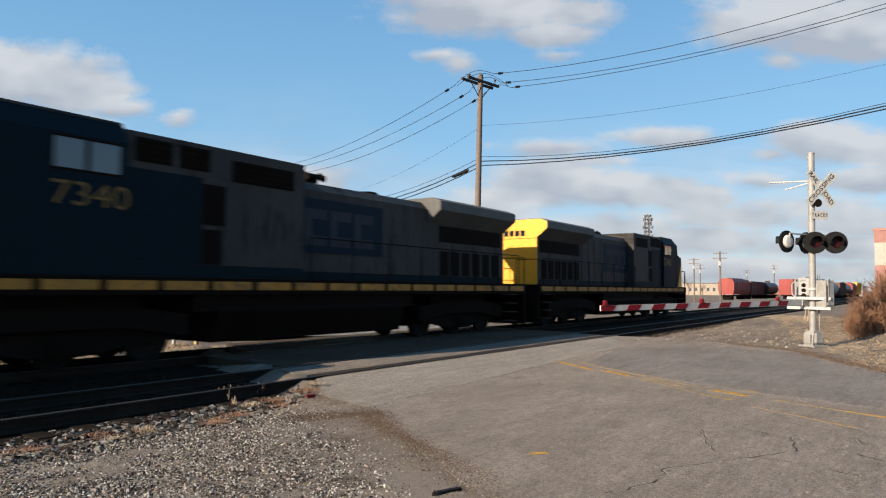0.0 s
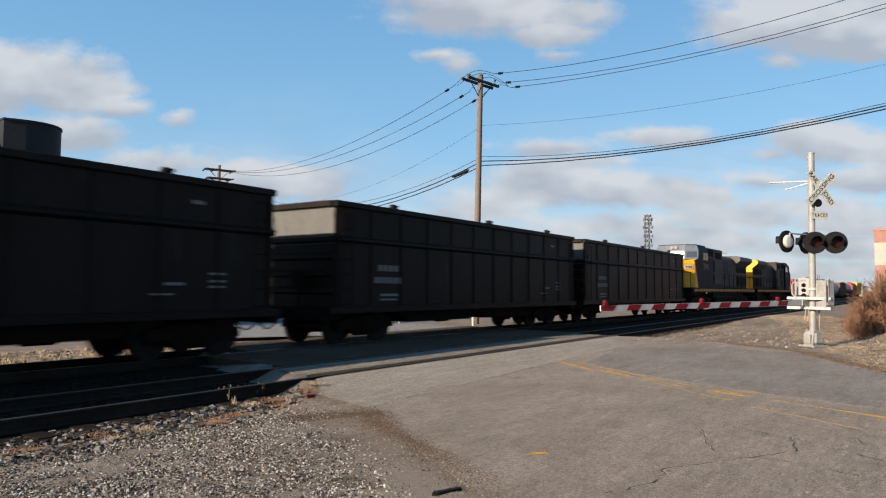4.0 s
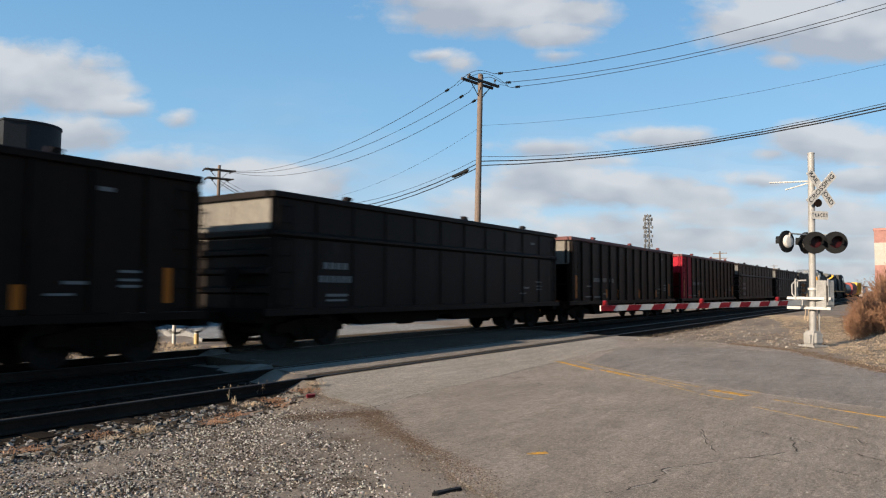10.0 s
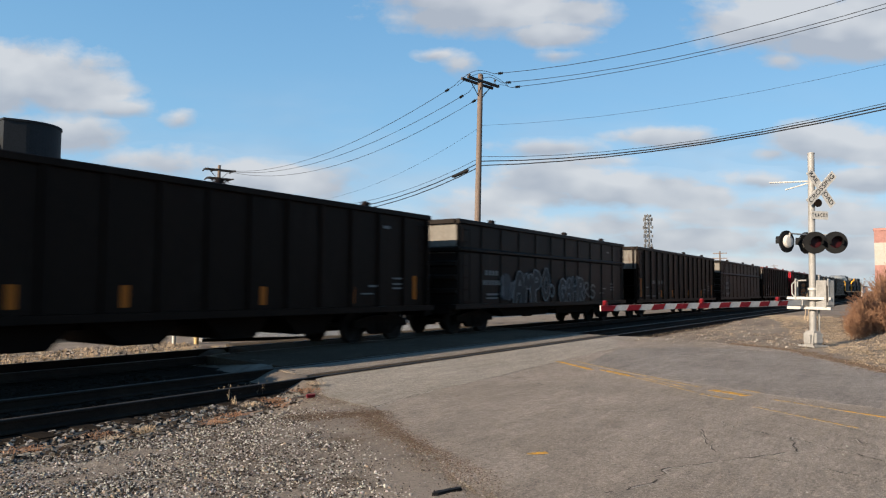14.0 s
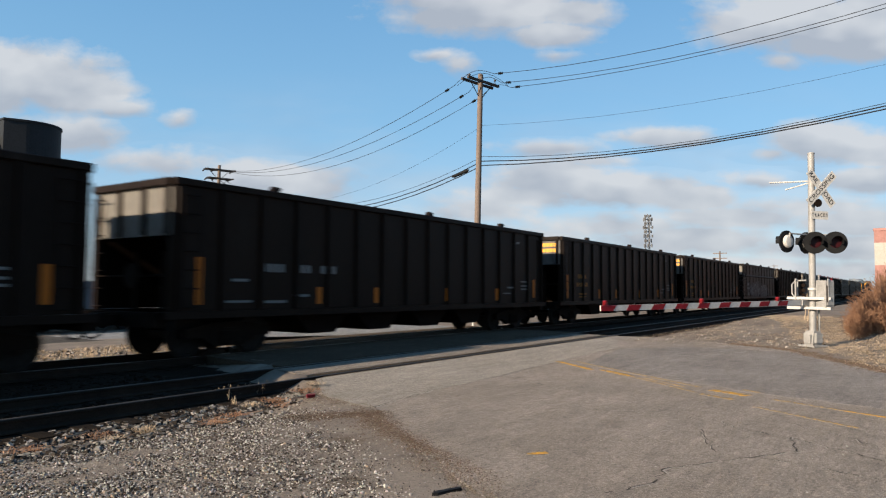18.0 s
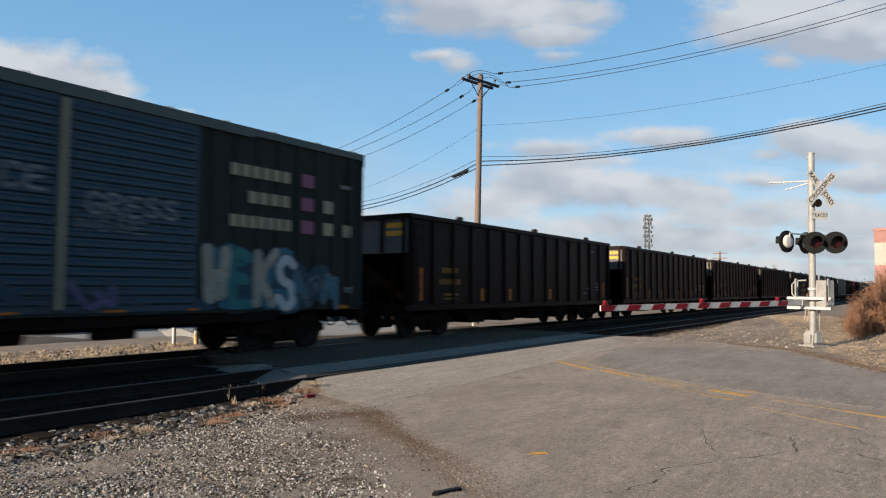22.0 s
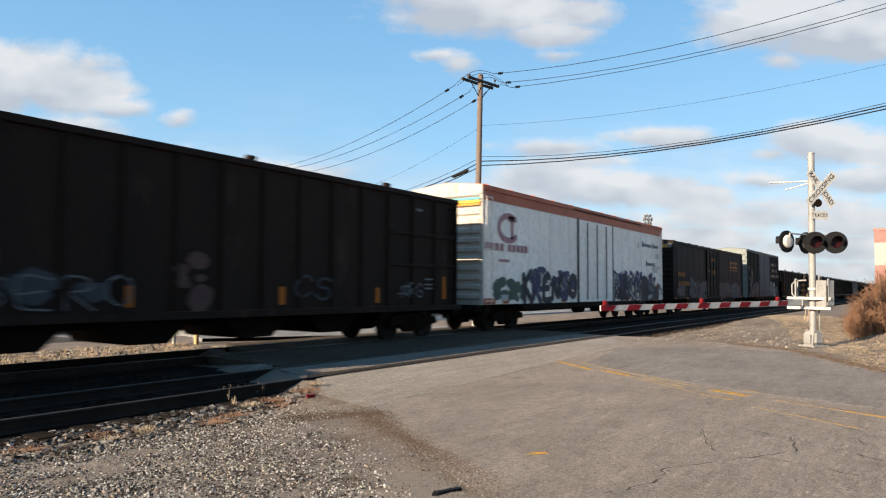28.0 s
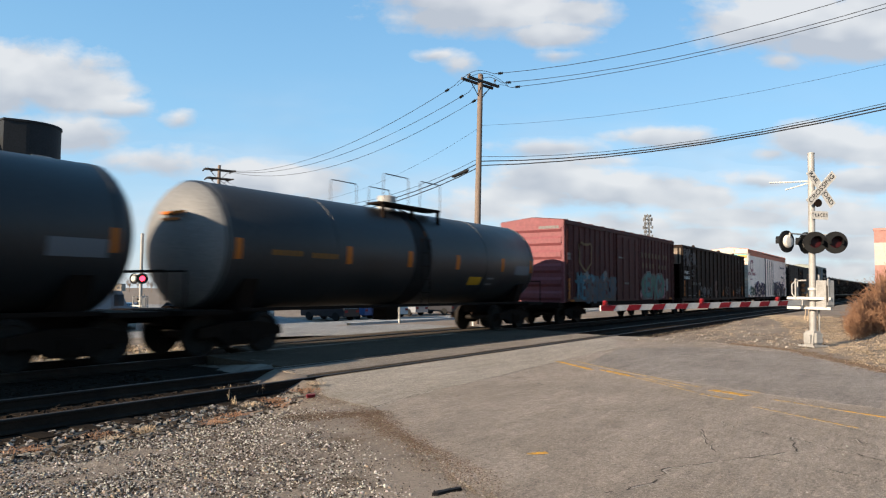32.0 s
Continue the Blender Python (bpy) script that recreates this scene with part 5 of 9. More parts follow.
def tall_gondola():
    paint = mat("rusty_black_gondola", (0.0128, 0.0072, 0.0048), (0.0215, 0.0125, 0.0084), 0.7, 0, 0.6, 22, 0.12, STREAK, spot=(0.04, 0.024, 0.017), spot_at=0.64, spec=0.1)
    # rust streaks over a base made pale to show the sun on this end
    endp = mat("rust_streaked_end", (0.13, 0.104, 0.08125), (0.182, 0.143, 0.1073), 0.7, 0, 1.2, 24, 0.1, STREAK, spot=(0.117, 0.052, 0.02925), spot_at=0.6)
    L, top = 18.5, 4.40
    car = coal_car(L, top, paint, "tall rusty black ribbed gondola with pale graffiti at one end", None, endp, "ribbed", load=False)
    car.name = "gondola_car"
    h, y = L / 2, -1.44 - 0.026
    for x0, x1 in ((-h + 0.15, -h + 4.6), (h - 3.4, h - 0.15)):
        for z in (2.22, 3.15):
            bm = bmesh.new()
            box(bm, x0, x1, y - 0.05, y + 0.004, z - 0.05, z + 0.05, 0.012)
            part("side_rail", bm, paint, car)
    graffiti(car, y - 0.06, -h + 0.2, -7.55, 3.15, 4.2, 2, ("slate",), "silver", 41, 0.035, None, 0.12, "PK", 1.1)
    graffiti(car, y - 0.06, -7.45, -6.2, 3.3, 4.0, 2, (None, "slate"), "slate", 42, 0.06, None, 0.15, "RR")
    graffiti(car, y - 0.06, -7.2, -6.4, 2.35, 2.95, 1, (None,), "slate", 43, 0.07, None, 0.12, "S")
    cloud_patch(car, y - 0.058, -5.0, -2.2, 1.1, 1.7, 10, "slate", 44, 0.16)
    graffiti(car, y - 0.06, -5.0, -2.0, 1.05, 1.8, 4, (None,), "silver", 44, 0.03, None, 0.18, "SERO")
    cloud_patch(car, y - 0.058, -1.1, -0.5, 1.1, 2.1, 8, "rust", 45, 0.18)
    graffiti(car, y - 0.06, 2.0, 3.4, 1.2, 1.9, 2, (None,), "slate", 46, 0.05, None, 0.18, "CS")
    graffiti(car, y - 0.06, 6.2, 7.3, 1.2, 1.75, 3, (None,), "silver", 47, 0.035, None, 0.18, "NRG")
    lettering(car, "owner_mark", M["white"], y - 0.055, block_word(-8.75, 2.56, 4, 1.0, 0.2) + block_word(-8.85, 2.25, 6, 1.2, 0.2), "white lettering blocks")
    return car


def red_box_car():
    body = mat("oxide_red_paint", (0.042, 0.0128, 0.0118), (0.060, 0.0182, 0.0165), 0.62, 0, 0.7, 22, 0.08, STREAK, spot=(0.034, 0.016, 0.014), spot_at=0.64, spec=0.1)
    # the sun on the car's ends is put into this lighter red
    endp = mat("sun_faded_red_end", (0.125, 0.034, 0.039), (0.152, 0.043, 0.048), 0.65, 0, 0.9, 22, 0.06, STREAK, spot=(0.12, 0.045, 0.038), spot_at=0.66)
    pale, gold = plain("faded_cream_letter", (0.095, 0.064, 0.038), 0.7), plain("dull_gold_line", (0.115, 0.070, 0.032), 0.7)
    L, top, wide = 15.7, 4.52, 1.52
    car = box_shell("box_car", L, top, body, "oxide red box car with turquoise graffiti and a faded shield", body, endp, wide, 6)
    h, y = L / 2, -wide + 0.05
    posts_along(car, [-h + 0.45 + i * 0.6 for i in range(10)] + [2.0 + i * 0.6 for i in range(10)], y, 1.0, top - 0.21, body, 0.05, 0.045)
    plug_door(car, -1.69, 1.5, y, 0.99, 4.25, body, body, "oxide red sliding door")
    yy = y - 0.05
    bm = bmesh.new()
    shield = [(-6.35, 3.45), (-6.1, 3.62), (-5.85, 3.55), (-5.6, 3.55), (-5.35, 3.55), (-5.1, 3.62), (-4.9, 3.45), (-4.98, 3.1), (-4.95, 2.75), (-5.3, 2.5), (-5.62, 2.35), (-5.95, 2.5), (-6.3, 2.75), (-6.27, 3.1), (-6.35, 3.45), (-6.1, 3.62)]
    stroke(bm, shield, 0.11, yy - 0.004)
    part("emblem", bm, gold, car, "faded gold shield outline")
    lettering(car, "painted_word", pale, yy, block_word(1.95, 3.28, 6, 3.5, 0.27, 0.66) + block_word(5.8, 3.28, 2, 0.95, 0.27, 0.6), "faded cream lettering blocks")
    lettering(car, "painted_word", pale, yy, block_word(2.1, 2.72, 4, 2.3, 0.27, 0.66) + block_word(4.9, 2.72, 3, 1.7, 0.24, 0.68), "faded cream lettering blocks")
    cloud_patch(car, yy - 0.003, 1.9, 2.7, 1.1, 2.0, 9, "pink", 50, 0.2)
    cloud_patch(car, yy - 0.003, 5.2, 5.9, 1.1, 2.0, 9, "pink", 55, 0.2)
    cloud_patch(car, yy - 0.005, 2.1, 5.6, 1.15, 2.2, 40, "black", 56, 0.22)
    graffiti(car, yy - 0.007, 1.75, 6.0, 1.0, 2.45, 5, ("seagreen", "teal", "seagreen", "teal", "seagreen"), "black", 51, 0.05, "pale", 0.1, "<EMC>", 1.3)
    cloud_patch(car, yy - 0.003, -6.6, -2.0, 1.05, 2.05, 60, "blue", 53, 0.17)
    cloud_patch(car, yy - 0.006, -6.7, -2.1, 1.85, 2.2, 16, "sky", 57, 0.13)
    cloud_patch(car, yy - 0.008, -5.9, -5.3, 1.95, 2.3, 5, "silver", 58, 0.11)
    cloud_patch(car, yy - 0.008, -3.4, -2.9, 1.95, 2.3, 5, "silver", 59, 0.11)
    lettering(car, "reflector", M["orange"], yy, [(-7.45, 1.05, 0.16, 0.95)], "orange reflector strip")
    reflectors(car, yy, h, (-7.2, 6.9), 1.0)
    graffiti(car, yy - 0.010, -5.9, -1.9, 1.0, 2.1, 5, (None,), "slate", 54, 0.13, None, 0.25, "GKRSO", 1.0)
    graffiti(car, yy - 0.018, -6.6, -5.6, 1.05, 2.3, 2, ("sky",), "blue", 60, 0.03, None, 0.2, "KE", 0.9)
    lettering(car, "primer_patch", plain("grey_primer", (0.07, 0.055, 0.046), 0.8), yy, [(-6.9, 1.0, 5.0, 0.2)], "bare primer strip")
    lettering(car, "data_stencil", M["stencil"], yy - 0.02, [(-7.6, 2.8, 0.35, 0.3), (-1.5, 3.1, 0.7, 0.08), (-1.5, 2.98, 0.6, 0.08), (-0.6, 1.8, 0.16, 0.14), (-0.3, 1.8, 0.2, 0.14), (6.2, 1.5, 0.4, 0.7)])
    bm = bmesh.new()
    for i in range(6):
        box(bm, -h - 0.10, -h - 0.092, -1.3 + i * 0.16, -1.17 + i * 0.16, top - 0.40, top - 0.28)
    part("end_number", bm, M["stencil"], car)
    return car


# paler than the tank's black: sunlight painted onto the head that faces the sun
SUNLIT_HEAD = mat('bleached_tank_head', (0.092, 0.091, 0.09), (0.125, 0.123, 0.12), 0.6, 0, 0.8, 20, 0.05)


def tank_car_black(L, label):
    car = car_root("tank_car", label, "freight car", "cars of the freight train")
    h, r, zc = L / 2, 1.49, 2.50
    bm = bmesh.new()
    heads = [(0.64, 0.12), (0.62, 0.35), (0.56, 0.68), (0.45, 0.98), (0.28, 1.25), (0.12, 1.41)]
    lathe(bm, [(-h - a, q) for a, q in heads] + [(-h, r), (-h * 0.5, r), (-0.35, r), (0.35, r), (h * 0.5, r), (h, r)] + [(h + a, q) for a, q in heads[::-1]], (0, 0, zc), "x", 64)
    tank = part("tank", bm, M["tank"], car, smooth=True)
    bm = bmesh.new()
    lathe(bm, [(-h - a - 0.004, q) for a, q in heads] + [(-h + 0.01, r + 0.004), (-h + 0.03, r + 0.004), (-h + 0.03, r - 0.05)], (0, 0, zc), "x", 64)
    part("tank_head", bm, SUNLIT_HEAD, car, "grey tank head, painted paler for the sun on it", smooth=True)
    for x in (-h * 0.98, -h * 0.52, h * 0.52, h * 0.98):
        bm = bmesh.new()
        lathe(bm, [(x - 0.035, r - 0.01), (x - 0.03, r + 0.008), (x + 0.03, r + 0.008), (x + 0.035, r - 0.01)], (0, 0, zc), "x", 64)
        part("weld_seam", bm, M["tank"], tank, smooth=True)
    bm = bmesh.new()
    lathe(bm, [(-0.42, r - 0.01), (-0.40, r + 0.012), (0.40, r + 0.012), (0.42, r - 0.01)], (0, 0, zc), "x", 64)
    part("saddle_band", bm, M["black"], car, "black spill band", smooth=True)
    # dome, valves and walkway
    bm = bmesh.new()
    lathe(bm, [(r - 0.1, 0.30), (r + 0.42, 0.30), (r + 0.45, 0.27), (r + 0.47, 0.1)], (0, 0, zc), "z", 24)
    dome = part("dome", bm, M["galv"], car, "grey valve housing", smooth=True)
    for s in (-1, 1):
        wall_piece("walkway", car, M["steel_black"], -1.5, 1.5, s * 0.75 - 0.3, s * 0.75 + 0.3, zc + r + 0.01, zc + r + 0.07)
        for x in (-1.4, 0.0, 1.4):
            wall_piece("walkway_bracket", car, M["steel_black"], x - 0.04, x + 0.04, s * 1.0 - 0.05, s * 1.0 + 0.05, zc + r - 0.42, zc + r + 0.01)
        y, z = s * 1.05, zc + r + 0.05
        for xa, xb in ((-1.45, -0.25), (0.35, 1.45)):
            bm = bmesh.new()
            sweep(bm, [(xa, y, z), (xa, y, z + 0.78), (xa + 0.06, y, z + 0.84), (xb - 0.06, y, z + 0.84), (xb, y, z + 0.78), (xb, y, z)], 0.016)
            part("handrail", bm, M["tower"], car)
        ladder(car, -0.22, s * 1.56, 1.0, 3.0, material=M["steel_black"])
        bm = bmesh.new()
        arc = [radians(8 + 70 * k / 8) for k in range(9)]
        sweep(bm, [(0.2, s * (r + 0.05) * math.cos(a), zc + (r + 0.05) * math.sin(a)) for a in arc], 0.02)
        part("grab_rail", bm, M["steel_black"], car)
    # running boards, saddles
    for s in (-1, 1):
        x = s * (h - 0.75)
        wall_piece("stub_sill", car, M["steel_black"], x - 1.5, x + 1.5, -0.3, 0.3, 0.66, 1.0)
        wall_piece("end_platform", car, M["steel_black"], min(s * (h - 0.2), s * (h + 1.0)), max(s * (h - 0.2), s * (h + 1.0)), -1.38, 1.38, 0.92, 1.02)
        bm = bmesh.new()
        prism(bm, [(-1.1, 0.95), (1.1, 0.95), (1.34, 1.72), (1.0, 1.45), (0.5, 1.16), (0, 1.06), (-0.5, 1.16), (-1.0, 1.45), (-1.34, 1.72)], "x", x - 0.22, x + 0.22)
        part("saddle", bm, M["steel_black"], car)
        bm = bmesh.new()
        for y in (-1.3, 1.3):
            tube(bm, (s * (h + 0.95), y, 1.0), (s * (h + 0.95), y, 1.85), 0.022, seg=6)
        tube(bm, (s * (h + 0.95), -1.3, 1.85), (s * (h + 0.95), 1.3, 1.85), 0.022, seg=6)
        part("end_rail", bm, M["steel_black"], car)
        coupler(car, s * (h + 0.9), s)
    for s in (-1, 1):
        wall_piece("side_rail", car, M["steel_black"], -h + 0.4, h - 0.4, s * 1.36 - 0.05, s * 1.36 + 0.05, 0.98, 1.06)
    wall_piece("bottom_outlet", car, M["iron"], -0.3, 0.3, -0.3, 0.3, 0.55, 1.1)
    running_gear(car, (-h + 0.75, h - 0.75))

    def on_tank(name, x, w, z, hh, m, label):
        """A flat mark bent to the shell on the camera side."""
        bm = bmesh.new()
        n = 5
        last = None
        for i in range(n + 1):
            zz = z + hh * i / n - zc
            y = -math.sqrt(max((r + 0.006) ** 2 - zz * zz, 0.0))
            now = (bm.verts.new((x, y, zz + zc)), bm.verts.new((x + w, y, zz + zc)))
            if last:
                bm.faces.new((last[0], last[1], now[1], now[0]))
            last = now
        part(name, bm, m, car, label)
    for x in (-7.1, -3.45, -0.78, 1.8, 4.75, 6.95):
        on_tank("reflector", x, 0.2, 2.15, 0.47, M["orange"], "orange reflector strip")
    for i in range(5):
        on_tank("reporting_mark", -6.0 + i * 0.2, 0.13, 2.28, 0.13, STENCIL_YELLOW, "")
        on_tank("reporting_mark", -4.7 + i * 0.2, 0.13, 2.26, 0.13, STENCIL_YELLOW, "")
    on_tank("yellow_label", 2.76, 0.8, 1.66, 0.27, plain("label_yellow", (0.30, 0.165, 0.008), 0.6), "yellow warning label")
    on_tank("white_label", 3.95, 0.45, 1.66, 0.06, M["stencil"], "")
    on_tank("white_label", 3.95, 0.45, 1.86, 0.06, M["stencil"], "")
    on_tank("data_panel", 5.8, 1.1, 2.05, 0.34, plain("data_grey", (0.095, 0.10, 0.11), 0.6), "faded grey data panel")
    bm = bmesh.new()
    for i, (y0, y1, z) in enumerate(((-0.7, 0.1, 3.14), (-0.45, 0.1, 3.0))):
        box(bm, -h - 0.63, -h - 0.56, y0, y1, z, z + 0.06)
    part("end_number", bm, M["orange"], car)
    return car


def diesel(label):
    """A six-axle road diesel, its cab towards -x."""
    car = car_root("diesel_locomotive", label, "locomotive", "locomotives of the freight train")
    Mg, Mb, My, Mk = M["locogrey"], M["locoblue"], M["gold"], M["steel_black"]
    pane = glass("cab_glass", (0.05, 0.062, 0.07), 0.08)
    dark = M["steel_black"]
    bluegrey = mat("blue_grey_screen_surround", (0.10, 0.115, 0.13), (0.135, 0.152, 0.17), 0.55, 0, 1.5, 20, 0.04)
    winggrey = mat("pale_grimy_wing_grey", (0.075, 0.074, 0.070), (0.105, 0.104, 0.098), 0.65, 0, 0.8, 22, 0.05, STREAK, spec=0.12)
    deck = 1.72
    # platform
    bm = bmesh.new()
    box(bm, -10.3, 10.4, -1.52, 1.52, 1.36, deck)
    part("platform", bm, Mk, car)
    for s in (-1, 1):
        for i in range(17):
            x = -9.7 + i * 1.18
            wall_piece("sill_stripe", car, STRIPE, x, x + 1.02, s * 1.526 - 0.006, s * 1.526 + 0.006, 1.46, 1.64, label="yellow sill stripe")
    # nose
    bm = bmesh.new()
    prism(bm, [(-9.98, -0.8), (-9.38, -1.5), (-8.2, -1.5), (-8.2, 1.5), (-9.38, 1.5), (-9.98, 0.8)], "z", deck, 3.34)
    nose = part("nose", bm, My, car, "yellow short hood")
    bm = bmesh.new()
    lo = [(-9.98, -0.8, 3.34), (-9.38, -1.5, 3.34), (-8.2, -1.5, 3.34), (-8.2, 1.5, 3.34), (-9.38, 1.5, 3.34), (-9.98, 0.8, 3.34)]
    hi = [(-9.78, -0.72, 3.56), (-9.22, -1.36, 3.52), (-8.2, -1.42, 3.74), (-8.2, 1.42, 3.74), (-9.22, 1.36, 3.52), (-9.78, 0.72, 3.56)]
    va, vb = [bm.verts.new(p) for p in lo], [bm.verts.new(p) for p in hi]
    for i in range(6):
        bm.faces.new((va[i], va[(i + 1) % 6], vb[(i + 1) % 6], vb[i]))
    bm.faces.new(vb)
    bm.faces.new(va[::-1])
    part("nose_top", bm, My, nose, "yellow sloped nose top")
    for s in (-1, 1):
        # blue sweep on the nose side
        bm = bmesh.new()
        prism(bm, [(-8.55, deck + 0.005), (-8.19, deck + 0.005), (-8.19, 3.335), (-9.34, 3.335)], "y", s * 1.506 - 0.006, s * 1.506 + 0.006)
        part("blue_sweep", bm, Mb, nose, "dark blue side panel")
        bm = bmesh.new()
        prism(bm, [(-9.34, 3.337), (-8.19, 3.337), (-8.19, 3.75), (-9.24, 3.54)], "y", s * 1.47 - 0.042, s * 1.47 + 0.042)
        part("blue_shoulder", bm, Mb, nose, "dark blue shoulder panel")
    for s in (-1, 1):
        board = wall_piece("number_board", car, M["white"], -0.01, 0.035, -0.30, 0.30, -0.12, 0.12)
        board.matrix_local = Matrix.Translation((-9.69, s * 1.16, 3.08)) @ Matrix.Rotation(math.atan2(s * 0.651, -0.759), 4, "Z")
        for k in range(4):
            wall_piece("digit_bar", board, M["black"], 0.0355, 0.038, -0.20 + k * 0.115, -0.13 + k * 0.115, -0.07, 0.07)
    wall_piece("door", car, My, -10.02, -9.982, -0.36, 0.30, 1.8, 3.15, label="yellow nose door")
    wall_piece("emblem", car, EMBLEM_BLUE, -10.03, -10.022, -0.30, 0.26, 2.46, 2.60, label="blue block emblem")
    bm = bmesh.new()
    box(bm, -10.032, -10.021, -0.14, 0.10, 2.72, 3.02)
    part("nose_window", bm, pane, car)
    bm = bmesh.new()
    for y in (-0.42, 0.36):
        sweep(bm, [(-10.0, y, 1.85), (-10.09, y, 1.9), (-10.09, y, 2.95), (-10.0, y, 3.0)], 0.016)
    part("grab_rail", bm, Mk, car)
    bm = bmesh.new()
    for y in (-1.44, -0.85, 0.85, 1.44):
        tube(bm, (-10.24, y, deck), (-10.24, y, 2.75), 0.02, seg=6)
    for s in (-1, 1):
        sweep(bm, [(-10.24, s * 1.44, 2.72), (-10.24, s * 1.1, 2.76), (-10.24, s * 0.85, 2.72)], 0.02)
    part("front_handrail", bm, Mk, car)
    for y in (-0.62, 0.62):
        bm = bmesh.new()
        lathe(bm, [(-0.04, 0.07), (0.0, 0.10), (0.05, 0.10)], (-10.02, y, 1.95), "x", 12)
        part("ditch_light", bm, M["galv"], car, "round ditch light")
    # cab: chamfered front with windscreens
    bm = bmesh.new()
    ring = [(-9.05, -0.75), (-8.55, -1.5), (-5.8, -1.5), (-5.8, 1.5), (-8.55, 1.5), (-9.05, 0.75)]
    prism(bm, ring, "z", deck, 3.60)
    top = [(-8.6, -0.7), (-8.1, -1.28), (-5.8, -1.28), (-5.8, 1.28), (-8.1, 1.28), (-8.6, 0.7)]
    mid = [(-8.95, -0.75), (-8.45, -1.5), (-5.8, -1.5), (-5.8, 1.5), (-8.45, 1.5), (-8.95, 0.75)]
    a = [bm.verts.new((x, y, 3.60)) for x, y in ring]
    b = [bm.verts.new((x, y, 4.25)) for x, y in mid]
    c = [bm.verts.new((x, y, 4.62)) for x, y in top]
    for p, q in ((a, b), (b, c)):
        for i in range(6):
            bm.faces.new((p[i], p[(i + 1) % 6], q[(i + 1) % 6], q[i]))
    bm.faces.new(c)
    bm.faces.new(a[::-1])
    cab = part("cab", bm, Mb, car, "dark blue wide cab")
    bm = bmesh.new()
    prism(bm, [(x * 1.0 - 0.02, y * 1.005) for x, y in top], "z", 4.622, 4.67)
    part("cab_roof", bm, Mg, cab, "grey cab roof")

    def pane_on(name, pts, m, off=0.012, parent=cab):
        bm = bmesh.new()
        p = [Vector(q) for q in pts]
        n = (p[1] - p[0]).cross(p[2] - p[0]).normalized()
        mid_ = sum(p, Vector()) / len(p)
        if n.dot(mid_ - Vector((-7.0, 0, 3.6))) < 0:
            n = -n
        lo_, hi_ = [bm.verts.new(q + n * 0.002) for q in p], [bm.verts.new(q + n * off) for q in p]
        k = len(p)
        for i in range(k):
            bm.faces.new((lo_[i], lo_[(i + 1) % k], hi_[(i + 1) % k], hi_[i]))
        bm.faces.new(hi_)
        bm.faces.new(lo_[::-1])
        part(name, bm, m, parent)
    # windscreen band in silver grey, with panes on it
    for s in (-1, 1):
        lo1, lo2 = Vector((-9.05, 0.75 * s, 3.61)), Vector((-8.55, 1.5 * s, 3.61))
        hi1, hi2 = Vector((-8.95, 0.75 * s, 4.25)), Vector((-8.45, 1.5 * s, 4.25))
        pane_on("screen_surround", (lo1, lo2, hi2, hi1), bluegrey)
        k1, k2 = 0.10, 0.90
        def at(u, v):
            return (lo1.lerp(lo2, u)).lerp(hi1.lerp(hi2, u), v)
        pane_on("windscreen", (at(k1, 0.22), at(k2, 0.22), at(k2, 0.86), at(k1, 0.86)), pane, 0.02)
    flo, fhi = (-9.05, 3.61), (-8.95, 4.25)
    pane_on("screen_surround", ((flo[0], -0.75, flo[1]), (flo[0], 0.75, flo[1]), (fhi[0], 0.75, fhi[1]), (fhi[0], -0.75, fhi[1])), bluegrey)
    for y0, y1 in ((-0.68, -0.06), (0.06, 0.68)):
        pane_on("windscreen", ((-9.035, y0, 3.71), (-9.035, y1, 3.71), (-8.965, y1, 4.14), (-8.965, y0, 4.14)), pane, 0.02)
    # brow panels in blue-grey over the dark blue cab, painted to look sunlit
    for s in (-1, 1):
        top1, top2 = (-8.95, 0.75 * s, 4.25), (-8.45, 1.5 * s, 4.25)
        pane_on("brow", (top1, top2, (-8.1, 1.28 * s, 4.62), (-8.6, 0.7 * s, 4.62)), bluegrey)
        for x0, x1 in ((-7.2, -6.65), (-6.55, -5.98)):
            wall_piece("side_window", car, pane, x0, x1, s * 1.5 - 0.012, s * 1.5 + 0.012, 3.62, 4.16)
            wall_piece("window_surround", car, dark, x0 - 0.04, x1 + 0.04, s * 1.498 - 0.004, s * 1.498 + 0.008, 3.57, 4.21)
        number = word(car, "7340", 0.62, Matrix.Translation((-6.5, s * 1.506, 3.16)) @ turn_z(0 if s < 0 else 180) @ Matrix.Rotation(radians(90), 4, "X"), NUMBER_GOLD, 1.45)
        number.name, number["label"] = "road_number", "yellow road number"
    pane_on("brow", ((-8.95, -0.75, 4.25), (-8.95, 0.75, 4.25), (-8.6, 0.7, 4.62), (-8.6, -0.7, 4.62)), bluegrey)
    bm = bmesh.new()
    for y in (-0.13, 0.13):
        lathe(bm, [(-0.03, 0.11), (0.0, 0.115), (0.12, 0.10)], (-8.98, y, 4.42), "x", 12)
    part("headlight", bm, plain("headlight_glass", (0.22, 0.22, 0.21), 0.2), car)
    # cab to hood: inverter and blower compartment
    wall_piece("cabinet", car, Mg, -5.79, -1.05, -1.36, 1.36, deck, 4.56, label="grimy grey equipment cabinet")
    for s in (-1, 1):
        for x0, x1, z0_, z1_ in ((-5.6, -4.75, 3.98, 4.46), (-4.6, -3.85, 3.98, 4.46), (-3.25, -1.4, 3.86, 4.34)):
            wall_piece("air_intake", car, dark, x0, x1, s * 1.362 - 0.01, s * 1.362 + 0.02, z0_, z1_, label="black intake screen")
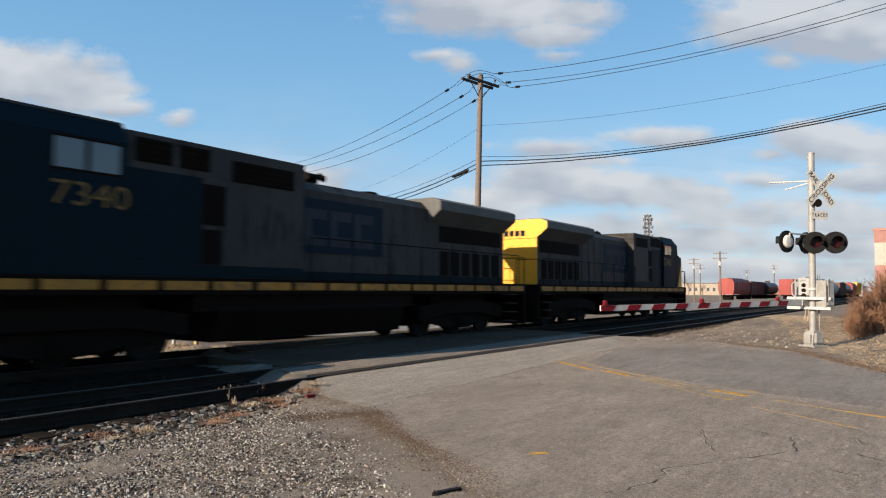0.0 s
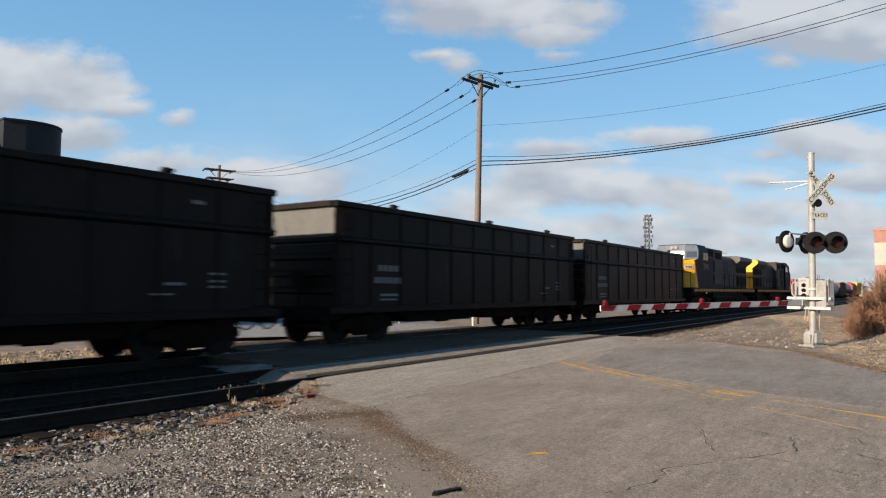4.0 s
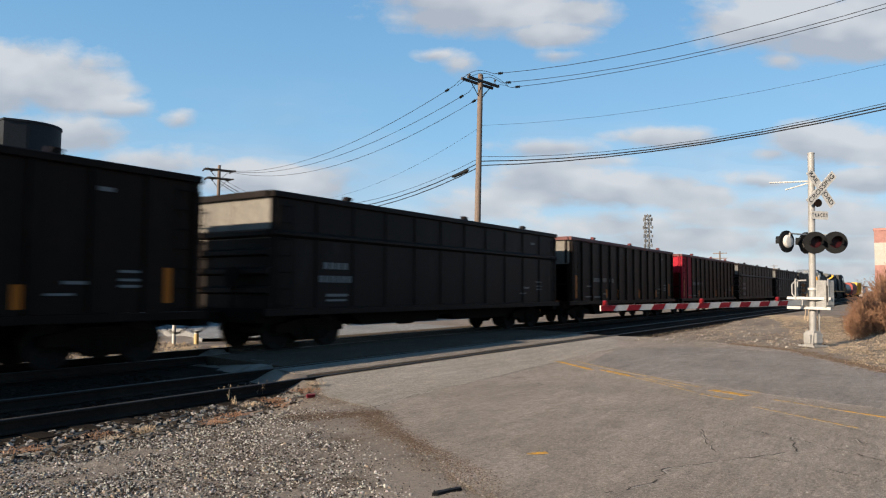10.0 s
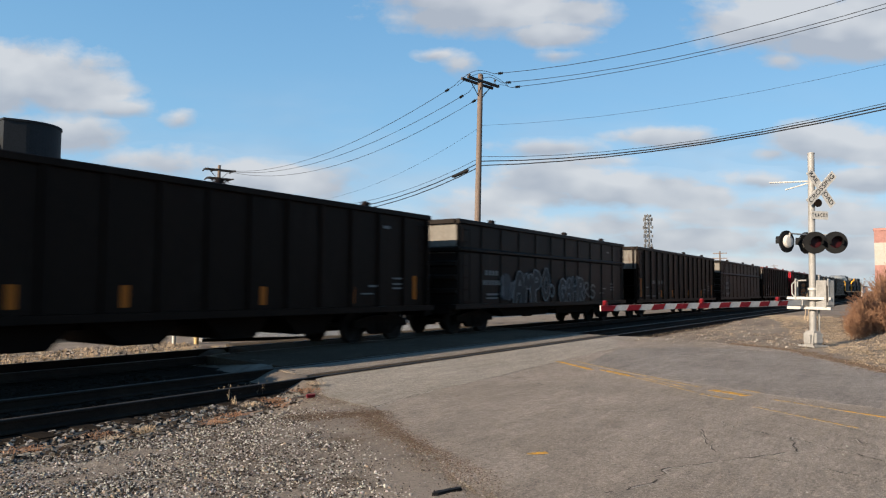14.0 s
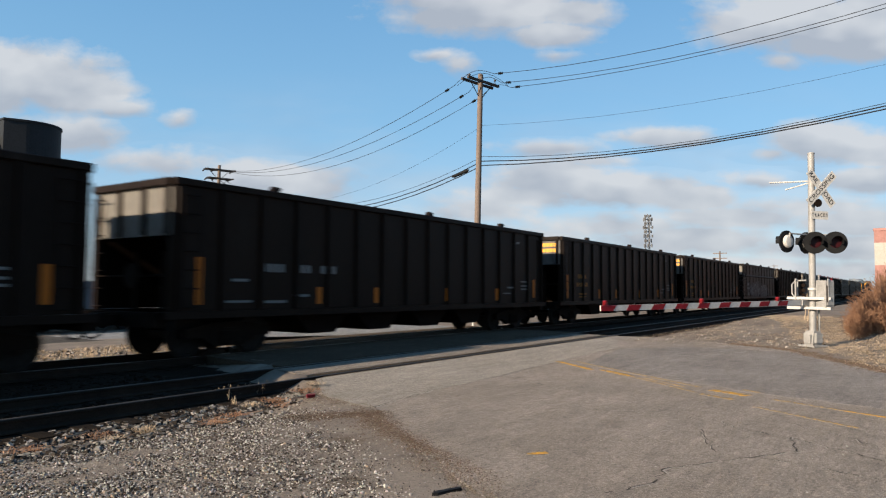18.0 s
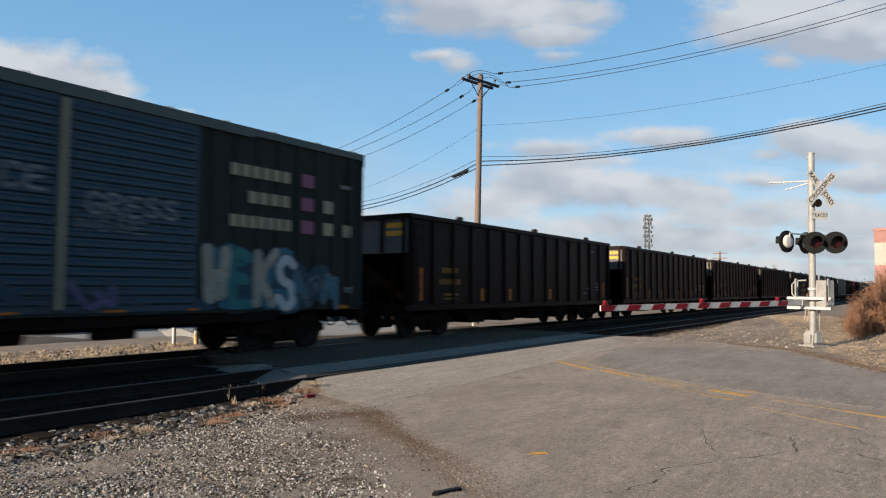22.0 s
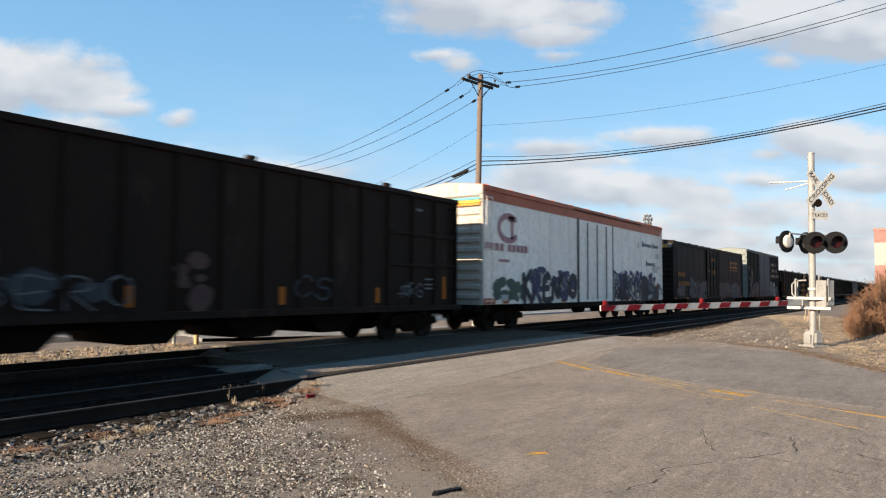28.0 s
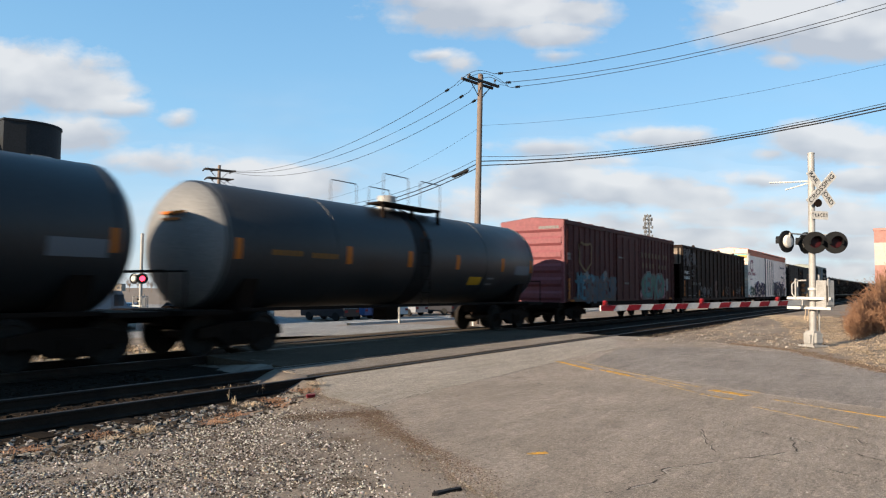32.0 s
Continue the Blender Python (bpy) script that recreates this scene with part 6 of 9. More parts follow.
            for i in range(4):
                z = z0_ + (z1_ - z0_) * (i + 0.5) / 4
                wall_piece("slat", car, Mk, x0 + 0.02, x1 - 0.02, s * 1.386 - 0.012, s * 1.386 + 0.012, z - 0.014, z + 0.014)
        wall_piece("cabinet_door", car, dark, -4.0, -3.5, s * 1.362 - 0.01, s * 1.362 + 0.015, 2.0, 2.75)
    # engine hood
    bm = bmesh.new()
    prism(bm, [(-1.0, deck), (1.0, deck), (1.0, 4.05), (0.75, 4.28), (-0.75, 4.28), (-1.0, 4.05)], "x", -1.04, 5.2)
    part("engine_hood", bm, Mg, car, "grimy grey engine hood")
    for s in (-1, 1):
        for i in range(8):
            x = -0.85 + i * 0.75
            wall_piece("hood_door", car, Mg, x, x + 0.66, s * 1.002 - 0.006, s * 1.002 + 0.018, 2.0, 3.9)
        for x in (-0.7, 0.25, 1.2):
            bm = bmesh.new()
            prism(bm, hook(x, 2.62, 0.8, 0.95, 0.26), "y", s * 1.034 - 0.003, s * 1.034 + 0.003)
            part("emblem", bm, FADED, car, "worn pale block emblem")
        wall_piece("blue_panel", car, EMBLEM_BLUE, -0.98, 2.42, s * 1.025 - 0.005, s * 1.025 + 0.005, 2.42, 3.84, label="dark blue emblem panel")
        wall_piece("blue_panel", car, Mb, -5.785, -4.02, s * 1.366 - 0.008, s * 1.366 + 0.008, 1.995, 3.84, label="dark blue cabinet panel")
        wall_piece("recess", car, dark, -4.01, -3.42, s * 1.366 - 0.008, s * 1.366 + 0.012, 2.85, 3.72, label="black open recess")
    bm = bmesh.new()
    lathe(bm, [(4.2, 0.34), (4.42, 0.34), (4.45, 0.26)], (2.9, 0, 0), "z", 16)
    part("exhaust_stack", bm, dark, car)
    bm = bmesh.new()
    box(bm, -0.1, 0.35, -0.42, -0.30, 4.28, 4.42)
    for dz, dy in ((0.2, -0.5), (0.28, -0.36), (0.2, -0.22)):
        lathe(bm, [(-0.28, 0.11), (-0.1, 0.05), (0.26, 0.045), (0.4, 0.1)], (0.1, dy, 4.3 + dz), "x", 10)
    part("horn", bm, dark, car, "black air horn")
    for s in (-1, 1):
        wall_piece("blue_band", car, Mb, -5.78, -1.06, s * 1.362 - 0.004, s * 1.362 + 0.01, deck + 0.01, 1.99, label="dark blue lower band")
        wall_piece("blue_band", car, Mb, -1.0, 9.5, s * 1.002 - 0.004, s * 1.002 + 0.012, deck + 0.01, 1.94, label="dark blue lower band")
    # radiator end with wings
    bm = bmesh.new()
    prism(bm, [(-1.0, deck), (1.0, deck), (1.0, 3.62), (-1.0, 3.62)], "x", 5.2, 9.55)
    part("radiator_hood", bm, Mg, car)
    bm = bmesh.new()
    prism(bm, [(-1.0, 3.62), (1.0, 3.62), (1.5, 4.02), (1.5, 4.3), (1.2, 4.42), (-1.2, 4.42), (-1.5, 4.3), (-1.5, 4.02)], "x", 4.7, 9.62)
    part("radiator_wing", bm, winggrey, car, "overhanging radiator wings")
    wall_piece("hood_end", car, My, 9.555, 9.60, -1.0, 1.0, deck, 3.62, label="yellow hood end")
    bm = bmesh.new()
    prism(bm, [(-1.0, 3.625), (1.0, 3.625), (1.48, 4.02), (1.48, 4.29), (1.19, 4.40), (-1.19, 4.40), (-1.48, 4.29), (-1.48, 4.02)], "x", 9.622, 9.64)
    part("wing_end", bm, My, car, "yellow wing end")
    bm = bmesh.new()
    for i in range(4):
        box(bm, 9.642, 9.65, -0.5 + i * 0.26, -0.3 + i * 0.26, 3.72, 3.95)
    part("end_number", bm, Mb, car)
    for s in (-1, 1):
        wall_piece("radiator_screen", car, dark, 5.35, 9.35, s * 1.002 - 0.01, s * 1.002 + 0.02, 3.05, 3.58)
        for i in range(6):
            x = 5.4 + i * 0.66
            wall_piece("grille", car, dark, x, x + 0.5, s * 1.002 - 0.01, s * 1.002 + 0.02, 1.95, 2.75)
    # fuel tank, steps, handrails, pilots
    bm = bmesh.new()
    prism(bm, [(-1.3, 1.3), (1.3, 1.3), (1.45, 1.0), (1.2, 0.32), (-1.2, 0.32), (-1.45, 1.0)], "x", -3.6, 3.0)
    part("fuel_tank", bm, Mk, car)
    for s in (-1, 1):
        e = -10.3 if s < 0 else 10.4
        wall_piece("pilot", car, Mk, e - 0.06, e + 0.06, -1.48, 1.48, 0.22, 1.36)
        for y in (-1.3, 1.3):
            for i in range(4):
                z = 0.35 + i * 0.32
                wall_piece("step", car, Mg, e - s * 0.9 - 0.3, e - s * 0.9 + 0.3, y - 0.2, y + 0.2, z, z + 0.03)
        bm = bmesh.new()
        for y in (-1.45, -0.5, 0.5, 1.45):
            tube(bm, (e, y, deck - 0.1), (e, y, deck + 1.0), 0.02, seg=6)
        tube(bm, (e, -1.45, deck + 1.0), (e, -0.5, deck + 1.0), 0.02, seg=6)
        tube(bm, (e, 0.5, deck + 1.0), (e, 1.45, deck + 1.0), 0.02, seg=6)
        part("end_handrail", bm, Mk, car)
        coupler(car, e, s)
        bm = bmesh.new()
        for i in range(8):
            x = -0.9 + i * 1.55
            tube(bm, (x, s * 1.47, deck), (x, s * 1.47, deck + 1.05), 0.017, seg=5)
        tube(bm, (-0.9, s * 1.47, deck + 1.05), (9.95, s * 1.47, deck + 1.05), 0.017, seg=5)
        part("side_handrail", bm, Mk, car)
    for x in (-6.7, 6.5):
        for s in (-1, 1):
            bm = bmesh.new()
            prism(bm, [(x - 2.5, 0.50), (x - 2.5, 0.95), (x - 1.2, 1.12), (x + 1.2, 1.12), (x + 2.5, 0.95), (x + 2.5, 0.50), (x + 1.1, 0.72), (x - 1.1, 0.72)], "y", s * 1.12 - 0.12, s * 1.12 + 0.12)
            part("bogie_frame", bm, M["iron"], car)
        wall_piece("bolster", car, M["iron"], x - 1.6, x + 1.6, -1.0, 1.0, 0.8, 1.36)
    for s in (-1, 1):
        wall_piece("side_equipment", car, Mk, -4.2, 3.4, s * 1.2 - 0.2, s * 1.2 + 0.2, 1.0, 1.36)
        bm = bmesh.new()
        tube(bm, (-3.2, s * 1.2, 1.16), (2.6, s * 1.2, 1.16), 0.17, seg=12)
        part("air_tank", bm, Mk, car, smooth=True)
    running_gear(car, (-6.7, 6.5), 1.85, 0.52, 3)
    return car


EMBLEM_BLUE = mat("emblem_blue", (0.0055, 0.0125, 0.021), (0.0075, 0.0165, 0.027), 0.6, 0, 0.9, 22, 0.05, STREAK, spec=0.08)
FADED = mat("worn_off_emblem_grey", (0.026, 0.028, 0.034), (0.040, 0.042, 0.048), 0.7, 0, 1.4, 22, 0.05, STREAK, spec=0.08)
NUMBER_GOLD = mat("number_gold", (0.17, 0.088, 0.010), (0.12, 0.064, 0.010), 0.6, 0, 2.0, 24, 0.03)
STRIPE = mat("grimy_yellow_stripe", (0.42, 0.175, 0.015), (0.28, 0.115, 0.013), 0.6, 0, 2.0, 24, 0.05, spot=(0.10, 0.055, 0.02), spot_at=0.58)
TRAIN = []


def build_train():
    def put(car, xf, xr, turn=0):
        TRAIN.append((car, (xf + xr) / 2, turn))
    gon = "sooty black coal gondola with a raised waist rail"
    hop = "sooty black ribbed coal hopper with orange reflectors"
    # two stained end colours, lighter than the black cars to paint in sunlight
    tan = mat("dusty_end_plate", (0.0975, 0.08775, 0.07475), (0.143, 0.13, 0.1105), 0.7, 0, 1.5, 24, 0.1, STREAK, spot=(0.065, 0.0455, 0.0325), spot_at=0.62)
    sunlit_grey = mat("grey_dusty_end_plate", (0.065, 0.0637, 0.0611), (0.0975, 0.09425, 0.08775), 0.7, 0, 1.5, 24, 0.1, STREAK, spot=(0.039, 0.0325, 0.02925), spot_at=0.62)
    redp = mat("bright_red_paint", (0.29, 0.008, 0.020), (0.24, 0.007, 0.017), 0.6, 0, 1.2, 24, 0.05, STREAK, spec=0.1)
    rim = mat("faded_red_rim", (0.0845, 0.0143, 0.013), (0.0585, 0.0117, 0.0117), 0.6, 0, 1.2, 24, 0.05)
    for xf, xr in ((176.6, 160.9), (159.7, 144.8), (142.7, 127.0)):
        put(coal_car(xf - xr, 3.80, M["goncar"], gon, kind="banded", end_paint=sunlit_grey), xf, xr)
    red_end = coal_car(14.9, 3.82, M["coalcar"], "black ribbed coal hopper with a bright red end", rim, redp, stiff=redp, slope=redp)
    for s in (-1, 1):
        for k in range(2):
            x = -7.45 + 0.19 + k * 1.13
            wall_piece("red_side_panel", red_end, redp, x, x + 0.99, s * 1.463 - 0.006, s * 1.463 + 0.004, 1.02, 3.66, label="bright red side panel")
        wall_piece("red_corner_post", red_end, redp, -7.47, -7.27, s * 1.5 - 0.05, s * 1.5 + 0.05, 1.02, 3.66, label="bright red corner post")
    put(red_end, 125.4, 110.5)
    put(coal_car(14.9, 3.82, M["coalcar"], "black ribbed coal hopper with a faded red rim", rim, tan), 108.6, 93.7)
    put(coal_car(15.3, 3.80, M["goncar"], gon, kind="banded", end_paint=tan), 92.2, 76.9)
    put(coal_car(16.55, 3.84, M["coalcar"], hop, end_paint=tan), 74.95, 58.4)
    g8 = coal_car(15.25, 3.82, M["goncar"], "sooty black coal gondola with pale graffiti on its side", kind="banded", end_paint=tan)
    cloud_patch(g8, -1.526, -4.8, -3.9, 1.3, 1.9, 9, "slate", 61, 0.2)
    graffiti(g8, -1.53, -4.75, -3.85, 1.05, 2.05, 2, (None,), "silver", 61, 0.05)
    graffiti(g8, -1.53, -3.9, -0.9, 1.0, 2.3, 4, ("black",), "pale", 62, 0.055, None, 0.12, "AMPO", 1.15)
    graffiti(g8, -1.53, -1.0, -0.4, 1.15, 1.8, 1, (None,), "pale", 65, 0.06, None, 0.12, "O")
    graffiti(g8, -1.53, 0.0, 2.5, 0.95, 2.05, 4, ("black",), "pale", 63, 0.06, None, 0.1, "GAHR", 1.1)
    graffiti(g8, -1.53, 2.5, 3.9, 1.1, 1.9, 2, (None,), "silver", 64, 0.07, None, 0.15, "RS")
    put(g8, 56.25, 41.0)
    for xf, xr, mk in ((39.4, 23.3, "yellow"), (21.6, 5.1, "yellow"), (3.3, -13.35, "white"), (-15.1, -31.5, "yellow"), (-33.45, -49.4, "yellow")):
        put(coal_car(xf - xr, 3.76, M["coalcar"], hop if mk == "white" else "sooty black ribbed coal hopper with yellow stencilled blocks", end_paint=tan if mk == "white" else sunlit_grey, marks=mk), xf, xr)
    put(green_box_car(), -51.6, -67.5)
    put(black_box_car(), -69.5, -89.1)
    put(white_reefer(), -91.4, -111.4)
    put(tall_gondola(), -113.0, -131.5)
    put(red_box_car(), -133.4, -149.1)
    put(tank_car_black(14.5, "black tank car with orange marks and a grey dome"), -151.9, -166.4)
    put(tank_car_black(14.5, "black tank car with orange marks and a grey dome"), -168.8, -183.3)
    put(diesel("grimy grey diesel locomotive with a yellow hood end"), 220.9, 200.5, 180)
    put(diesel("dark blue and grey diesel locomotive with a yellow nose"), 198.95, 178.55)


build_train()
# ---- things beside the tracks ----
def crossing_signal(at, facing, lamps_lit=False, arm=None, label="", top=5.40, lamp_z=2.89, cross=True, lean=0.0):
    """A silver mast with crossbuck, flashing lamps and gate gear. facing: degrees of the way that the sign looks."""
    sig = thing("crossing_signal", label, "crossing signal", "signals at the crossing", at=at)
    g = M["galv"]
    tip = Matrix.Rotation(radians(lean), 4, Vector((math.cos(YAW), math.sin(YAW), 0)))
    sig.rotation_euler = tip.to_euler()
    bm = bmesh.new()
    tube(bm, (0, 0, 0.4), (0, 0, top), 0.088, 0.088, 16)
    lathe(bm, [(top, 0.094), (top + 0.03, 0.094), (top + 0.05, 0.03)], (0, 0, 0), "z", 16)
    part("mast", bm, g, sig, smooth=True)
    bm = bmesh.new()
    box(bm, -0.26, 0.26, -0.26, 0.26, 0.0, 0.05)
    prism(bm, [(-0.17, 0.05), (0.17, 0.05), (0.12, 0.44), (-0.12, 0.44)], "y", -0.14, 0.14)
    base = part("base", bm, g, sig, "silver cast base with access covers")
    base.matrix_local = turn_z(-35)
    for s in (-1, 1):
        wall_piece("base_cover", base, g, -0.11, 0.11, min(s * 0.142, s * 0.215), max(s * 0.142, s * 0.215), 0.12, 0.38)
        wall_piece("side_cover", base, g, min(s * 0.16, s * 0.205), max(s * 0.16, s * 0.205), -0.09, 0.09, 0.1, 0.33)
        for y in (-0.2, 0.2):
            bm = bmesh.new()
            tube(bm, (s * 0.2, y, 0.05), (s * 0.2, y, 0.085), 0.022, seg=6)
            part("anchor_bolt", bm, M["iron"], base)
    bm = bmesh.new()
    tube(bm, (0.14, -0.14, 0.3), (0.14, -0.14, 2.0), 0.03, seg=8)
    part("conduit", bm, g, sig)
    face_m = turn_z(facing + 90)
    if cross:
        for a, text in ((-50, "RAIL    ROAD"), (45, "CROSSING")):
            bm = bmesh.new()
            box(bm, -0.61, 0.61, -0.115, 0.115, 0.0, 0.012)
            blade = part("crossbuck_blade", bm, M["white"], sig, "white reflective blade")
            blade.matrix_local = Matrix.Translation((0, 0, top - 0.98)) @ face_m @ Matrix.Translation((0.22, -0.11 - (0.014 if a > 0 else 0), 0)) @ Matrix.Rotation(radians(90), 4, "X") @ turn_z(a)
            word(blade, text, 0.19, Matrix.Translation((0, 0, 0.014)), M["black"], 1.12)
        bm = bmesh.new()
        box(bm, -0.28, 0.28, -0.115, 0.115, 0, 0.012)
        plate = part("track_plate", bm, M["white"], sig, "white count plate")
        plate.matrix_local = Matrix.Translation((0, 0, top - 1.74)) @ face_m @ Matrix.Translation((0.16, -0.11, 0)) @ Matrix.Rotation(radians(90), 4, "X")
        word(plate, "T R A C K S", 0.15, Matrix.Translation((0, 0, 0.014)), M["black"], 0.50)
        bm = bmesh.new()
        lathe(bm, [(-0.02, 0.11), (0.03, 0.11), (0.08, 0.075), (0.10, 0.02)], (0, 0, 0), "y", 16)
        bell = part("bell", bm, M["iron"], sig, "dark warning bell", smooth=True)
        bell.matrix_local = Matrix.Translation((0, 0, top - 1.40)) @ face_m @ Matrix.Translation((0.1, -0.14, 0))
        # stub arm with two rods near the top
        bm = bmesh.new()
        tube(bm, (0, 0.05, top - 0.77), (0.02, 1.08, top - 0.74), 0.025, 0.02, 6)
        tube(bm, (0, 0.05, top - 0.82), (-0.04, 0.66, top - 0.98), 0.018, seg=6)
        part("stub_arm", bm, M["white"], sig, "white stub arm")
    # lamps: a pair each way on a cross arm
    for turn, order in ((facing - 28, 0), (facing - 166, 1)):
        arm_m = turn_z(turn + 90)
        bm = bmesh.new()
        xs = (0.05, 0.56) if order == 0 else (0.06, 0.90)
        tube(bm, (-0.05, 0.1, 0.22), (xs[1], 0.1, 0.22), 0.022, seg=8)
        for x in xs:
            tube(bm, (x, 0.1, 0.22), (x, 0.1, 0.1), 0.02, seg=6)
        cross_arm = part("lamp_arm", bm, g, sig)
        cross_arm.matrix_local = Matrix.Translation((0, 0, lamp_z)) @ arm_m @ Matrix.Translation((0, -0.13, 0))
        for k, x in enumerate(xs):
            bm = bmesh.new()
            lathe(bm, [(0.0, 0.30), (0.02, 0.305), (0.02, 0.14), (0.0, 0.14)], (x, 0, 0), "y", 28)
            lathe(bm, [(-0.02, 0.305), (0.0, 0.305)], (x, 0, 0), "y", 28)
            disc = part("target_disc", bm, M["black"], cross_arm, "black target disc", smooth=True)
            bm = bmesh.new()
            lathe(bm, [(0.021, 0.18), (0.05, 0.185), (0.10, 0.15), (0.12, 0.05)], (x, 0, 0.0), "y", 20)
            part("lamp_housing", bm, M["white"], cross_arm, "white lamp back", smooth=True)
            bm = bmesh.new()
            lathe(bm, [(-0.034, 0.05), (-0.03, 0.145), (-0.021, 0.15)], (x, 0, 0), "y", 20)
            part("lens", bm, LENS_LIT if lamps_lit and k == 0 else LENS, cross_arm, "red lens", smooth=True)
            bm = bmesh.new()
            n = 14
            for i in range(n):
                a0, a1 = radians(-20 + 220 * i / n), radians(-20 + 220 * (i + 1) / n)
                r0, r1 = 0.165, 0.158
                d0, d1 = 0.30 - 0.1 * abs(math.cos((a0 + a1) / 2)), 0.0
                pts = [(x + r0 * math.cos(a), -0.02 - d, r0 * math.sin(a)) for a, d in ((a0, 0), (a1, 0), (a1, d0), (a0, d0))]
                face(bm, pts)
                face(bm, [(x + r1 * math.cos(a), -0.02 - d, r1 * math.sin(a)) for a, d in ((a0, d0), (a1, d0), (a1, 0), (a0, 0))])
            part("visor", bm, M["black"], cross_arm, "black lamp visor")
    # gate gear
    bm = bmesh.new()
    box(bm, -0.15, 0.15, -0.16, 0.16, 1.10, 1.84, 0.02)
    gear = part("gate_machine", bm, g, sig, "silver gate machine case")
    gear.matrix_local = Matrix.Translation((-0.02, -0.31, 0)) @ turn_z(-35)
    wall_piece("gate_machine_door", gear, g, -0.12, 0.12, -0.182, -0.162, 1.16, 1.78)
    wall_piece("door_hinge", gear, M["iron"], -0.135, -0.122, -0.19, -0.165, 1.25, 1.7)
    wall_piece("machine_bracket", sig, g, -0.06, 0.06, -0.15, -0.09, 1.2, 1.75)
    for z in (1.3, 1.6):
        bm = bmesh.new()
        lathe(bm, [(-0.03, 0.115), (0.03, 0.115)], (0, 0, z), "z", 16)
        part("mast_clamp", bm, M["white"], sig, "white clamp band", smooth=True)
    bm = bmesh.new()
    sweep(bm, [(-0.1, 0.18, 1.36), (-0.1, 0.42, 1.36), (-0.1, 0.5, 1.45), (-0.1, 0.5, 1.72), (-0.1, 0.42, 1.82), (-0.1, 0.14, 1.84)], 0.022)
    part("hand_loop", bm, g, sig, "bent steel loop")
    bm = bmesh.new()
    for k in range(6):
        lathe(bm, [(-0.012, 0.03), (0.012, 0.03)], (0.14, -0.14, 0.5 + k * 0.27), "z", 8)
    part("conduit_strap", bm, g, sig)
    bm = bmesh.new()
    for z in (1.42, 1.56, 1.70):
        lathe(bm, [(-0.05, 0.055), (0.05, 0.055)], (0.0, 0.22, z), "x", 12)
    part("terminal_pot", bm, M["iron"], sig)
    for s in (-1, 1):
        bm = bmesh.new()
        y = s * 0.40
        for p, q in (((-0.2, y, 1.24), (-0.2, y, 1.86)), ((0.2, y, 1.24), (0.2, y, 1.86)), ((-0.2, y, 1.86), (0.2, y, 1.86))):
            tube(bm, p, q, 0.022, seg=6)
        part("guard_frame", bm, M["galv"], sig, "white guard frame")
    for z in (1.34, 1.07):
        bm = bmesh.new()
        box(bm, -0.20, 0.20, -0.46, 0.62, z - 0.036, z + 0.036)
        part("support_shelf", bm, M["white"], sig)
    if arm:
        build_gate_arm(sig, Vector(at), Vector(at) + tip.inverted() @ (Vector(arm) - Vector(at)))
    return sig


LENS = plain("red_lens", (0.022, 0.0018, 0.0028), 0.4)
LENS_LIT = plain("red_lens_lit", (0.9, 0.03, 0.06), 0.2, glow=2.5)
RED_FILM = mat("gate_red", (0.1755, 0.0091, 0.0143), (0.143, 0.0078, 0.013), 0.5, 0, 3, 30, 0.03, spec=0.1)


def build_gate_arm(sig, base, tip):
    """The lowered arm, with slanted red stripes and three lamps."""
    root = base + Vector((0.0, 0.1, 1.22))
    d = tip - root
    L = d.length
    m = Matrix.Translation(root - base) @ d.to_track_quat("X", "Z").to_matrix().to_4x4()
    bm = bmesh.new()
    prism(bm, [(-0.9, -0.12), (0.35, -0.075), (0.35, 0.075), (-0.9, 0.12)], "y", -0.05, 0.05)
    weight = part("counterweight", bm, M["galv"], sig)
    weight.matrix_local = m
    bm = bmesh.new()
    prism(bm, [(0.3, -0.075), (L, -0.062), (L, 0.062), (0.3, 0.075)], "y", -0.022, 0.022)
    arm = part("gate_arm", bm, M["white"], sig, "white gate arm with red stripes")
    arm.matrix_local = m
    x = L - 0.02
    while x > 1.0:
        bm = bmesh.new()
        a, b = x, x - 0.40
        for s in (-1, 1):
            prism(bm, [(a + 0.05, -0.064), (b + 0.05, -0.064), (b - 0.05, 0.064), (a - 0.05, 0.064)] if a < L - 0.1 else [(L, -0.062), (b + 0.05, -0.064), (b - 0.05, 0.064), (L, 0.062)], "y", s * 0.024 - 0.003, s * 0.024 + 0.003)
        part("stripe", bm, RED_FILM, arm)
        x -= 0.80
    for k in (0.14, 0.43 * L, 0.82 * L):
        bm = bmesh.new()
        xx = L - k
        box(bm, xx - 0.05, xx + 0.05, -0.04, 0.04, 0.065, 0.10)
        lathe(bm, [(-0.045, 0.028), (-0.04, 0.038), (0.04, 0.038), (0.045, 0.028)], (xx, 0, 0.135), "y", 12)
        part("arm_lamp", bm, M["red"], arm, "red arm lamp")


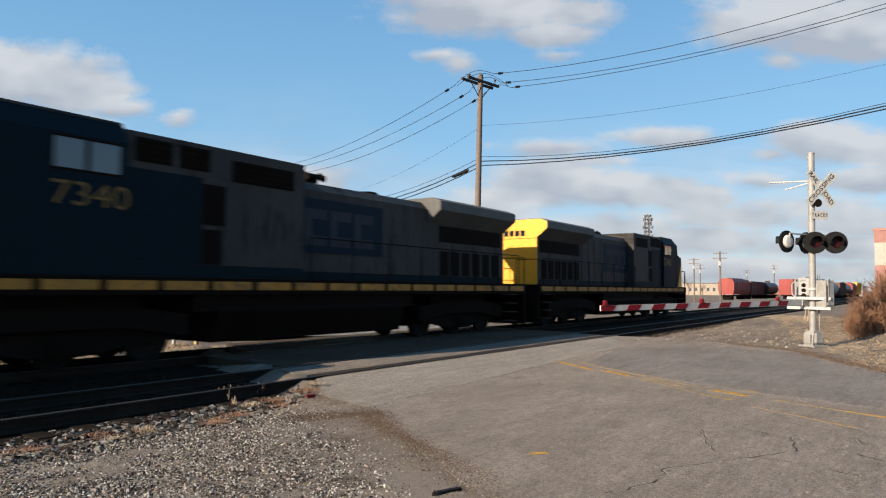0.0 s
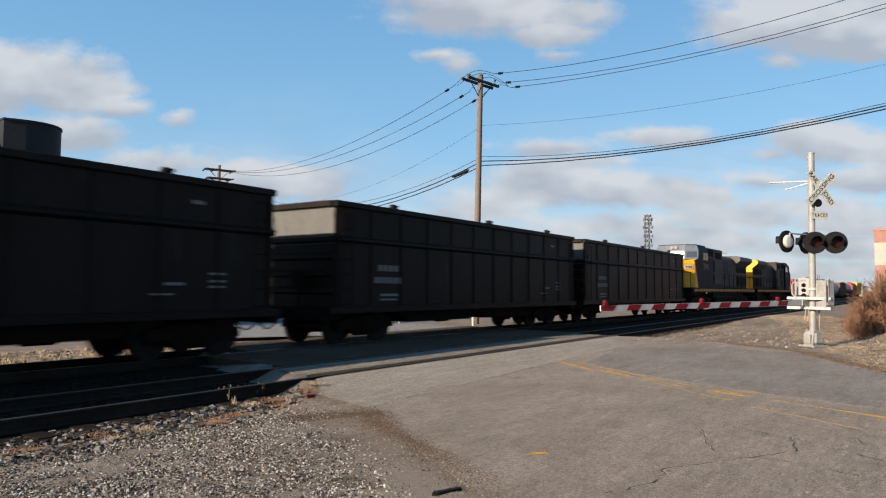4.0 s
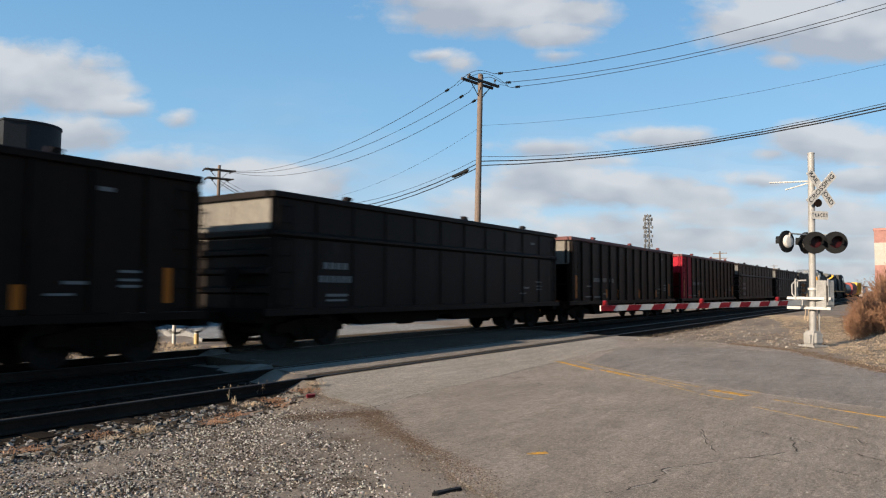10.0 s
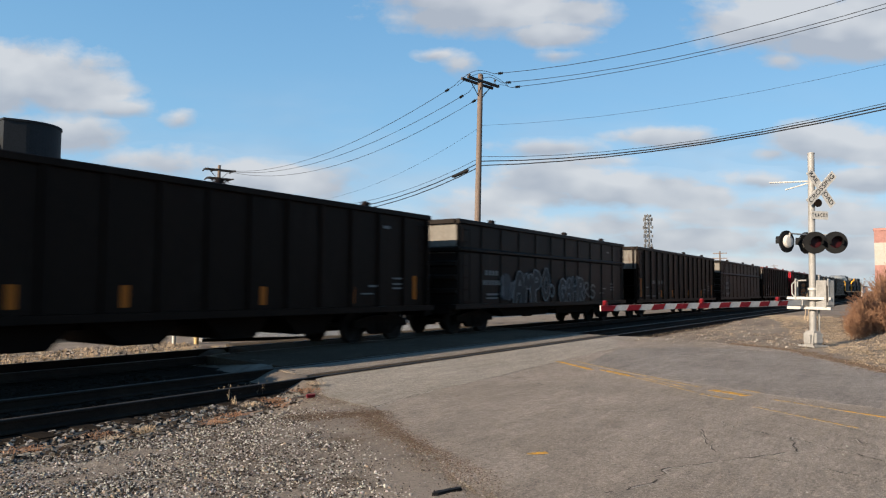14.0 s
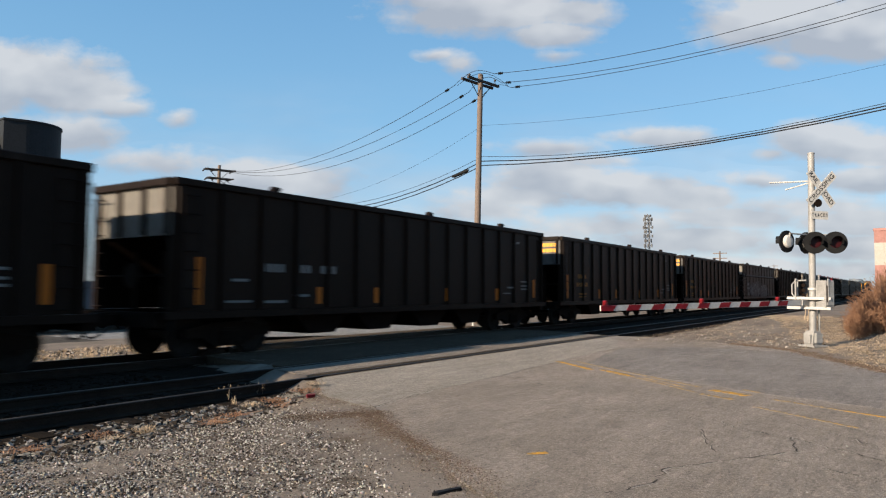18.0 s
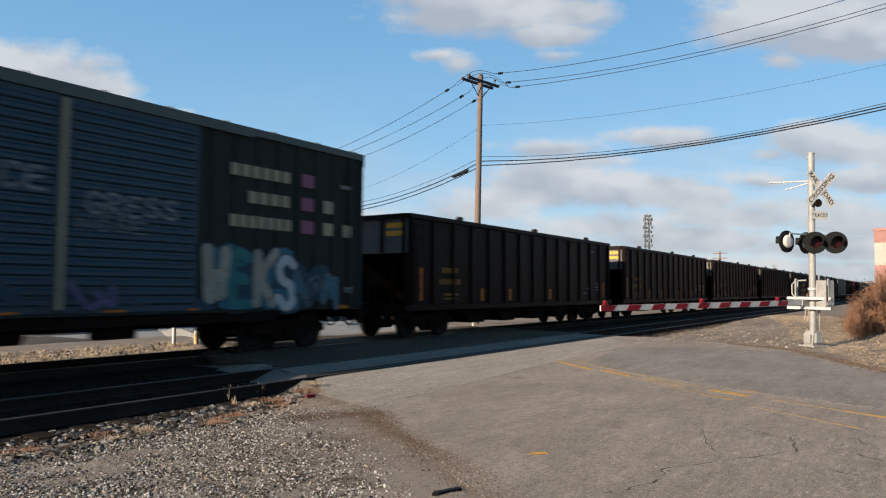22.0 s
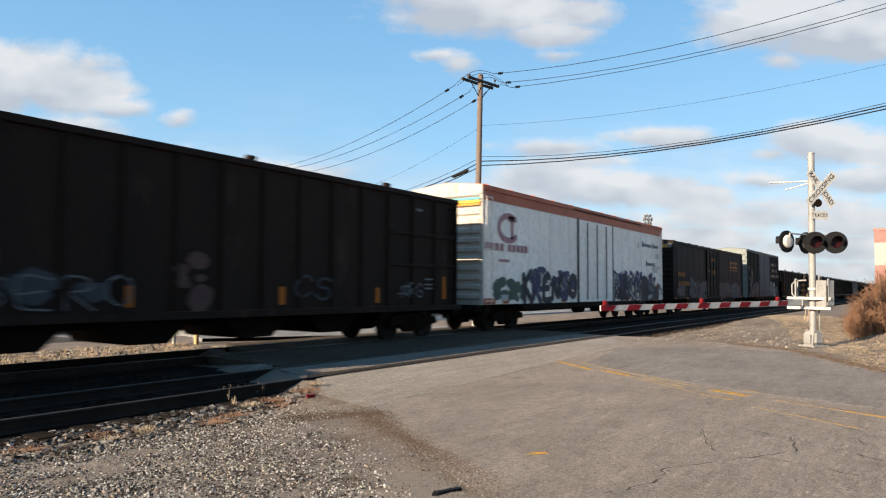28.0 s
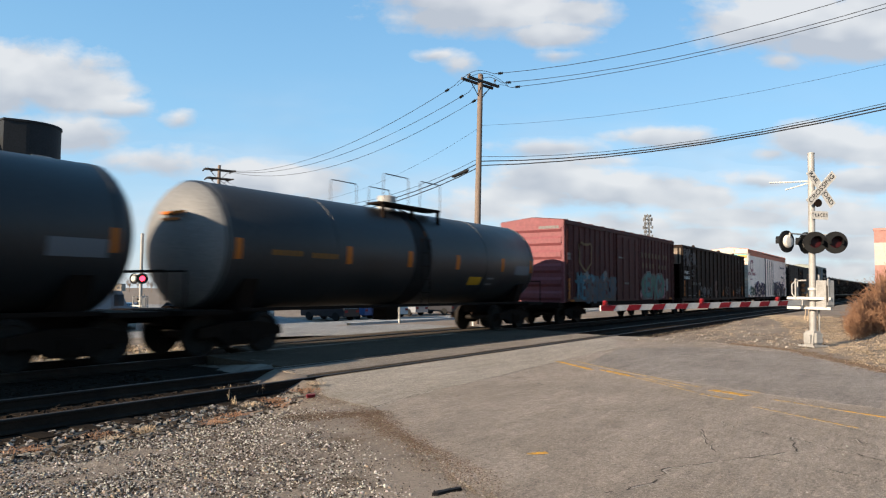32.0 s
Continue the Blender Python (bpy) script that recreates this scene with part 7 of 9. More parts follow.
def utility_pole(at, height, lean, arm_dir, label, arms=((0.35, 1.25),), radius=0.17, posts=True):
    pole = thing("utility_pole", label, "utility pole", "utility poles", at=at)
    bm = bmesh.new()
    tube(bm, (0, 0, -0.2), (lean[0], lean[1], height), radius, radius * 0.72, 14)
    part("pole_shaft", bm, M["wood"], pole, smooth=True)
    top = Vector((lean[0], lean[1], height))
    ad = Vector((math.cos(radians(arm_dir)), math.sin(radians(arm_dir)), 0))
    side = Vector((-ad.y, ad.x, 0))
    for drop, half in arms:
        for s in (-1, 1):
            bm = bmesh.new()
            box(bm, -half, half, s * 0.2 - 0.045, s * 0.2 + 0.045, -0.06, 0.06)
            a = part("cross_arm", bm, M["armwood"], pole, "weathered timber cross arm")
            a.matrix_local = Matrix.Translation(top - Vector((0, 0, drop))) @ turn_z(arm_dir)
        for k in (-1, 1):
            bm = bmesh.new()
            tube(bm, top - Vector((0, 0, drop + 0.85)), top - Vector((0, 0, drop)) + ad * k * half * 0.7, 0.022, seg=5)
            part("arm_brace", bm, M["iron"], pole)
        for k in (-0.92, -0.35, 0.92) if posts else ():
            for s in (-1, 1):
                bm = bmesh.new()
                p = top - Vector((0, 0, drop)) + ad * k * half + side * s * 0.32
                q = p + side * s * 0.42 - Vector((0, 0, 0.06))
                tube(bm, p, q, 0.02, seg=6)
                for u in (0.3, 0.5, 0.7, 0.9):
                    c = p.lerp(q, u)
                    tube(bm, c - side * 0.02, c + side * 0.02, 0.06, seg=10)
                part("insulator", bm, M["armwood"], pole, "brown glazed insulator")
    return pole


def cable(name, pts, sag, r, label="black overhead cable slung between poles", mat_=None):
    """One cable through the points, each span with its sag."""
    line = []
    for (p, q), s in zip(zip(pts, pts[1:]), sag):
        p, q = Vector(p), Vector(q)
        n = 18
        for i in range(n + (1 if q == Vector(pts[-1]) else 0)):
            u = i / n
            line.append(p.lerp(q, u) - Vector((0, 0, s * 4 * u * (1 - u))))
    bm = bmesh.new()
    last = None
    for i, c in enumerate(line):
        d = (line[min(i + 1, len(line) - 1)] - line[max(i - 1, 0)]).normalized()
        a = d.cross(Vector((0, 0, 1))).normalized()
        b = d.cross(a)
        ring = [bm.verts.new(c + a * r * math.cos(k * 1.2566) + b * r * math.sin(k * 1.2566)) for k in range(5)]
        if last:
            for k in range(5):
                bm.faces.new((last[k], last[(k + 1) % 5], ring[(k + 1) % 5], ring[k]))
        last = ring
    return solid(name, bm, mat_ or M["wire"], label, "cable", "overhead cables")


P1, P2, P3 = Vector((28.55, 17.5, 0)), Vector((36.3, 47.1, -0.9)), Vector((28.3, -20.0, 0))


def poles_and_wires():
    base = Vector((28.40, 17.57, -0.15))
    pole = utility_pole(base, 12.15, (0.42, 0, 0), -10, "tall weathered timber utility pole behind the tracks", ((0.40, 1.14),), posts=False)

    def strain(end, other, gap):
        """A string of insulator sheds on a span, a little way out from the arm."""
        d = (Vector(other) - Vector(end)).normalized()
        bm = bmesh.new()
        tube(bm, (-gap, 0, 0), (0.3, 0, 0), 0.014, seg=5)
        for x in (0.0, 0.09, 0.18):
            lathe(bm, [(x, 0.025), (x + 0.02, 0.068), (x + 0.045, 0.06), (x + 0.06, 0.025)], (0, 0, 0), "x", 10)
        o = part("insulator", bm, M["black"], pole, "dark strain insulator")
        o.matrix_local = Matrix.Translation(Vector(end) + d * gap - base) @ d.to_track_quat("X", "Z").to_matrix().to_4x4()
    utility_pole((36.3, 47.1, -0.9), 12.4, (0.1, 0, 0), -20, "timber utility pole with cross arms beyond the street", ((0.4, 1.2), (1.1, 1.0)))
    ad = Vector((math.cos(radians(-20)), math.sin(radians(-20)), 0))
    # (along the arm, height at the pole, height and sag of the span), towards the street and over the road
    for k, z1, z2, sag in ((-1.1, 11.35, 11.13, 1.23), (-0.2, 11.19, 11.08, 1.33), (0.6, 11.11, 11.05, 1.66)):
        a, b = Vector((28.88 + ad.x * k, 18.1 + ad.y * k, z1)), Vector((36.4 + ad.x * 0.9, 47.1 + ad.y * 0.9, z2))
        cable("power_line", [b, a], [sag], 0.014)
        strain(a, b - Vector((0, 0, sag * 4)), 0.45)
    for k, z1, z3, sag in ((0.0, 11.93, 18.2, 2.5), (0.5, 11.57, 17.22, 2.3), (1.1, 11.45, 16.66, 1.95)):
        a, b = Vector((28.88 + ad.x * k, 16.85 + ad.y * k, z1)), Vector((28.3 + ad.x * k * 0.7, -20.0, z3))
        cable("power_line", [a, b], [sag], 0.014)
        strain(a, b - Vector((0, 0, sag * 4)), 0.25)
    # slack jumpers over and under the arm
    for k0, k1, z0, z1, up in ((-1.1, 0.0, 11.35, 11.93, 0.42), (-0.2, 0.5, 11.19, 11.57, 0.5), (0.6, 1.1, 11.11, 11.45, 0.34), (-0.9, 0.9, 11.4, 11.5, 0.62)):
        a, b = Vector((28.88 + ad.x * k0, 18.1 + ad.y * k0, z0)), Vector((28.88 + ad.x * k1, 16.85 + ad.y * k1, z1))
        bm = bmesh.new()
        sweep(bm, [a.lerp(b, u / 10) + Vector((0, 0, up * math.sin(math.pi * u / 10))) - base for u in range(11)], 0.012, 5)
        part("jumper_wire", bm, M["wire"], pole, "black slack jumper wire")
    for k in (-0.8, 0.0, 0.8):
        p = Vector((28.87, 17.5, 11.68)) + ad * k - base
        bm = bmesh.new()
        lathe(bm, [(0.0, 0.02), (0.12, 0.02), (0.13, 0.055), (0.19, 0.06), (0.22, 0.03)], p, "z", 10)
        part("insulator", bm, M["armwood"], pole, "brown glazed pin insulator")
    cable("neutral_line", [(36.4, 47.1, 9.52), (28.75, 17.4, 9.45), (28.3, -20.0, 14.15)], [2.32, 2.12], 0.006)
    for k, (z2, z1, z3, s2, s3, r) in enumerate(((10.6, 7.9, 14.29, 2.45, 2.70, 0.012), (10.3, 7.68, 13.81, 2.45, 2.46, 0.026), (10.08, 7.47, 13.02, 2.44, 2.10, 0.026))):
        cable("telephone_cable", [(36.4, 47.1, z2), (28.65, 17.35, z1), (28.3, -20.0, z3)], [s2, s3], r)
    # splice case on the thick cable
    bm = bmesh.new()
    lathe(bm, [(-0.62, 0.03), (-0.45, 0.08), (0.45, 0.08), (0.62, 0.03)], (0, 0, 0), "x", 12)
    ob = solid("splice_case", bm, M["black"], "black cable splice case hanging on the telephone cable", "splice case", smooth=True)
    ob.matrix_world = Matrix.Translation((29.02, 18.85, 7.26)) @ (Vector((7.65, 29.7, -5.4)).to_track_quat("X", "Z").to_matrix().to_4x4())


poles_and_wires()
crossing_signal((21.94, 2.56, -0.03), 228, False, (14.84, 5.92, 1.10), "silver crossing signal with crossbuck and lowered striped gate", lean=0.75)
crossing_signal((22.75, 36.0, -0.85), 46, True, None, "silver crossing signal with a lit red lamp", 5.35, 2.85, False)


# ---- buildings, far cars and the distance ----
def rotunda():
    dark = mat("dark_metal_panels", (0.014, 0.016, 0.018), (0.021, 0.023, 0.026), 0.6, 0.0, 0.5, 14, 0.04, spec=0.1)
    pale = mat("pale_metal_wall", (0.169, 0.195, 0.2145), (0.208, 0.234, 0.2535), 0.6, 0.1, 0.5, 14, 0.04)
    b = thing("rotunda_building", "dark panelled building with a curved corner and tall window", "building", at=(18.45, 43.0, -0.9))
    n, cx, cy, r = 26, 1.7, 1.4, 1.95
    arc = [(-0.05, 0.05)]
    for i in range(n + 1):
        a = radians(-112 + 142 * i / n)
        arc.append((cx + r * math.cos(a), cy + r * math.sin(a)))
    top = 11.95
    bm = bmesh.new()
    prism(bm, arc + [(3.3, 6.0), (0.1, 6.0)], "z", 0.0, top)
    part("wall", bm, dark, b)
    for z in (1.9, 3.8, 5.7, 7.6, 9.5):
        bm = bmesh.new()
        ring = [(cx + (x - cx) * 1.004, cy + (y - cy) * 1.004) for x, y in arc]
        prism(bm, ring + [(cx + (x - cx) * 0.99, cy + (y - cy) * 0.99) for x, y in arc[::-1]], "z", z, z + 0.03)
        part("panel_joint", bm, M["steel_black"], b)
    bm = bmesh.new()
    prism(bm, [(cx + (x - cx) * 1.025, cy + (y - cy) * 1.025) for x, y in arc] + [(3.35, 5.0), (0.1, 5.0)], "z", top, top + 0.12)
    part("parapet", bm, dark, b)
    wall_piece("side_wing", b, pale, -14.0, 0.08, 0.9, 9.0, 0.0, 11.2, label="pale metal side wing")
    pane = glass("dark_window", (0.045, 0.07, 0.095), 0.05)
    for k, (z0, z1) in enumerate(((6.4, 10.1), (3.3, 6.1), (0.3, 3.0))):
        pts = []
        for i in range(5):
            a = radians(-104 + 36 * i / 4)
            pts.append((cx + (r + 0.03) * math.cos(a), cy + (r + 0.03) * math.sin(a)))
        back = [(cx + (x - cx) * 0.975, cy + (y - cy) * 0.975) for x, y in pts[::-1]]
        bm = bmesh.new()
        prism(bm, pts + back, "z", z0, z1)
        w = part("window", bm, pane, b)
        for z in (z0, (z0 + z1) / 2 - 0.03, z1 - 0.06):
            bm = bmesh.new()
            prism(bm, [(cx + (x - cx) * 1.012, cy + (y - cy) * 1.012) for x, y in pts] + back, "z", z, z + 0.06)
            part("mullion", bm, M["galv"], w)


rotunda()


def brick_building():
    b = thing("brick_building", "red brick building with pale stone bands beyond the weeds", "building", at=(82.0, 3.9, 0))
    z = -0.1
    for z1, m, name in ((1.2, M["brick"], "brick_band"), (4.15, M["brick"], "brick_band"), (6.4, M["brickpale"], "stone_band"), (7.6, M["brick"], "brick_band"), (7.85, M["brick"], "coping")):
        d = 0.06 if name == "coping" else 0.0
        wall_piece(name, b, m, 0 - d, 26 + d, -22 - d, 0 + d, z, z1)
        z = z1
    pane = glass("shop_glass", (0.10, 0.12, 0.14), 0.06)
    for y in (-3.2, -7.0, -10.8, -14.6):
        for z0, z1 in ((0.9, 2.6), (4.5, 6.0)):
            w = wall_piece("window", b, pane, -0.03, 0.02, y, y + 1.6, z0, z1)
            wall_piece("sill", w, M["brickpale"], -0.08, -0.031, y - 0.1, y + 1.7, z0 - 0.12, z0)


brick_building()


def cell_tower():
    t = thing("antenna_tower", "grey lattice antenna tower far behind the tracks", "antenna tower", at=(178, 58, -0.9))
    bm = bmesh.new()
    for a in range(3):
        x, y = 0.55 * math.cos(a * 2.094), 0.55 * math.sin(a * 2.094)
        tube(bm, (x * 1.4, y * 1.4, 0), (x, y, 21.5), 0.09, seg=6)
    for i in range(26):
        z = i * 0.82
        for a in range(3):
            p = [(0.6 * math.cos(k * 2.094), 0.6 * math.sin(k * 2.094)) for k in (a, a + 1)]
            tube(bm, (*p[0], z), (*p[1], z + 0.82), 0.035, seg=4)
    part("lattice_mast", bm, M["tower"], t)
    rnd = random.Random(4)
    for k, (z, r) in enumerate(((21.6, 0.75), (20.7, 1.15), (19.6, 0.8), (18.6, 1.2), (17.5, 0.85), (16.4, 1.15), (15.2, 0.8), (13.9, 1.0))):
        for a in range(6):
            ang = a * 1.047 + k * 0.5 + rnd.uniform(-0.2, 0.2)
            bm = bmesh.new()
            x, y, hh = r * math.cos(ang), r * math.sin(ang), rnd.uniform(0.25, 0.5)
            box(bm, x - 0.13, x + 0.13, y - 0.13, y + 0.13, z - hh, z + hh)
            tube(bm, (0, 0, z), (x, y, z), 0.06, seg=4)
            part("antenna_panel", bm, M["tower"], t)


cell_tower()


def yard_car(x, y, L, top, m, kind, label):
    c = thing("yard_freight_car", label, "freight car", "parked cars in the yard", at=(x, y, -0.3))
    h = L / 2
    if kind == "tank":
        bm = bmesh.new()
        lathe(bm, [(-h, 0.4), (-h + 0.15, 1.0), (-h + 0.5, 1.45), (h - 0.5, 1.45), (h - 0.15, 1.0), (h, 0.4)], (0, 0, 2.5), "x", 24)
        part("tank", bm, m, c, smooth=True)
        wall_piece("dome", c, m, -0.5, 0.5, -0.5, 0.5, 3.9, 4.4)
    elif kind == "covered":
        bm = bmesh.new()
        prism(bm, [(-1.3, 1.1), (1.3, 1.1), (1.55, 2.0), (1.55, top - 0.8), (1.1, top - 0.1), (0, top), (-1.1, top - 0.1), (-1.55, top - 0.8), (-1.55, 2.0)], "x", -h, h)
        part("body", bm, m, c)
        for i in range(7):
            xx = -h + 0.6 + (L - 1.2) * i / 6
            for s in (-1, 1):
                wall_piece("side_post", c, m, xx - 0.07, xx + 0.07, s * 1.57 - 0.04, s * 1.57 + 0.04, 2.0, top - 0.8)
        wall_piece("roof_walk", c, M["galv"], -h, h, -0.4, 0.4, top + 0.02, top + 0.1)
    else:
        wall_piece("body", c, m, -h, h, -1.5, 1.5, 1.0, top)
        for i in range(10):
            xx = -h + 0.3 + (L - 0.6) * i / 9
            for s in (-1, 1):
                wall_piece("side_post", c, m, xx - 0.06, xx + 0.06, s * 1.53 - 0.05, s * 1.53 + 0.05, 1.0, top - 0.1)
        for z in (1.6, 2.4, 3.2):
            wall_piece("end_rib", c, m, -h - 0.07, -h - 0.002, -1.4, 1.4, z - 0.12, z + 0.12)
    wall_piece("underframe", c, M["steel_black"], -h, h, -1.2, 1.2, 0.72, 1.0)
    for s in (-1, 1):
        for o in (-0.9, 0.9):
            bm = bmesh.new()
            tube(bm, (s * (h - 1.8) + o, -0.8, 0.45), (s * (h - 1.8) + o, 0.8, 0.45), 0.45, seg=14)
            part("wheelset", bm, M["iron"], c)


def yard():
    red = mat("yard_red", (0.234, 0.0325, 0.026), (0.182, 0.02925, 0.0234), 0.6, 0, 0.8, 20, 0.06, STREAK)
    grey = mat("yard_grey", (0.221, 0.221, 0.221), (0.273, 0.273, 0.2665), 0.6, 0, 0.8, 20, 0.06, STREAK)
    black = M["tank"]
    gold = M["gold"]
    rust = mat("yard_rust", (0.13, 0.04875, 0.0325), (0.0975, 0.039, 0.026), 0.7, 0, 0.8, 20, 0.06, STREAK)
    for x, y, L, top, m, kind, lab in (
        (158, 33, 16, 4.4, red, "covered", "red covered hopper standing in the yard"), (175, 33, 15, 4.0, rust, "box", "rusty box car standing in the yard"),
        (190, 32, 15, 4.2, black, "tank", "black tank car standing in the yard"), (186, 26, 16, 4.6, red, "box", "red box car standing in the yard"),
        (203, 26, 15, 4.9, red, "box", "red box car standing in the yard"), (150, 17.9, 14, 4.3, grey, "covered", "grey covered hopper standing on the next track"),
        (166, 17.9, 14, 4.3, grey, "covered", "grey covered hopper standing on the next track"), (183, 17.9, 15, 4.2, grey, "tank", "grey tank car standing on the next track"),
        (200, 17.9, 15, 4.0, rust, "box", "rusty box car standing on the next track"), (218, 17.9, 15, 4.0, black, "tank", "black tank car standing on the next track"),
        (236, 17.9, 15, 4.4, red, "covered", "red covered hopper standing on the next track"), (254, 17.9, 17, 4.6, gold, "box", "yellow box car standing on the next track")):
        yard_car(x, y, L, top, m, kind, lab)


yard()


def car_mesh(at, turn, m, label, van=False):
    """A parked road vehicle: body with a sloped cabin, glass, wheels and lamps."""
    c = thing("parked_van" if van else "parked_car", label, "van" if van else "car", "parked vehicles beyond the tracks", at=at)
    c.rotation_euler = (0, 0, radians(turn))
    pane = glass("car_glass", (0.03, 0.04, 0.05), 0.05)
    bm = bmesh.new()
    if van:
        prism(bm, [(-2.9, 0.45), (2.9, 0.45), (2.9, 2.75), (-2.9, 2.75)], "y", -1.1, 1.1)
        part("cargo_box", bm, m, c)
        bm = bmesh.new()
        prism(bm, [(2.95, 0.4), (4.6, 0.4), (4.6, 1.2), (4.0, 1.35), (3.6, 2.2), (2.95, 2.25)], "y", -1.0, 1.0)
        part("cab", bm, m, c)
        wall_piece("window", c, pane, 3.1, 3.75, -1.01, -1.002, 1.35, 2.0)
        axles = (-1.9, 3.8)
    else:
        prism(bm, [(-2.2, 0.32), (2.2, 0.32), (2.25, 0.7), (2.1, 0.86), (1.0, 0.95), (-1.6, 0.98), (-2.2, 0.92)], "y", -0.88, 0.88)
        part("body", bm, m, c)
        bm = bmesh.new()
        prism(bm, [(-1.9, 0.97), (1.15, 0.93), (0.35, 1.42), (-1.2, 1.45)], "y", -0.76, 0.76)
        part("cabin_glass", bm, pane, c)
        bm = bmesh.new()
        prism(bm, [(-1.25, 1.44), (0.4, 1.41), (0.3, 1.48), (-1.15, 1.5)], "y", -0.74, 0.74)
        part("roof", bm, m, c)
        axles = (-1.35, 1.35)
        for x, mm in ((2.24, M["white"]), (-2.215, M["red"])):
            for s in (-1, 1):
                wall_piece("lamp", c, mm, x - 0.02, x + 0.03, s * 0.65 - 0.16, s * 0.65 + 0.16, 0.62, 0.8)
    for x in axles:
        for s in (-1, 1):
            bm = bmesh.new()
            lathe(bm, [(-0.1, 0.2), (-0.1, 0.32), (0.1, 0.32), (0.1, 0.2)], (x, s * 0.82, 0.32), "y", 16)
            part("wheel", bm, M["black"], c, smooth=True)


def vehicles():
    col = [plain("car_white", (0.46, 0.46, 0.46), 0.35), plain("car_silver", (0.26, 0.27, 0.285), 0.3, 0.5), plain("car_black", (0.02, 0.02, 0.024), 0.3), plain("car_red", (0.3, 0.02, 0.02), 0.3), plain("car_blue", (0.04, 0.08, 0.2), 0.3)]
    car_mesh((19.2, 38.6, -0.9), 8, plain("truck_grey_blue", (0.16, 0.185, 0.215), 0.5), "grey-blue box truck parked before the dark building", True)
    rnd = random.Random(8)
    for i, (x, y, k) in enumerate(((28, 40, 2), (31, 40.5, 0), (34, 40.8, 1), (40, 38, 2), (43.5, 39, 4), (47, 38.5, 0), (52, 40, 1), (56, 39, 2), (61, 40, 3), (66, 41, 0), (8, 36, 3), (13, 37, 2), (72, 40, 1), (79, 41, 2), (24.5, 40.5, 1), (86, 40, 0), (94, 42, 4))):
        car_mesh((x, y, -0.92), rnd.choice((86, 92, 95, 270, 265)), col[k], ("white", "silver", "black", "red", "dark blue")[k] + " car parked in the lot beyond the street")
    # pickup trucks and vans near the yard
    for x, y, k in ((120, 40, 0), (128, 41, 0), (134, 40, 1), (140, 42, 0)):
        car_mesh((x, y, -0.92), 20, col[k], ("white", "silver")[k] + " car parked near the railway yard")


vehicles()


def bollards():
    for x, y, r, hh, m, lab, cap in ((12.4, 17.9, 0.055, 0.60, M["white"], "white plastic marker post on the far verge", M["white"]), (12.9, 17.55, 0.07, 0.32, M["oldyellow"], "faded yellow steel bollard on the far verge", M["white"]),
                                     (26.0, 16.2, 0.06, 0.7, M["white"], "white marker post beside the far road", M["red"]), (28.6, 22.3, 0.06, 0.9, M["white"], "white marker post beside the street", M["red"])):
        b = thing("marker_post", lab, "post", "posts on the far verge", at=(x, y, ground_height(x, y) - 0.03))
        bm = bmesh.new()
        tube(bm, (0, 0, 0), (0, 0, hh), r, seg=12)
        part("shaft", bm, m, b, smooth=True)
        bm = bmesh.new()
        tube(bm, (0, 0, hh + 0.0005), (0, 0, hh + 0.1), r * 1.05, r * 0.8, 12)
        part("cap", bm, cap, b, smooth=True)


bollards()


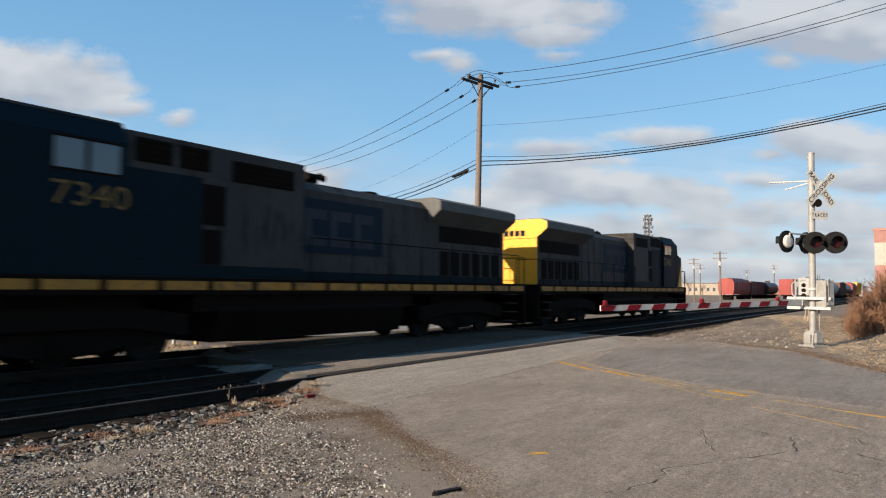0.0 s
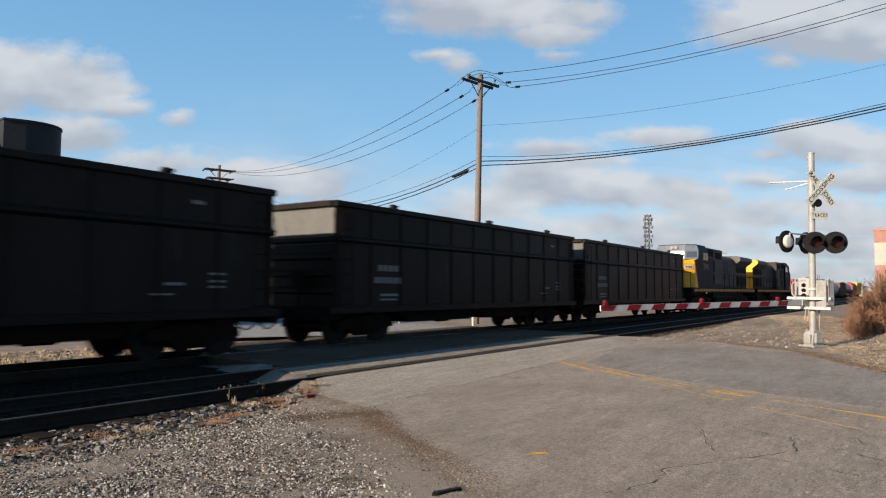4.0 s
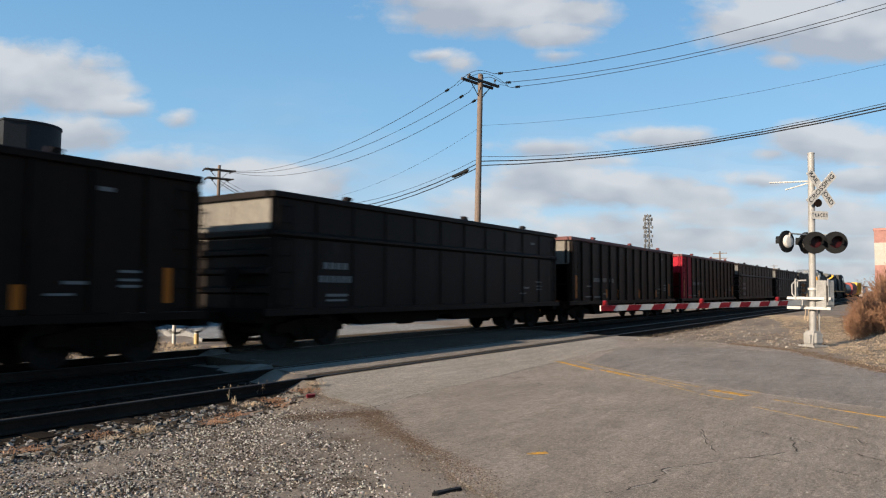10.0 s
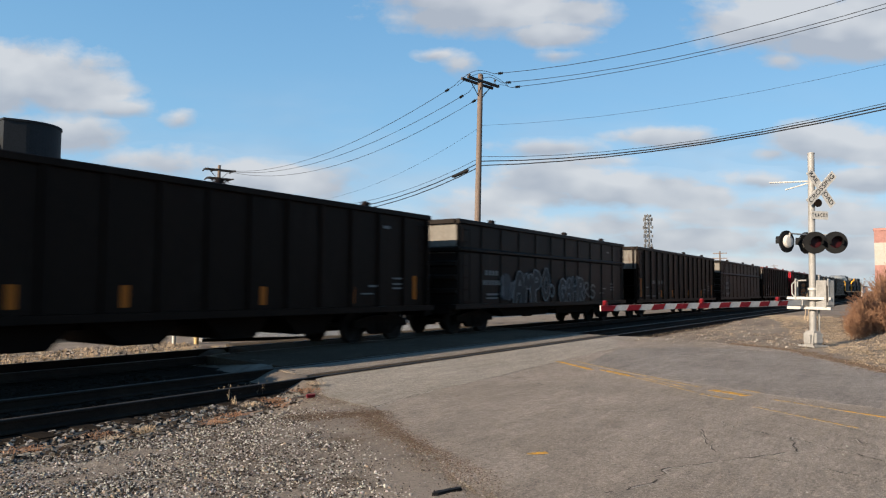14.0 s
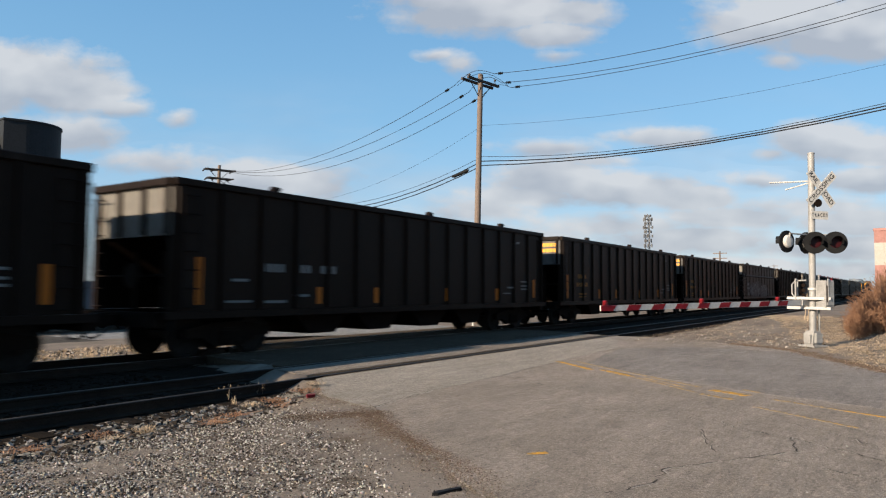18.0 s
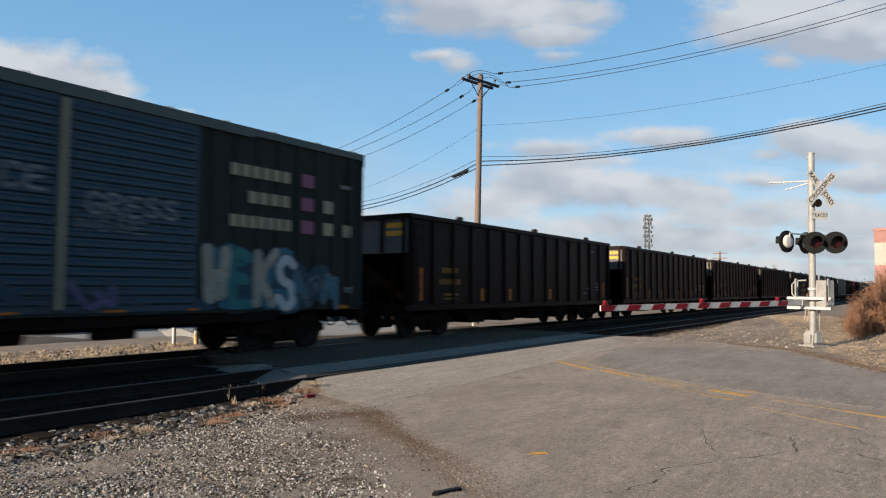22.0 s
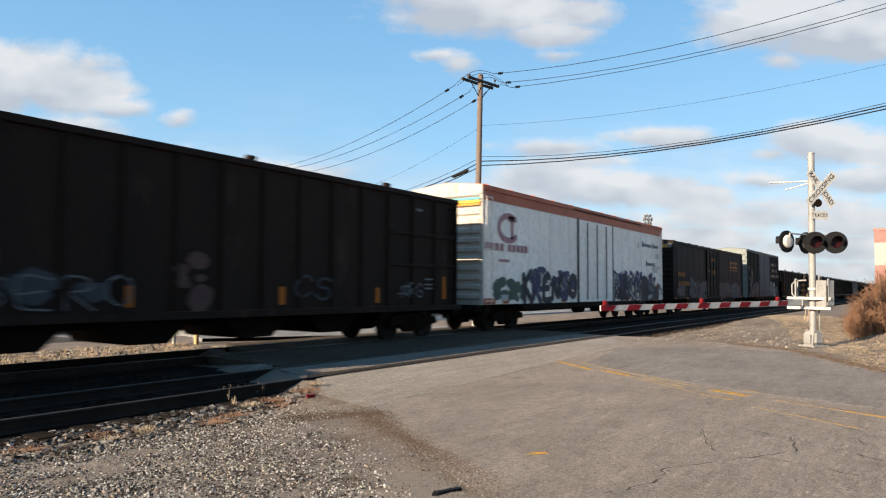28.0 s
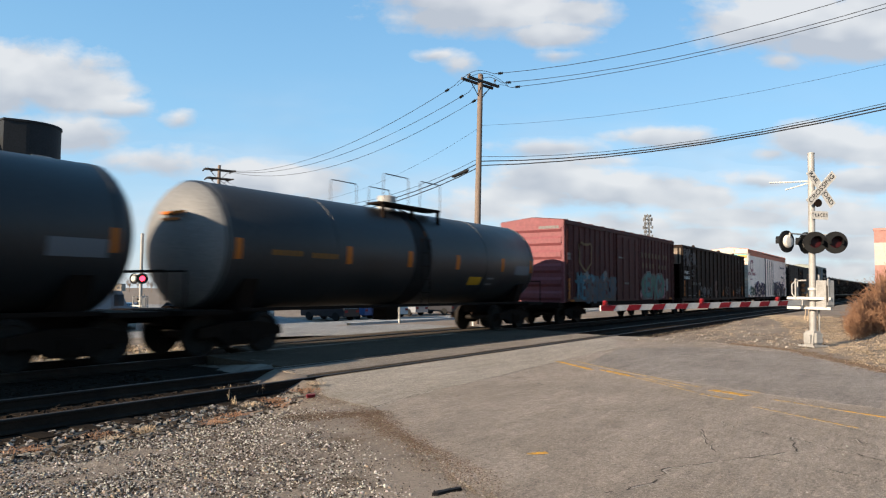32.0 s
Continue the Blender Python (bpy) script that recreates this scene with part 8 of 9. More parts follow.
def distance():
    wallm = [mat("far_wall_" + n, c, tuple(v * 0.85 for v in c), 0.8, 0, 0.05, 1, 0) for n, c in (("white", (0.42, 0.41, 0.40)), ("grey", (0.24, 0.245, 0.255)), ("tan", (0.30, 0.25, 0.20)), ("red", (0.23, 0.10, 0.075)))]
    roofm = mat("far_roof", (0.104, 0.0975, 0.0975), (0.143, 0.1365, 0.13), 0.8, 0, 0.1, 2, 0)
    pane = glass("far_window", (0.06, 0.07, 0.09), 0.1)
    rnd = random.Random(11)
    k = 0
    for ang, dist in [(a, rnd.uniform(380, 640)) for a in (4, 6, 8, 9.5, 11, 12.5, 14, 15.5, 17, 18.5, 20, 23, 27, 31, 36, 41, 47, 53, 60, 66)]:
        x, y = dist * math.cos(radians(ang)), dist * math.sin(radians(ang))
        b = thing("far_building", ("white", "grey", "tan", "red")[k % 4] + " low industrial building in the distance", "building", "buildings in the distance", at=(x, y, -0.9))
        w, d, hh = rnd.uniform(9, 26), rnd.uniform(8, 14), rnd.uniform(3.6, 7.0)
        b.rotation_euler = (0, 0, radians(ang + rnd.uniform(-20, 20)))
        wall_piece("wall", b, wallm[k % 4], -d / 2, d / 2, -w / 2, w / 2, 0, hh)
        bm = bmesh.new()
        if k % 3:
            prism(bm, [(-w / 2 - 0.3, hh), (w / 2 + 0.3, hh), (0, hh + w * 0.09)], "x", -d / 2 - 0.3, d / 2 + 0.3)
        else:
            box(bm, -d / 2 - 0.2, d / 2 + 0.2, -w / 2 - 0.2, w / 2 + 0.2, hh, hh + 0.5)
        part("roof", bm, roofm, b)
        n = int(w / 3.2)
        for i in range(n):
            yy = -w / 2 + 1.2 + i * 3.2
            wall_piece("window", b, pane, -d / 2 - 0.06, -d / 2 - 0.002, yy, yy + 1.4, hh * 0.35, hh * 0.65)
        k += 1
    # bare winter trees far off: trunks with limbs and a haze of twigs
    bm = bmesh.new()
    rnd = random.Random(12)
    for i in range(150):
        ang, dist = rnd.uniform(2, 68), rnd.uniform(330, 620)
        if 17.5 < ang < 19 or rnd.random() < 0.2:
            continue
        x, y = dist * math.cos(radians(ang)), dist * math.sin(radians(ang))
        hh = rnd.uniform(4, 9.5)
        tube(bm, (x, y, -1), (x, y, hh * 0.5), 0.25, 0.12, 5)
        for j in range(16):
            a, u = rnd.uniform(0, 6.28), rnd.uniform(0.3, 1.0)
            z0 = hh * rnd.uniform(0.25, 0.55)
            p = (x + math.cos(a) * hh * 0.35 * u, y + math.sin(a) * hh * 0.35 * u, z0 + hh * rnd.uniform(0.2, 0.5))
            tube(bm, (x, y, z0), p, 0.10, 0.03, 4, False)
            for q in range(3):
                tube(bm, p, (p[0] + rnd.uniform(-1.2, 1.2), p[1] + rnd.uniform(-1.2, 1.2), p[2] + rnd.uniform(0.2, 1.4)), 0.05, 0.02, 3, False)
    solid("far_woods", bm, mat("bare_twigs", (0.13, 0.0975, 0.078), (0.1755, 0.1365, 0.1105), 0.95, 0, 0.05, 1, 0), "bare brown winter trees along the horizon", "trees", kind="stuff")
    # far poles
    for x, y, hh in ((132, 30, 9.5), (168, 44, 10), (205, 52, 10), (250, 40, 11), (300, 58, 11)):
        p = thing("utility_pole", "distant timber utility pole with a cross arm", "utility pole", "utility poles", at=(x, y, -0.9))
        bm = bmesh.new()
        tube(bm, (0, 0, 0), (0, 0, hh), 0.18, 0.13, 8)
        part("pole_shaft", bm, M["wood"], p)
        for z in (hh - 0.4, hh - 1.3):
            wall_piece("cross_arm", p, M["wood"], -0.08, 0.08, -1.2, 1.2, z, z + 0.14)
        wall_piece("transformer", p, M["galv"], -0.5, -0.18, -0.25, 0.25, hh - 2.6, hh - 1.7)


distance()


# ---- loose ground cover ----
def stones(name, n, area, size, seed, material, label, lift=0.0, keep=None):
    """Crushed stone, each a small uneven block, scattered over an area (x0, x1, y0, y1)."""
    rnd = random.Random(seed)
    base = [(-1, -0.7, -0.6), (0.9, -0.9, -0.6), (1, 0.8, -0.6), (-0.8, 0.9, -0.6), (-0.6, -0.5, 0.6), (0.5, -0.6, 0.7), (0.7, 0.5, 0.5), (-0.5, 0.6, 0.65)]
    quads = ((0, 1, 5, 4), (1, 2, 6, 5), (2, 3, 7, 6), (3, 0, 4, 7), (4, 5, 6, 7))
    verts, faces = [], []
    made = 0
    while made < n:
        x, y = rnd.uniform(area[0], area[1]), rnd.uniform(area[2], area[3])
        if keep and not keep(x, y, rnd):
            continue
        s = size * rnd.choice((0.5, 0.6, 0.7, 0.8, 1.0, 1.0, 1.35)) * rnd.uniform(0.8, 1.2)
        a = rnd.uniform(0, 6.28)
        ca, sa = math.cos(a), math.sin(a)
        sx, sy, sz = s * rnd.uniform(0.7, 1.3), s * rnd.uniform(0.6, 1.0), s * rnd.uniform(0.5, 0.95)
        z = surface(x, y) + lift + sz * 0.3
        tx, ty = rnd.uniform(-0.35, 0.35), rnd.uniform(-0.35, 0.35)
        i0 = len(verts)
        for px, py, pz in base:
            px, py, pz = px * sx * rnd.uniform(0.8, 1.2), py * sy * rnd.uniform(0.8, 1.2), pz * sz
            verts.append((x + px * ca - py * sa, y + px * sa + py * ca, z + pz + px * tx + py * ty))
        faces += [tuple(i0 + k for k in q) for q in quads]
        made += 1
    me = bpy.data.meshes.new(name)
    me.from_pydata(verts, [], faces)
    me.materials.append(material)
    tagged(new(name, me), label, "gravel", kind="stuff")


def island_stone(name, dark, light):
    """Stones that differ one from another."""
    m = bpy.data.materials.new(name)
    m.use_nodes = True
    nt = m.node_tree
    N, L = nt.nodes.new, nt.links.new
    b = nt.nodes["Principled BSDF"]
    geo, ramp = N("ShaderNodeNewGeometry"), N("ShaderNodeValToRGB")
    L(geo.outputs["Random Per Island"], ramp.inputs[0])
    e = ramp.color_ramp.elements
    e[0].color, e[1].color = (*dark, 1), (*light, 1)
    mid = ramp.color_ramp.elements.new(0.68)
    mid.color = (*[(a * 0.70 + c * 0.30) for a, c in zip(dark, light)], 1)
    brown = ramp.color_ramp.elements.new(0.3)
    brown.color = (dark[0] * 1.35, dark[1] * 1.15, dark[2] * 0.95, 1)
    co, n = N("ShaderNodeTexCoord"), N("ShaderNodeTexNoise")
    L(co.outputs["Object"], n.inputs["Vector"])
    n.inputs["Scale"].default_value = 90.0
    mx = N("ShaderNodeMix")
    mx.data_type, mx.blend_type = "RGBA", "OVERLAY"
    mx.inputs["Factor"].default_value = 0.35
    L(ramp.outputs[0], mx.inputs["A"])
    L(n.outputs["Color"], mx.inputs["B"])
    L(mx.outputs["Result"], b.inputs["Base Color"])
    b.inputs["Roughness"].default_value = 0.95
    b.inputs["Specular IOR Level"].default_value = 0.08
    return m


def surface(x, y):
    return max(0.0, ground_height(x, y)) if left_of_road(x, y) < 0 else ground_height(x, y)


def near_line(x, y, line):
    """Metres from a bent line, and how far along it (0 to 1) the nearest place lies."""
    best, at, n = 99.0, 0.0, len(line) - 1
    for k in range(n):
        (xa, ya), (xb, yb) = line[k], line[k + 1]
        dx, dy = xb - xa, yb - ya
        u = max(0.0, min(1.0, ((x - xa) * dx + (y - ya) * dy) / (dx * dx + dy * dy)))
        d = math.hypot(x - xa - dx * u, y - ya - dy * u)
        if d < best:
            best, at = d, (k + u) / n
    return best, at


def ground_cover():
    grit = island_stone("gravel_stones", (0.024, 0.020, 0.0175), (0.42, 0.39, 0.35))
    dark = island_stone("ballast_stones", (0.016, 0.014, 0.0125), (0.21, 0.195, 0.178))
    # stones between the tracks, their colour darkened to stand for the train's shade
    near_black = island_stone("sooty_ballast_stones", (0.007, 0.0052, 0.0038), (0.021, 0.0155, 0.0115))
    pale = island_stone("pale_pebbles", (0.16, 0.14, 0.115), (0.38, 0.35, 0.31))
    crumb = island_stone("dark_soil_crumbs", (0.058, 0.043, 0.033), (0.125, 0.096, 0.076))
    earth = island_stone("brown_earth_crumbs", (0.070, 0.057, 0.046), (0.21, 0.175, 0.145))

    def yard_rule(x, y, rnd):
        d = left_of_road(x, y) + 0.35 * noise.noise(Vector((x * 1.3, y * 1.3, 7.0)))
        return d > -0.1 and rnd.random() < min(1.0, 0.04 + max(d - 0.35, 0) / 1.4)
    stones("gravel", 62000, (0.8, 8.6, 2.2, 7.6), 0.0085, 1, grit, "loose grey gravel scattered beside the road", 0, yard_rule)
    stones("pebbles", 2400, (0.5, 8.0, 2.3, 7.4), 0.0125, 5, pale, "pale pebbles among the gravel", 0, yard_rule)
    stones("gravel", 9000, (-7, 4.6, -5, 7.2), 0.012, 25, grit, "loose grey gravel across the yard beside the road", 0,
           lambda x, y, r: left_of_road(x, y) > 0.1 and not (x > 0.8 and y > 2.2) and r.random() < 0.4 + 0.6 * (y + 5) / 12)
    shoulder = ((-3.0, 7.0), (2.0, 7.02), (4.2, 7.1), (5.2, 7.25), (6.4, 7.75), (7.4, 8.05))

    def shoulder_rule(x, y, rnd):
        d, u = near_line(x, y, shoulder)
        return left_of_road(x, y) > 0.35 and (rnd.random() < math.exp(-(d / 0.42) ** 2) or (y > 7.85 and x < 7.4))
    stones("track_ballast", 14000, (-3.0, 8.6, 6.3, 8.45), 0.031, 2, dark, "dark crushed stone shoulder of the near track", 0.0, shoulder_rule)
    stones("track_ballast", 2500, (-3.0, 8.1, 8.75, 12.6), 0.045, 3, near_black, "dark crushed stone between the tracks", 0.0)
    stones("verge_stones", 2200, (-6, 12.6, 15.8, 18.6), 0.028, 4, grit, "stones and litter on the dry far verge", 0.0)
    stones("verge_stones", 5600, (20.5, 44, 2.4, 7.7), 0.014, 6, earth, "small brown stones scattered on the verge by the signal", 0.0)
    stones("verge_pebbles", 420, (20.5, 36, 2.6, 7.4), 0.022, 16, pale, "pale pebbles and scraps on the verge", 0.0)
    stones("road_grit", 420, (4.8, 13, 0.6, 6.2), 0.0065, 7, pale, "loose pale grit on the asphalt", 0.0, lambda x, y, r: left_of_road(x, y) < 0)
    drift = ((6.40, 5.62), (6.48, 5.53), (6.2, 5.15), (5.94, 4.78), (5.51, 3.94), (5.15, 3.34), (4.85, 2.85))

    def drift_rule(x, y, rnd):
        d, u = near_line(x, y, drift)
        w = (0.09 + 0.10 * math.exp(-((u - 0.3) / 0.25) ** 2)) * (1 + 0.8 * noise.noise(Vector((x * 4, y * 4, 3.0))))
        return rnd.random() < math.exp(-(d / max(w, 0.02)) ** 2) * (1.0 if u < 0.75 else 1.0 - (u - 0.75) * 3)
    stones("soil_crumbs", 6000, (4.5, 7.0, 2.6, 6.5), 0.0065, 8, crumb, "dark washed soil drifted along the road edge", -0.002, drift_rule)

    stones("soil_crumbs", 1900, (5.3, 7.0, 5.0, 6.7), 0.0065, 18, crumb, "dark weedy soil at the corner of the road", 0.004,
           lambda x, y, r: r.random() < math.exp(-(near_line(x, y, ((6.02, 6.0), (6.25, 5.8), (6.5, 5.55)))[0] / (0.2 + 0.18 * noise.noise(Vector((x * 3, y * 3, 6.0))))) ** 2))

    def spill_rule(x, y, rnd):
        d = left_of_road(x, y) + 0.3 * noise.noise(Vector((x * 1.7, y * 1.7, 1.0)))
        return rnd.random() < math.exp(-(d / 0.30) ** 2)
    stones("soil_crumbs", 12000, (3.2, 9.2, 2.0, 8.3), 0.0055, 9, earth, "brown earth spilt over the road edge", -0.002, spill_rule)

    def right_rule(x, y, rnd):
        d, u = near_line(x, y, ((21.2, 4.4), (19.8, 2.75), (18.0, 1.85), (16.4, 1.0), (15.2, 0.3)))
        return rnd.random() < math.exp(-(d / (0.22 + 0.2 * noise.noise(Vector((x * 2, y * 2, 5.0))))) ** 2)
    stones("soil_crumbs", 3500, (14.8, 21.8, 0.0, 5.0), 0.012, 10, crumb, "dark damp soil along the road edge", 0.0, right_rule)

    def blades(bm, x, y, z, n, hh, spread, rnd, width=0.006):
        for _ in range(n):
            a, t = rnd.uniform(0, 6.28), rnd.uniform(0.15, 1.0) * spread
            px, py = x + rnd.uniform(-1, 1) * spread * 0.5, y + rnd.uniform(-1, 1) * spread * 0.5
            h1 = hh * rnd.uniform(0.4, 1.1)
            dx, dy = math.cos(a) * t, math.sin(a) * t
            nx, ny = -math.sin(a) * width, math.cos(a) * width
            v = [bm.verts.new(p) for p in ((px - nx, py - ny, z), (px + nx, py + ny, z), (px + dx * 0.5 + nx, py + dy * 0.5 + ny, z + h1 * 0.8), (px + dx * 0.5 - nx, py + dy * 0.5 - ny, z + h1 * 0.8), (px + dx, py + dy, z + h1 * (0.55 if t > 0.4 * spread else 1.0)))]
            bm.faces.new((v[0], v[1], v[2], v[3]))
            bm.faces.new((v[3], v[2], v[4]))
    rnd = random.Random(21)
    # flattened dry tufts along the near track, each its own plant
    for x, y, n, hh, sp, red in ((4.75, 7.32, 90, 0.09, 0.17, 0), (4.2, 7.05, 50, 0.03, 0.2, 0), (5.25, 6.75, 60, 0.03, 0.22, 1), (4.45, 7.75, 40, 0.03, 0.3, 1), (6.1, 7.45, 60, 0.035, 0.3, 1), (6.75, 7.9, 60, 0.06, 0.2, 0),
                                 (7.2, 7.9, 70, 0.05, 0.3, 1), (7.5, 7.6, 70, 0.04, 0.32, 1), (6.85, 7.35, 50, 0.03, 0.3, 1), (5.7, 7.3, 40, 0.03, 0.3, 1), (7.9, 7.8, 60, 0.04, 0.25, 0), (6.75, 8.25, 9, 0.12, 0.08, 0), (3.6, 7.6, 40, 0.03, 0.3, 1)):
        bm = bmesh.new()
        blades(bm, x, y, ground_height(x, y) + 0.028, int(n * 1.5), hh, sp, rnd, 0.0034)
        solid("dry_grass_tuft", bm, M["redgrass"] if red else M["drygrass"], "flattened tuft of rusty dry grass in the gravel" if red else "tuft of bleached dry grass in the gravel", "grass", "dry tufts by the track")
    # thin stems against the dark rail
    for x, y in ((6.9, 8.55), (7.5, 8.58), (7.0, 8.9), (7.25, 8.86), (7.5, 8.88), (7.7, 8.84), (7.9, 8.86), (8.1, 8.82), (8.25, 8.86)):
        bm = bmesh.new()
        blades(bm, x, y, -0.15, 7, 0.19, 0.14, rnd, 0.0018)
        solid("weed_stems", bm, M["drygrass"], "thin bleached weed stems beside the rail", "weed", "weeds by the rail")
    bm = bmesh.new()
    for _ in range(1500):
        x, y = rnd.uniform(-7, 12.6), rnd.uniform(15.7, 18.6)
        blades(bm, x, y, ground_height(x, y) - 0.01, 7, 0.06 * rnd.uniform(0.5, 1.6), 0.2, rnd, 0.008)
    solid("verge_grass", bm, M["drygrass"], "short bleached grass on the far verge", "grass", kind="stuff")
    bm = bmesh.new()
    made = 0
    while made < 10000:
        x, y = rnd.uniform(15.5, 40), rnd.uniform(-4.5, 6.8)
        lim = 0.9 + (x - 15.5) * 0.25
        k = noise.noise(Vector((x * 0.5, y * 0.9, 9.0)))
        if rnd.random() > (1.0 if y < lim + 0.5 * k else (0.12 if k > -0.1 and x > 20.5 else 0.0)):
            continue
        blades(bm, x, y, ground_height(x, y) - 0.004, 7, 0.035 * rnd.uniform(0.4, 1.6), 0.24, rnd, 0.007)
        made += 1
    solid("bank_grass", bm, M["drygrass"], "matted straw-coloured grass on the bank", "grass", kind="stuff")
    # brown brushwood on the bank
    bm = bmesh.new()
    made = 0
    while made < 2500:
        x = rnd.uniform(23.8, 40)
        lim = 1.9 + (x - 25.0) * 0.03 + 0.5 * noise.noise(Vector((x * 0.7, 3.0, 0.0)))
        y = lim - abs(rnd.gauss(0, 1.6))
        if y < -4.0 or math.hypot(max(0, 27 - x) / 2.0, 0) + rnd.uniform(0, 0.6) > 1.2:
            continue
        made += 1
        z = ground_height(x, y) - 0.03
        hh = 1.12 * (0.5 + min(1.25, (lim - y) * 0.95) + min(0.3, (x - 25) * 0.1)) * rnd.uniform(0.5, 1.1) * (0.85 + 0.4 * noise.noise(Vector((x * 0.9, y * 0.9, 2))))
        lx, ly = rnd.uniform(-0.4, 0.35) * hh, rnd.uniform(-0.25, 0.35) * hh
        p0, p1, p2 = Vector((x, y, z)), Vector((x + lx * 0.4, y + ly * 0.4, z + hh * 0.6)), Vector((x + lx, y + ly, z + hh))
        sweep(bm, (p0, p1, p2), 0.006, 3)
        for _k in range(11):
            u = rnd.uniform(0.25, 1.0)
            c = p0.lerp(p2, u)
            e = c + Vector((rnd.uniform(-0.22, 0.22), rnd.uniform(-0.22, 0.22), rnd.uniform(0.0, 0.26)))
            tube(bm, c, e, 0.004, 0.008, 3, False)
    solid("brushwood", bm, M["weed"], "thicket of reddish brown dead weeds on the bank", "weeds", kind="stuff")
    # a few pale sticks by the signal and sticks of litter in the gravel
    for x, y, hh in ((33.5, 4.1, 1.0), (33.0, 3.8, 0.8), (34.2, 4.3, 1.2)):
        bm = bmesh.new()
        z = ground_height(x, y)
        tube(bm, (x, y, z - 0.05), (x + 0.3, y - 0.1, z + hh), 0.02, 0.008, 5)
        tube(bm, (x + 0.15, y, z + hh * 0.5), (x - 0.1, y + 0.15, z + hh * 0.85), 0.01, 0.005, 4)
        solid("dead_stalk", bm, M["drygrass"], "pale dead stalk standing in the verge", "weed", "dead stalks")
    for x, y, a, L in ((5.35, 7.15, 20, 0.45), (4.6, 7.95, 12, 0.4), (3.6, 7.75, 8, 0.35), (6.3, 7.35, -15, 0.3), (4.3, 7.95, 10, 0.3), (5.6, 7.95, 15, 0.3), (7.1, 7.25, 5, 0.5)):
        z = ground_height(x, y) + 0.03
        bm = bmesh.new()
        dx, dy = math.cos(radians(a)) * L / 2, math.sin(radians(a)) * L / 2
        tube(bm, (x - dx, y - dy, z), (x + dx, y + dy, z + 0.02), 0.013, 0.009, 6)
        solid("broken_stick", bm, mat("bare_stick", (0.234, 0.13, 0.0845), (0.299, 0.195, 0.13), 0.85, 0, 4, 40, 0.2), "broken bare stick lying in the gravel", "stick", "sticks in the gravel")
    # dark rubber scrap on the road's edge
    bm = bmesh.new()
    prism(bm, [(4.24, 2.99), (4.27, 2.955), (4.36, 2.93), (4.48, 2.885), (4.50, 2.91), (4.40, 2.96), (4.30, 2.995)], "z", -0.01, 0.022)
    solid("rubber_scrap", bm, M["black"], "strip of black rubber lying on the road edge", "debris")
    bm = bmesh.new()
    prism(bm, [(7.0, 7.05), (7.12, 7.02), (7.2, 7.1), (7.06, 7.13)], "z", ground_height(7.1, 7.08) + 0.01, ground_height(7.1, 7.08) + 0.05)
    solid("red_litter", bm, M["red"], "scrap of red plastic litter in the gravel", "litter")


ground_cover()


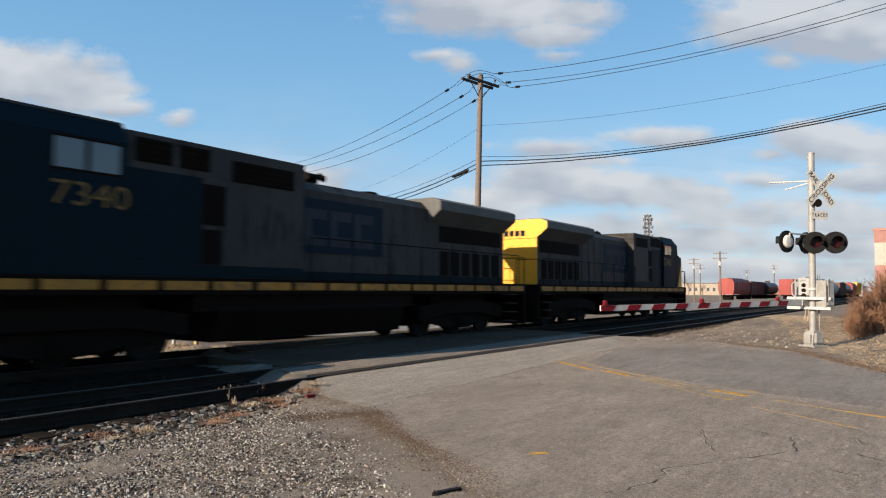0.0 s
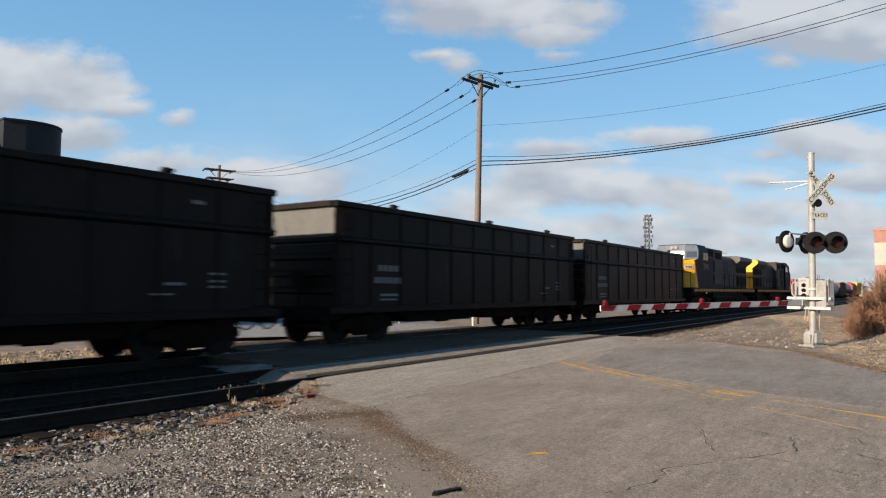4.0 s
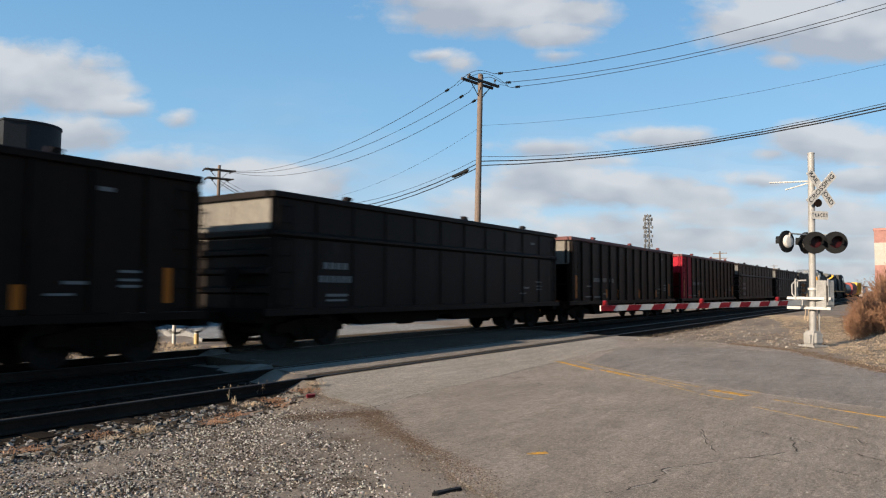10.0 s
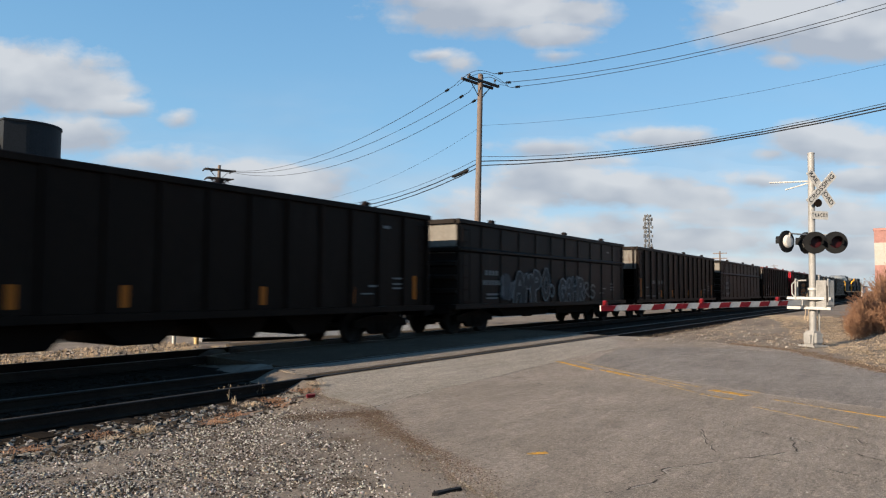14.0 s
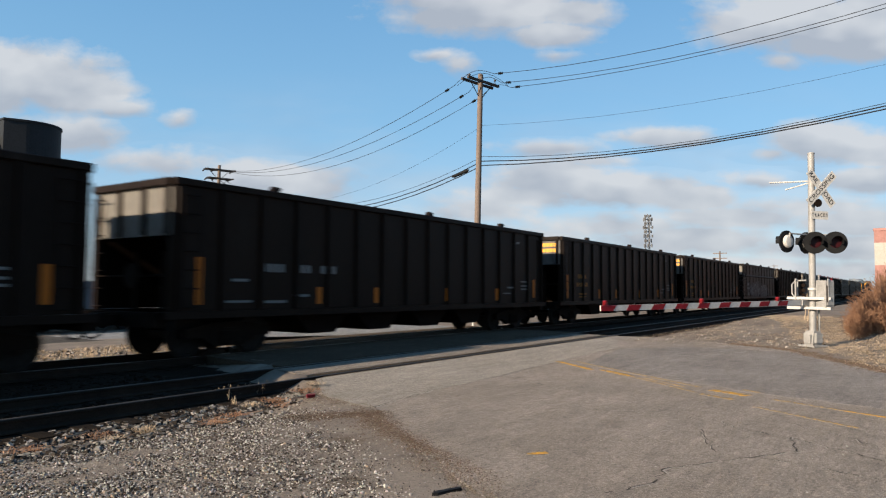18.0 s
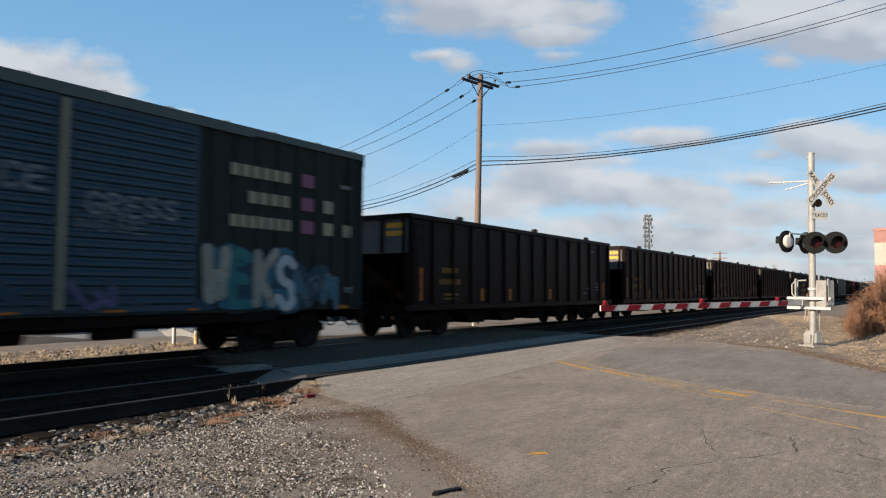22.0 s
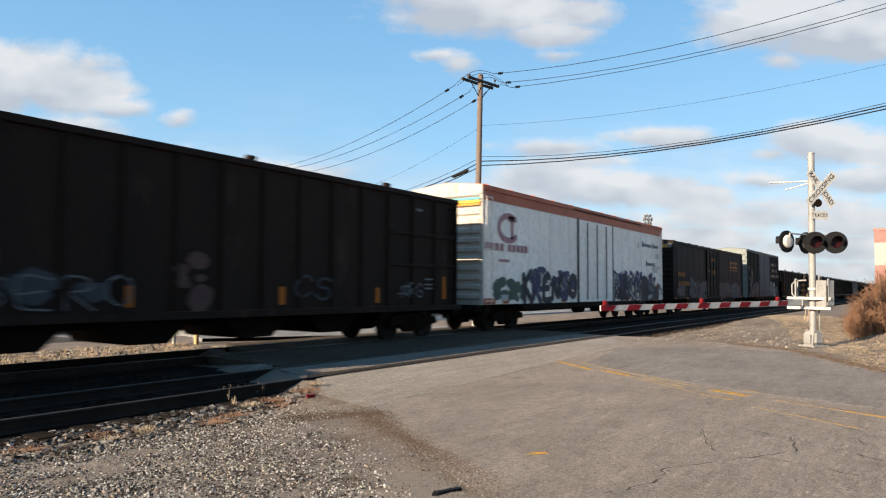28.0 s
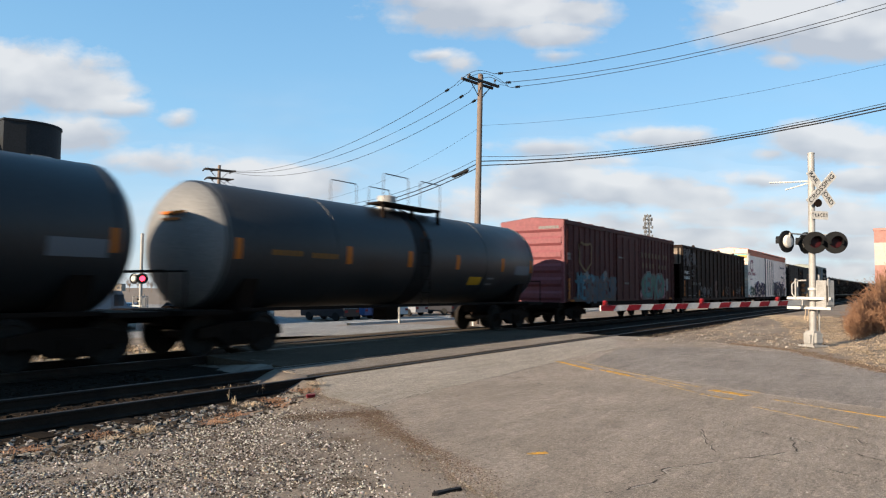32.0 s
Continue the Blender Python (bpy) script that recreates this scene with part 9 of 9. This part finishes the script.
def road_wear():
    rnd = random.Random(31)
    # cracks in the asphalt, with crumbled pale edges
    lines = (([(5.03, 1.98), (5.5, 1.78), (6.02, 1.83), (6.32, 1.64), (6.76, 1.41), (7.36, 1.02), (8.04, 1.16)], 0.013), ([(8.6, 2.0), (8.22, 1.7), (7.95, 1.1), (7.69, 0.69), (7.4, 0.32)], 0.012), ([(7.91, 2.02), (7.4, 1.85), (6.92, 1.64)], 0.009),
             ([(6.81, 0.73), (6.63, 0.29)], 0.008), ([(6.78, 5.79), (7.69, 5.94), (8.96, 6.08), (10.31, 6.11), (10.89, 5.98), (10.4, 5.4), (9.89, 4.63)], 0.016), ([(5.74, 4.1), (5.83, 3.55), (6.2, 3.25)], 0.006),
             ([(15.8, 4.76), (17.8, 4.0), (19.86, 3.15)], 0.03), ([(9.89, 4.63), (9.5, 3.6), (9.0, 2.9), (8.6, 2.0)], 0.006), ([(7.2, 5.2), (8.2, 4.6), (9.0, 4.3)], 0.005), ([(8.65, 3.18), (8.55, 2.34), (8.26, 1.76), (7.88, 1.01)], 0.008), ([(7.82, 2.0), (7.45, 1.85), (7.1, 1.66)], 0.009), ([(6.9, 1.25), (6.79, 0.69), (6.57, 0.29)], 0.009), ([(9.6, 2.4), (9.05, 1.5), (8.5, 0.8), (8.0, 0.35)], 0.008))
    dirt, chip = plain("crack_dirt", (0.04, 0.033, 0.026), 1.0), plain("crack_edge", (0.36, 0.32, 0.27), 1.0)
    for name, m, off, k, label in (("road_crack", dirt, 0.0, 1.0, "dark cracks running through the asphalt"), ("crack_edge", chip, 1.1, 1.3, "pale crumbled edges of the cracks")):
        bm = bmesh.new()
        rnd = random.Random(31)
        for line, w in lines:
            for (xa, ya), (xb, yb) in zip(line, line[1:]):
                n = max(5, int(math.hypot(xb - xa, yb - ya) / 0.12))
                pts = []
                for i in range(n + 1):
                    u = i / n
                    j = 0.035 if 0 < i < n else 0.0
                    pts.append(Vector((xa + (xb - xa) * u + rnd.uniform(-j, j), ya + (yb - ya) * u + rnd.uniform(-j, j), 0.0048)))
                d = Vector((yb - ya, xa - xb, 0)).normalized()
                for p, q in zip(pts, pts[1:]):
                    wa, wb = w * rnd.uniform(0.1, 0.8), w * rnd.uniform(0.1, 0.8)
                    if rnd.random() < (0.12 if off == 0 else 0.5):
                        continue
                    s = d * off * w
                    face(bm, [p + s - d * wa * k, p + s + d * wa * k, q + s + d * wb * k, q + s - d * wb * k])
        solid(name, bm, m, label, "cracks", kind="structure")


road_wear()


# ---- what moves ----
def train_travel(t):
    s = (t - 16) / 10
    return 109.654 * s + 0.189 * s * s + 0.106 * s ** 3


def motions():
    for car, x, turn in TRAIN:
        walk(car, [(t, pose(x + train_travel(t), TRAIN_TRACK, 0, 0, 0, turn)) for t in (0, 4, 8, 12, 16, 20, 24, 28, 32)])
    # wheels roll with the train: one turn table for each place of a wheelset in its truck
    rolled = {}
    turned = {car for car, x, turn in TRAIN if turn}
    for w, off, r in WHEELS:
        way = -1 if w.parent.parent in turned else 1
        key = (off, r, way)
        if key not in rolled:
            rows = [(f / FPS, pose(off, 0, r, 0, math.degrees(way * train_travel(f / FPS) / r) % 360, 0)) for f in range(0, 32 * FPS + 1)]
            walk(w, rows)
            rolled[key] = w
        else:
            src = rolled[key].animation_data
            w.rotation_mode = "QUATERNION"
            data = w.animation_data_create()
            data.action = src.action
            data.action_slot = src.action_slot


motions()
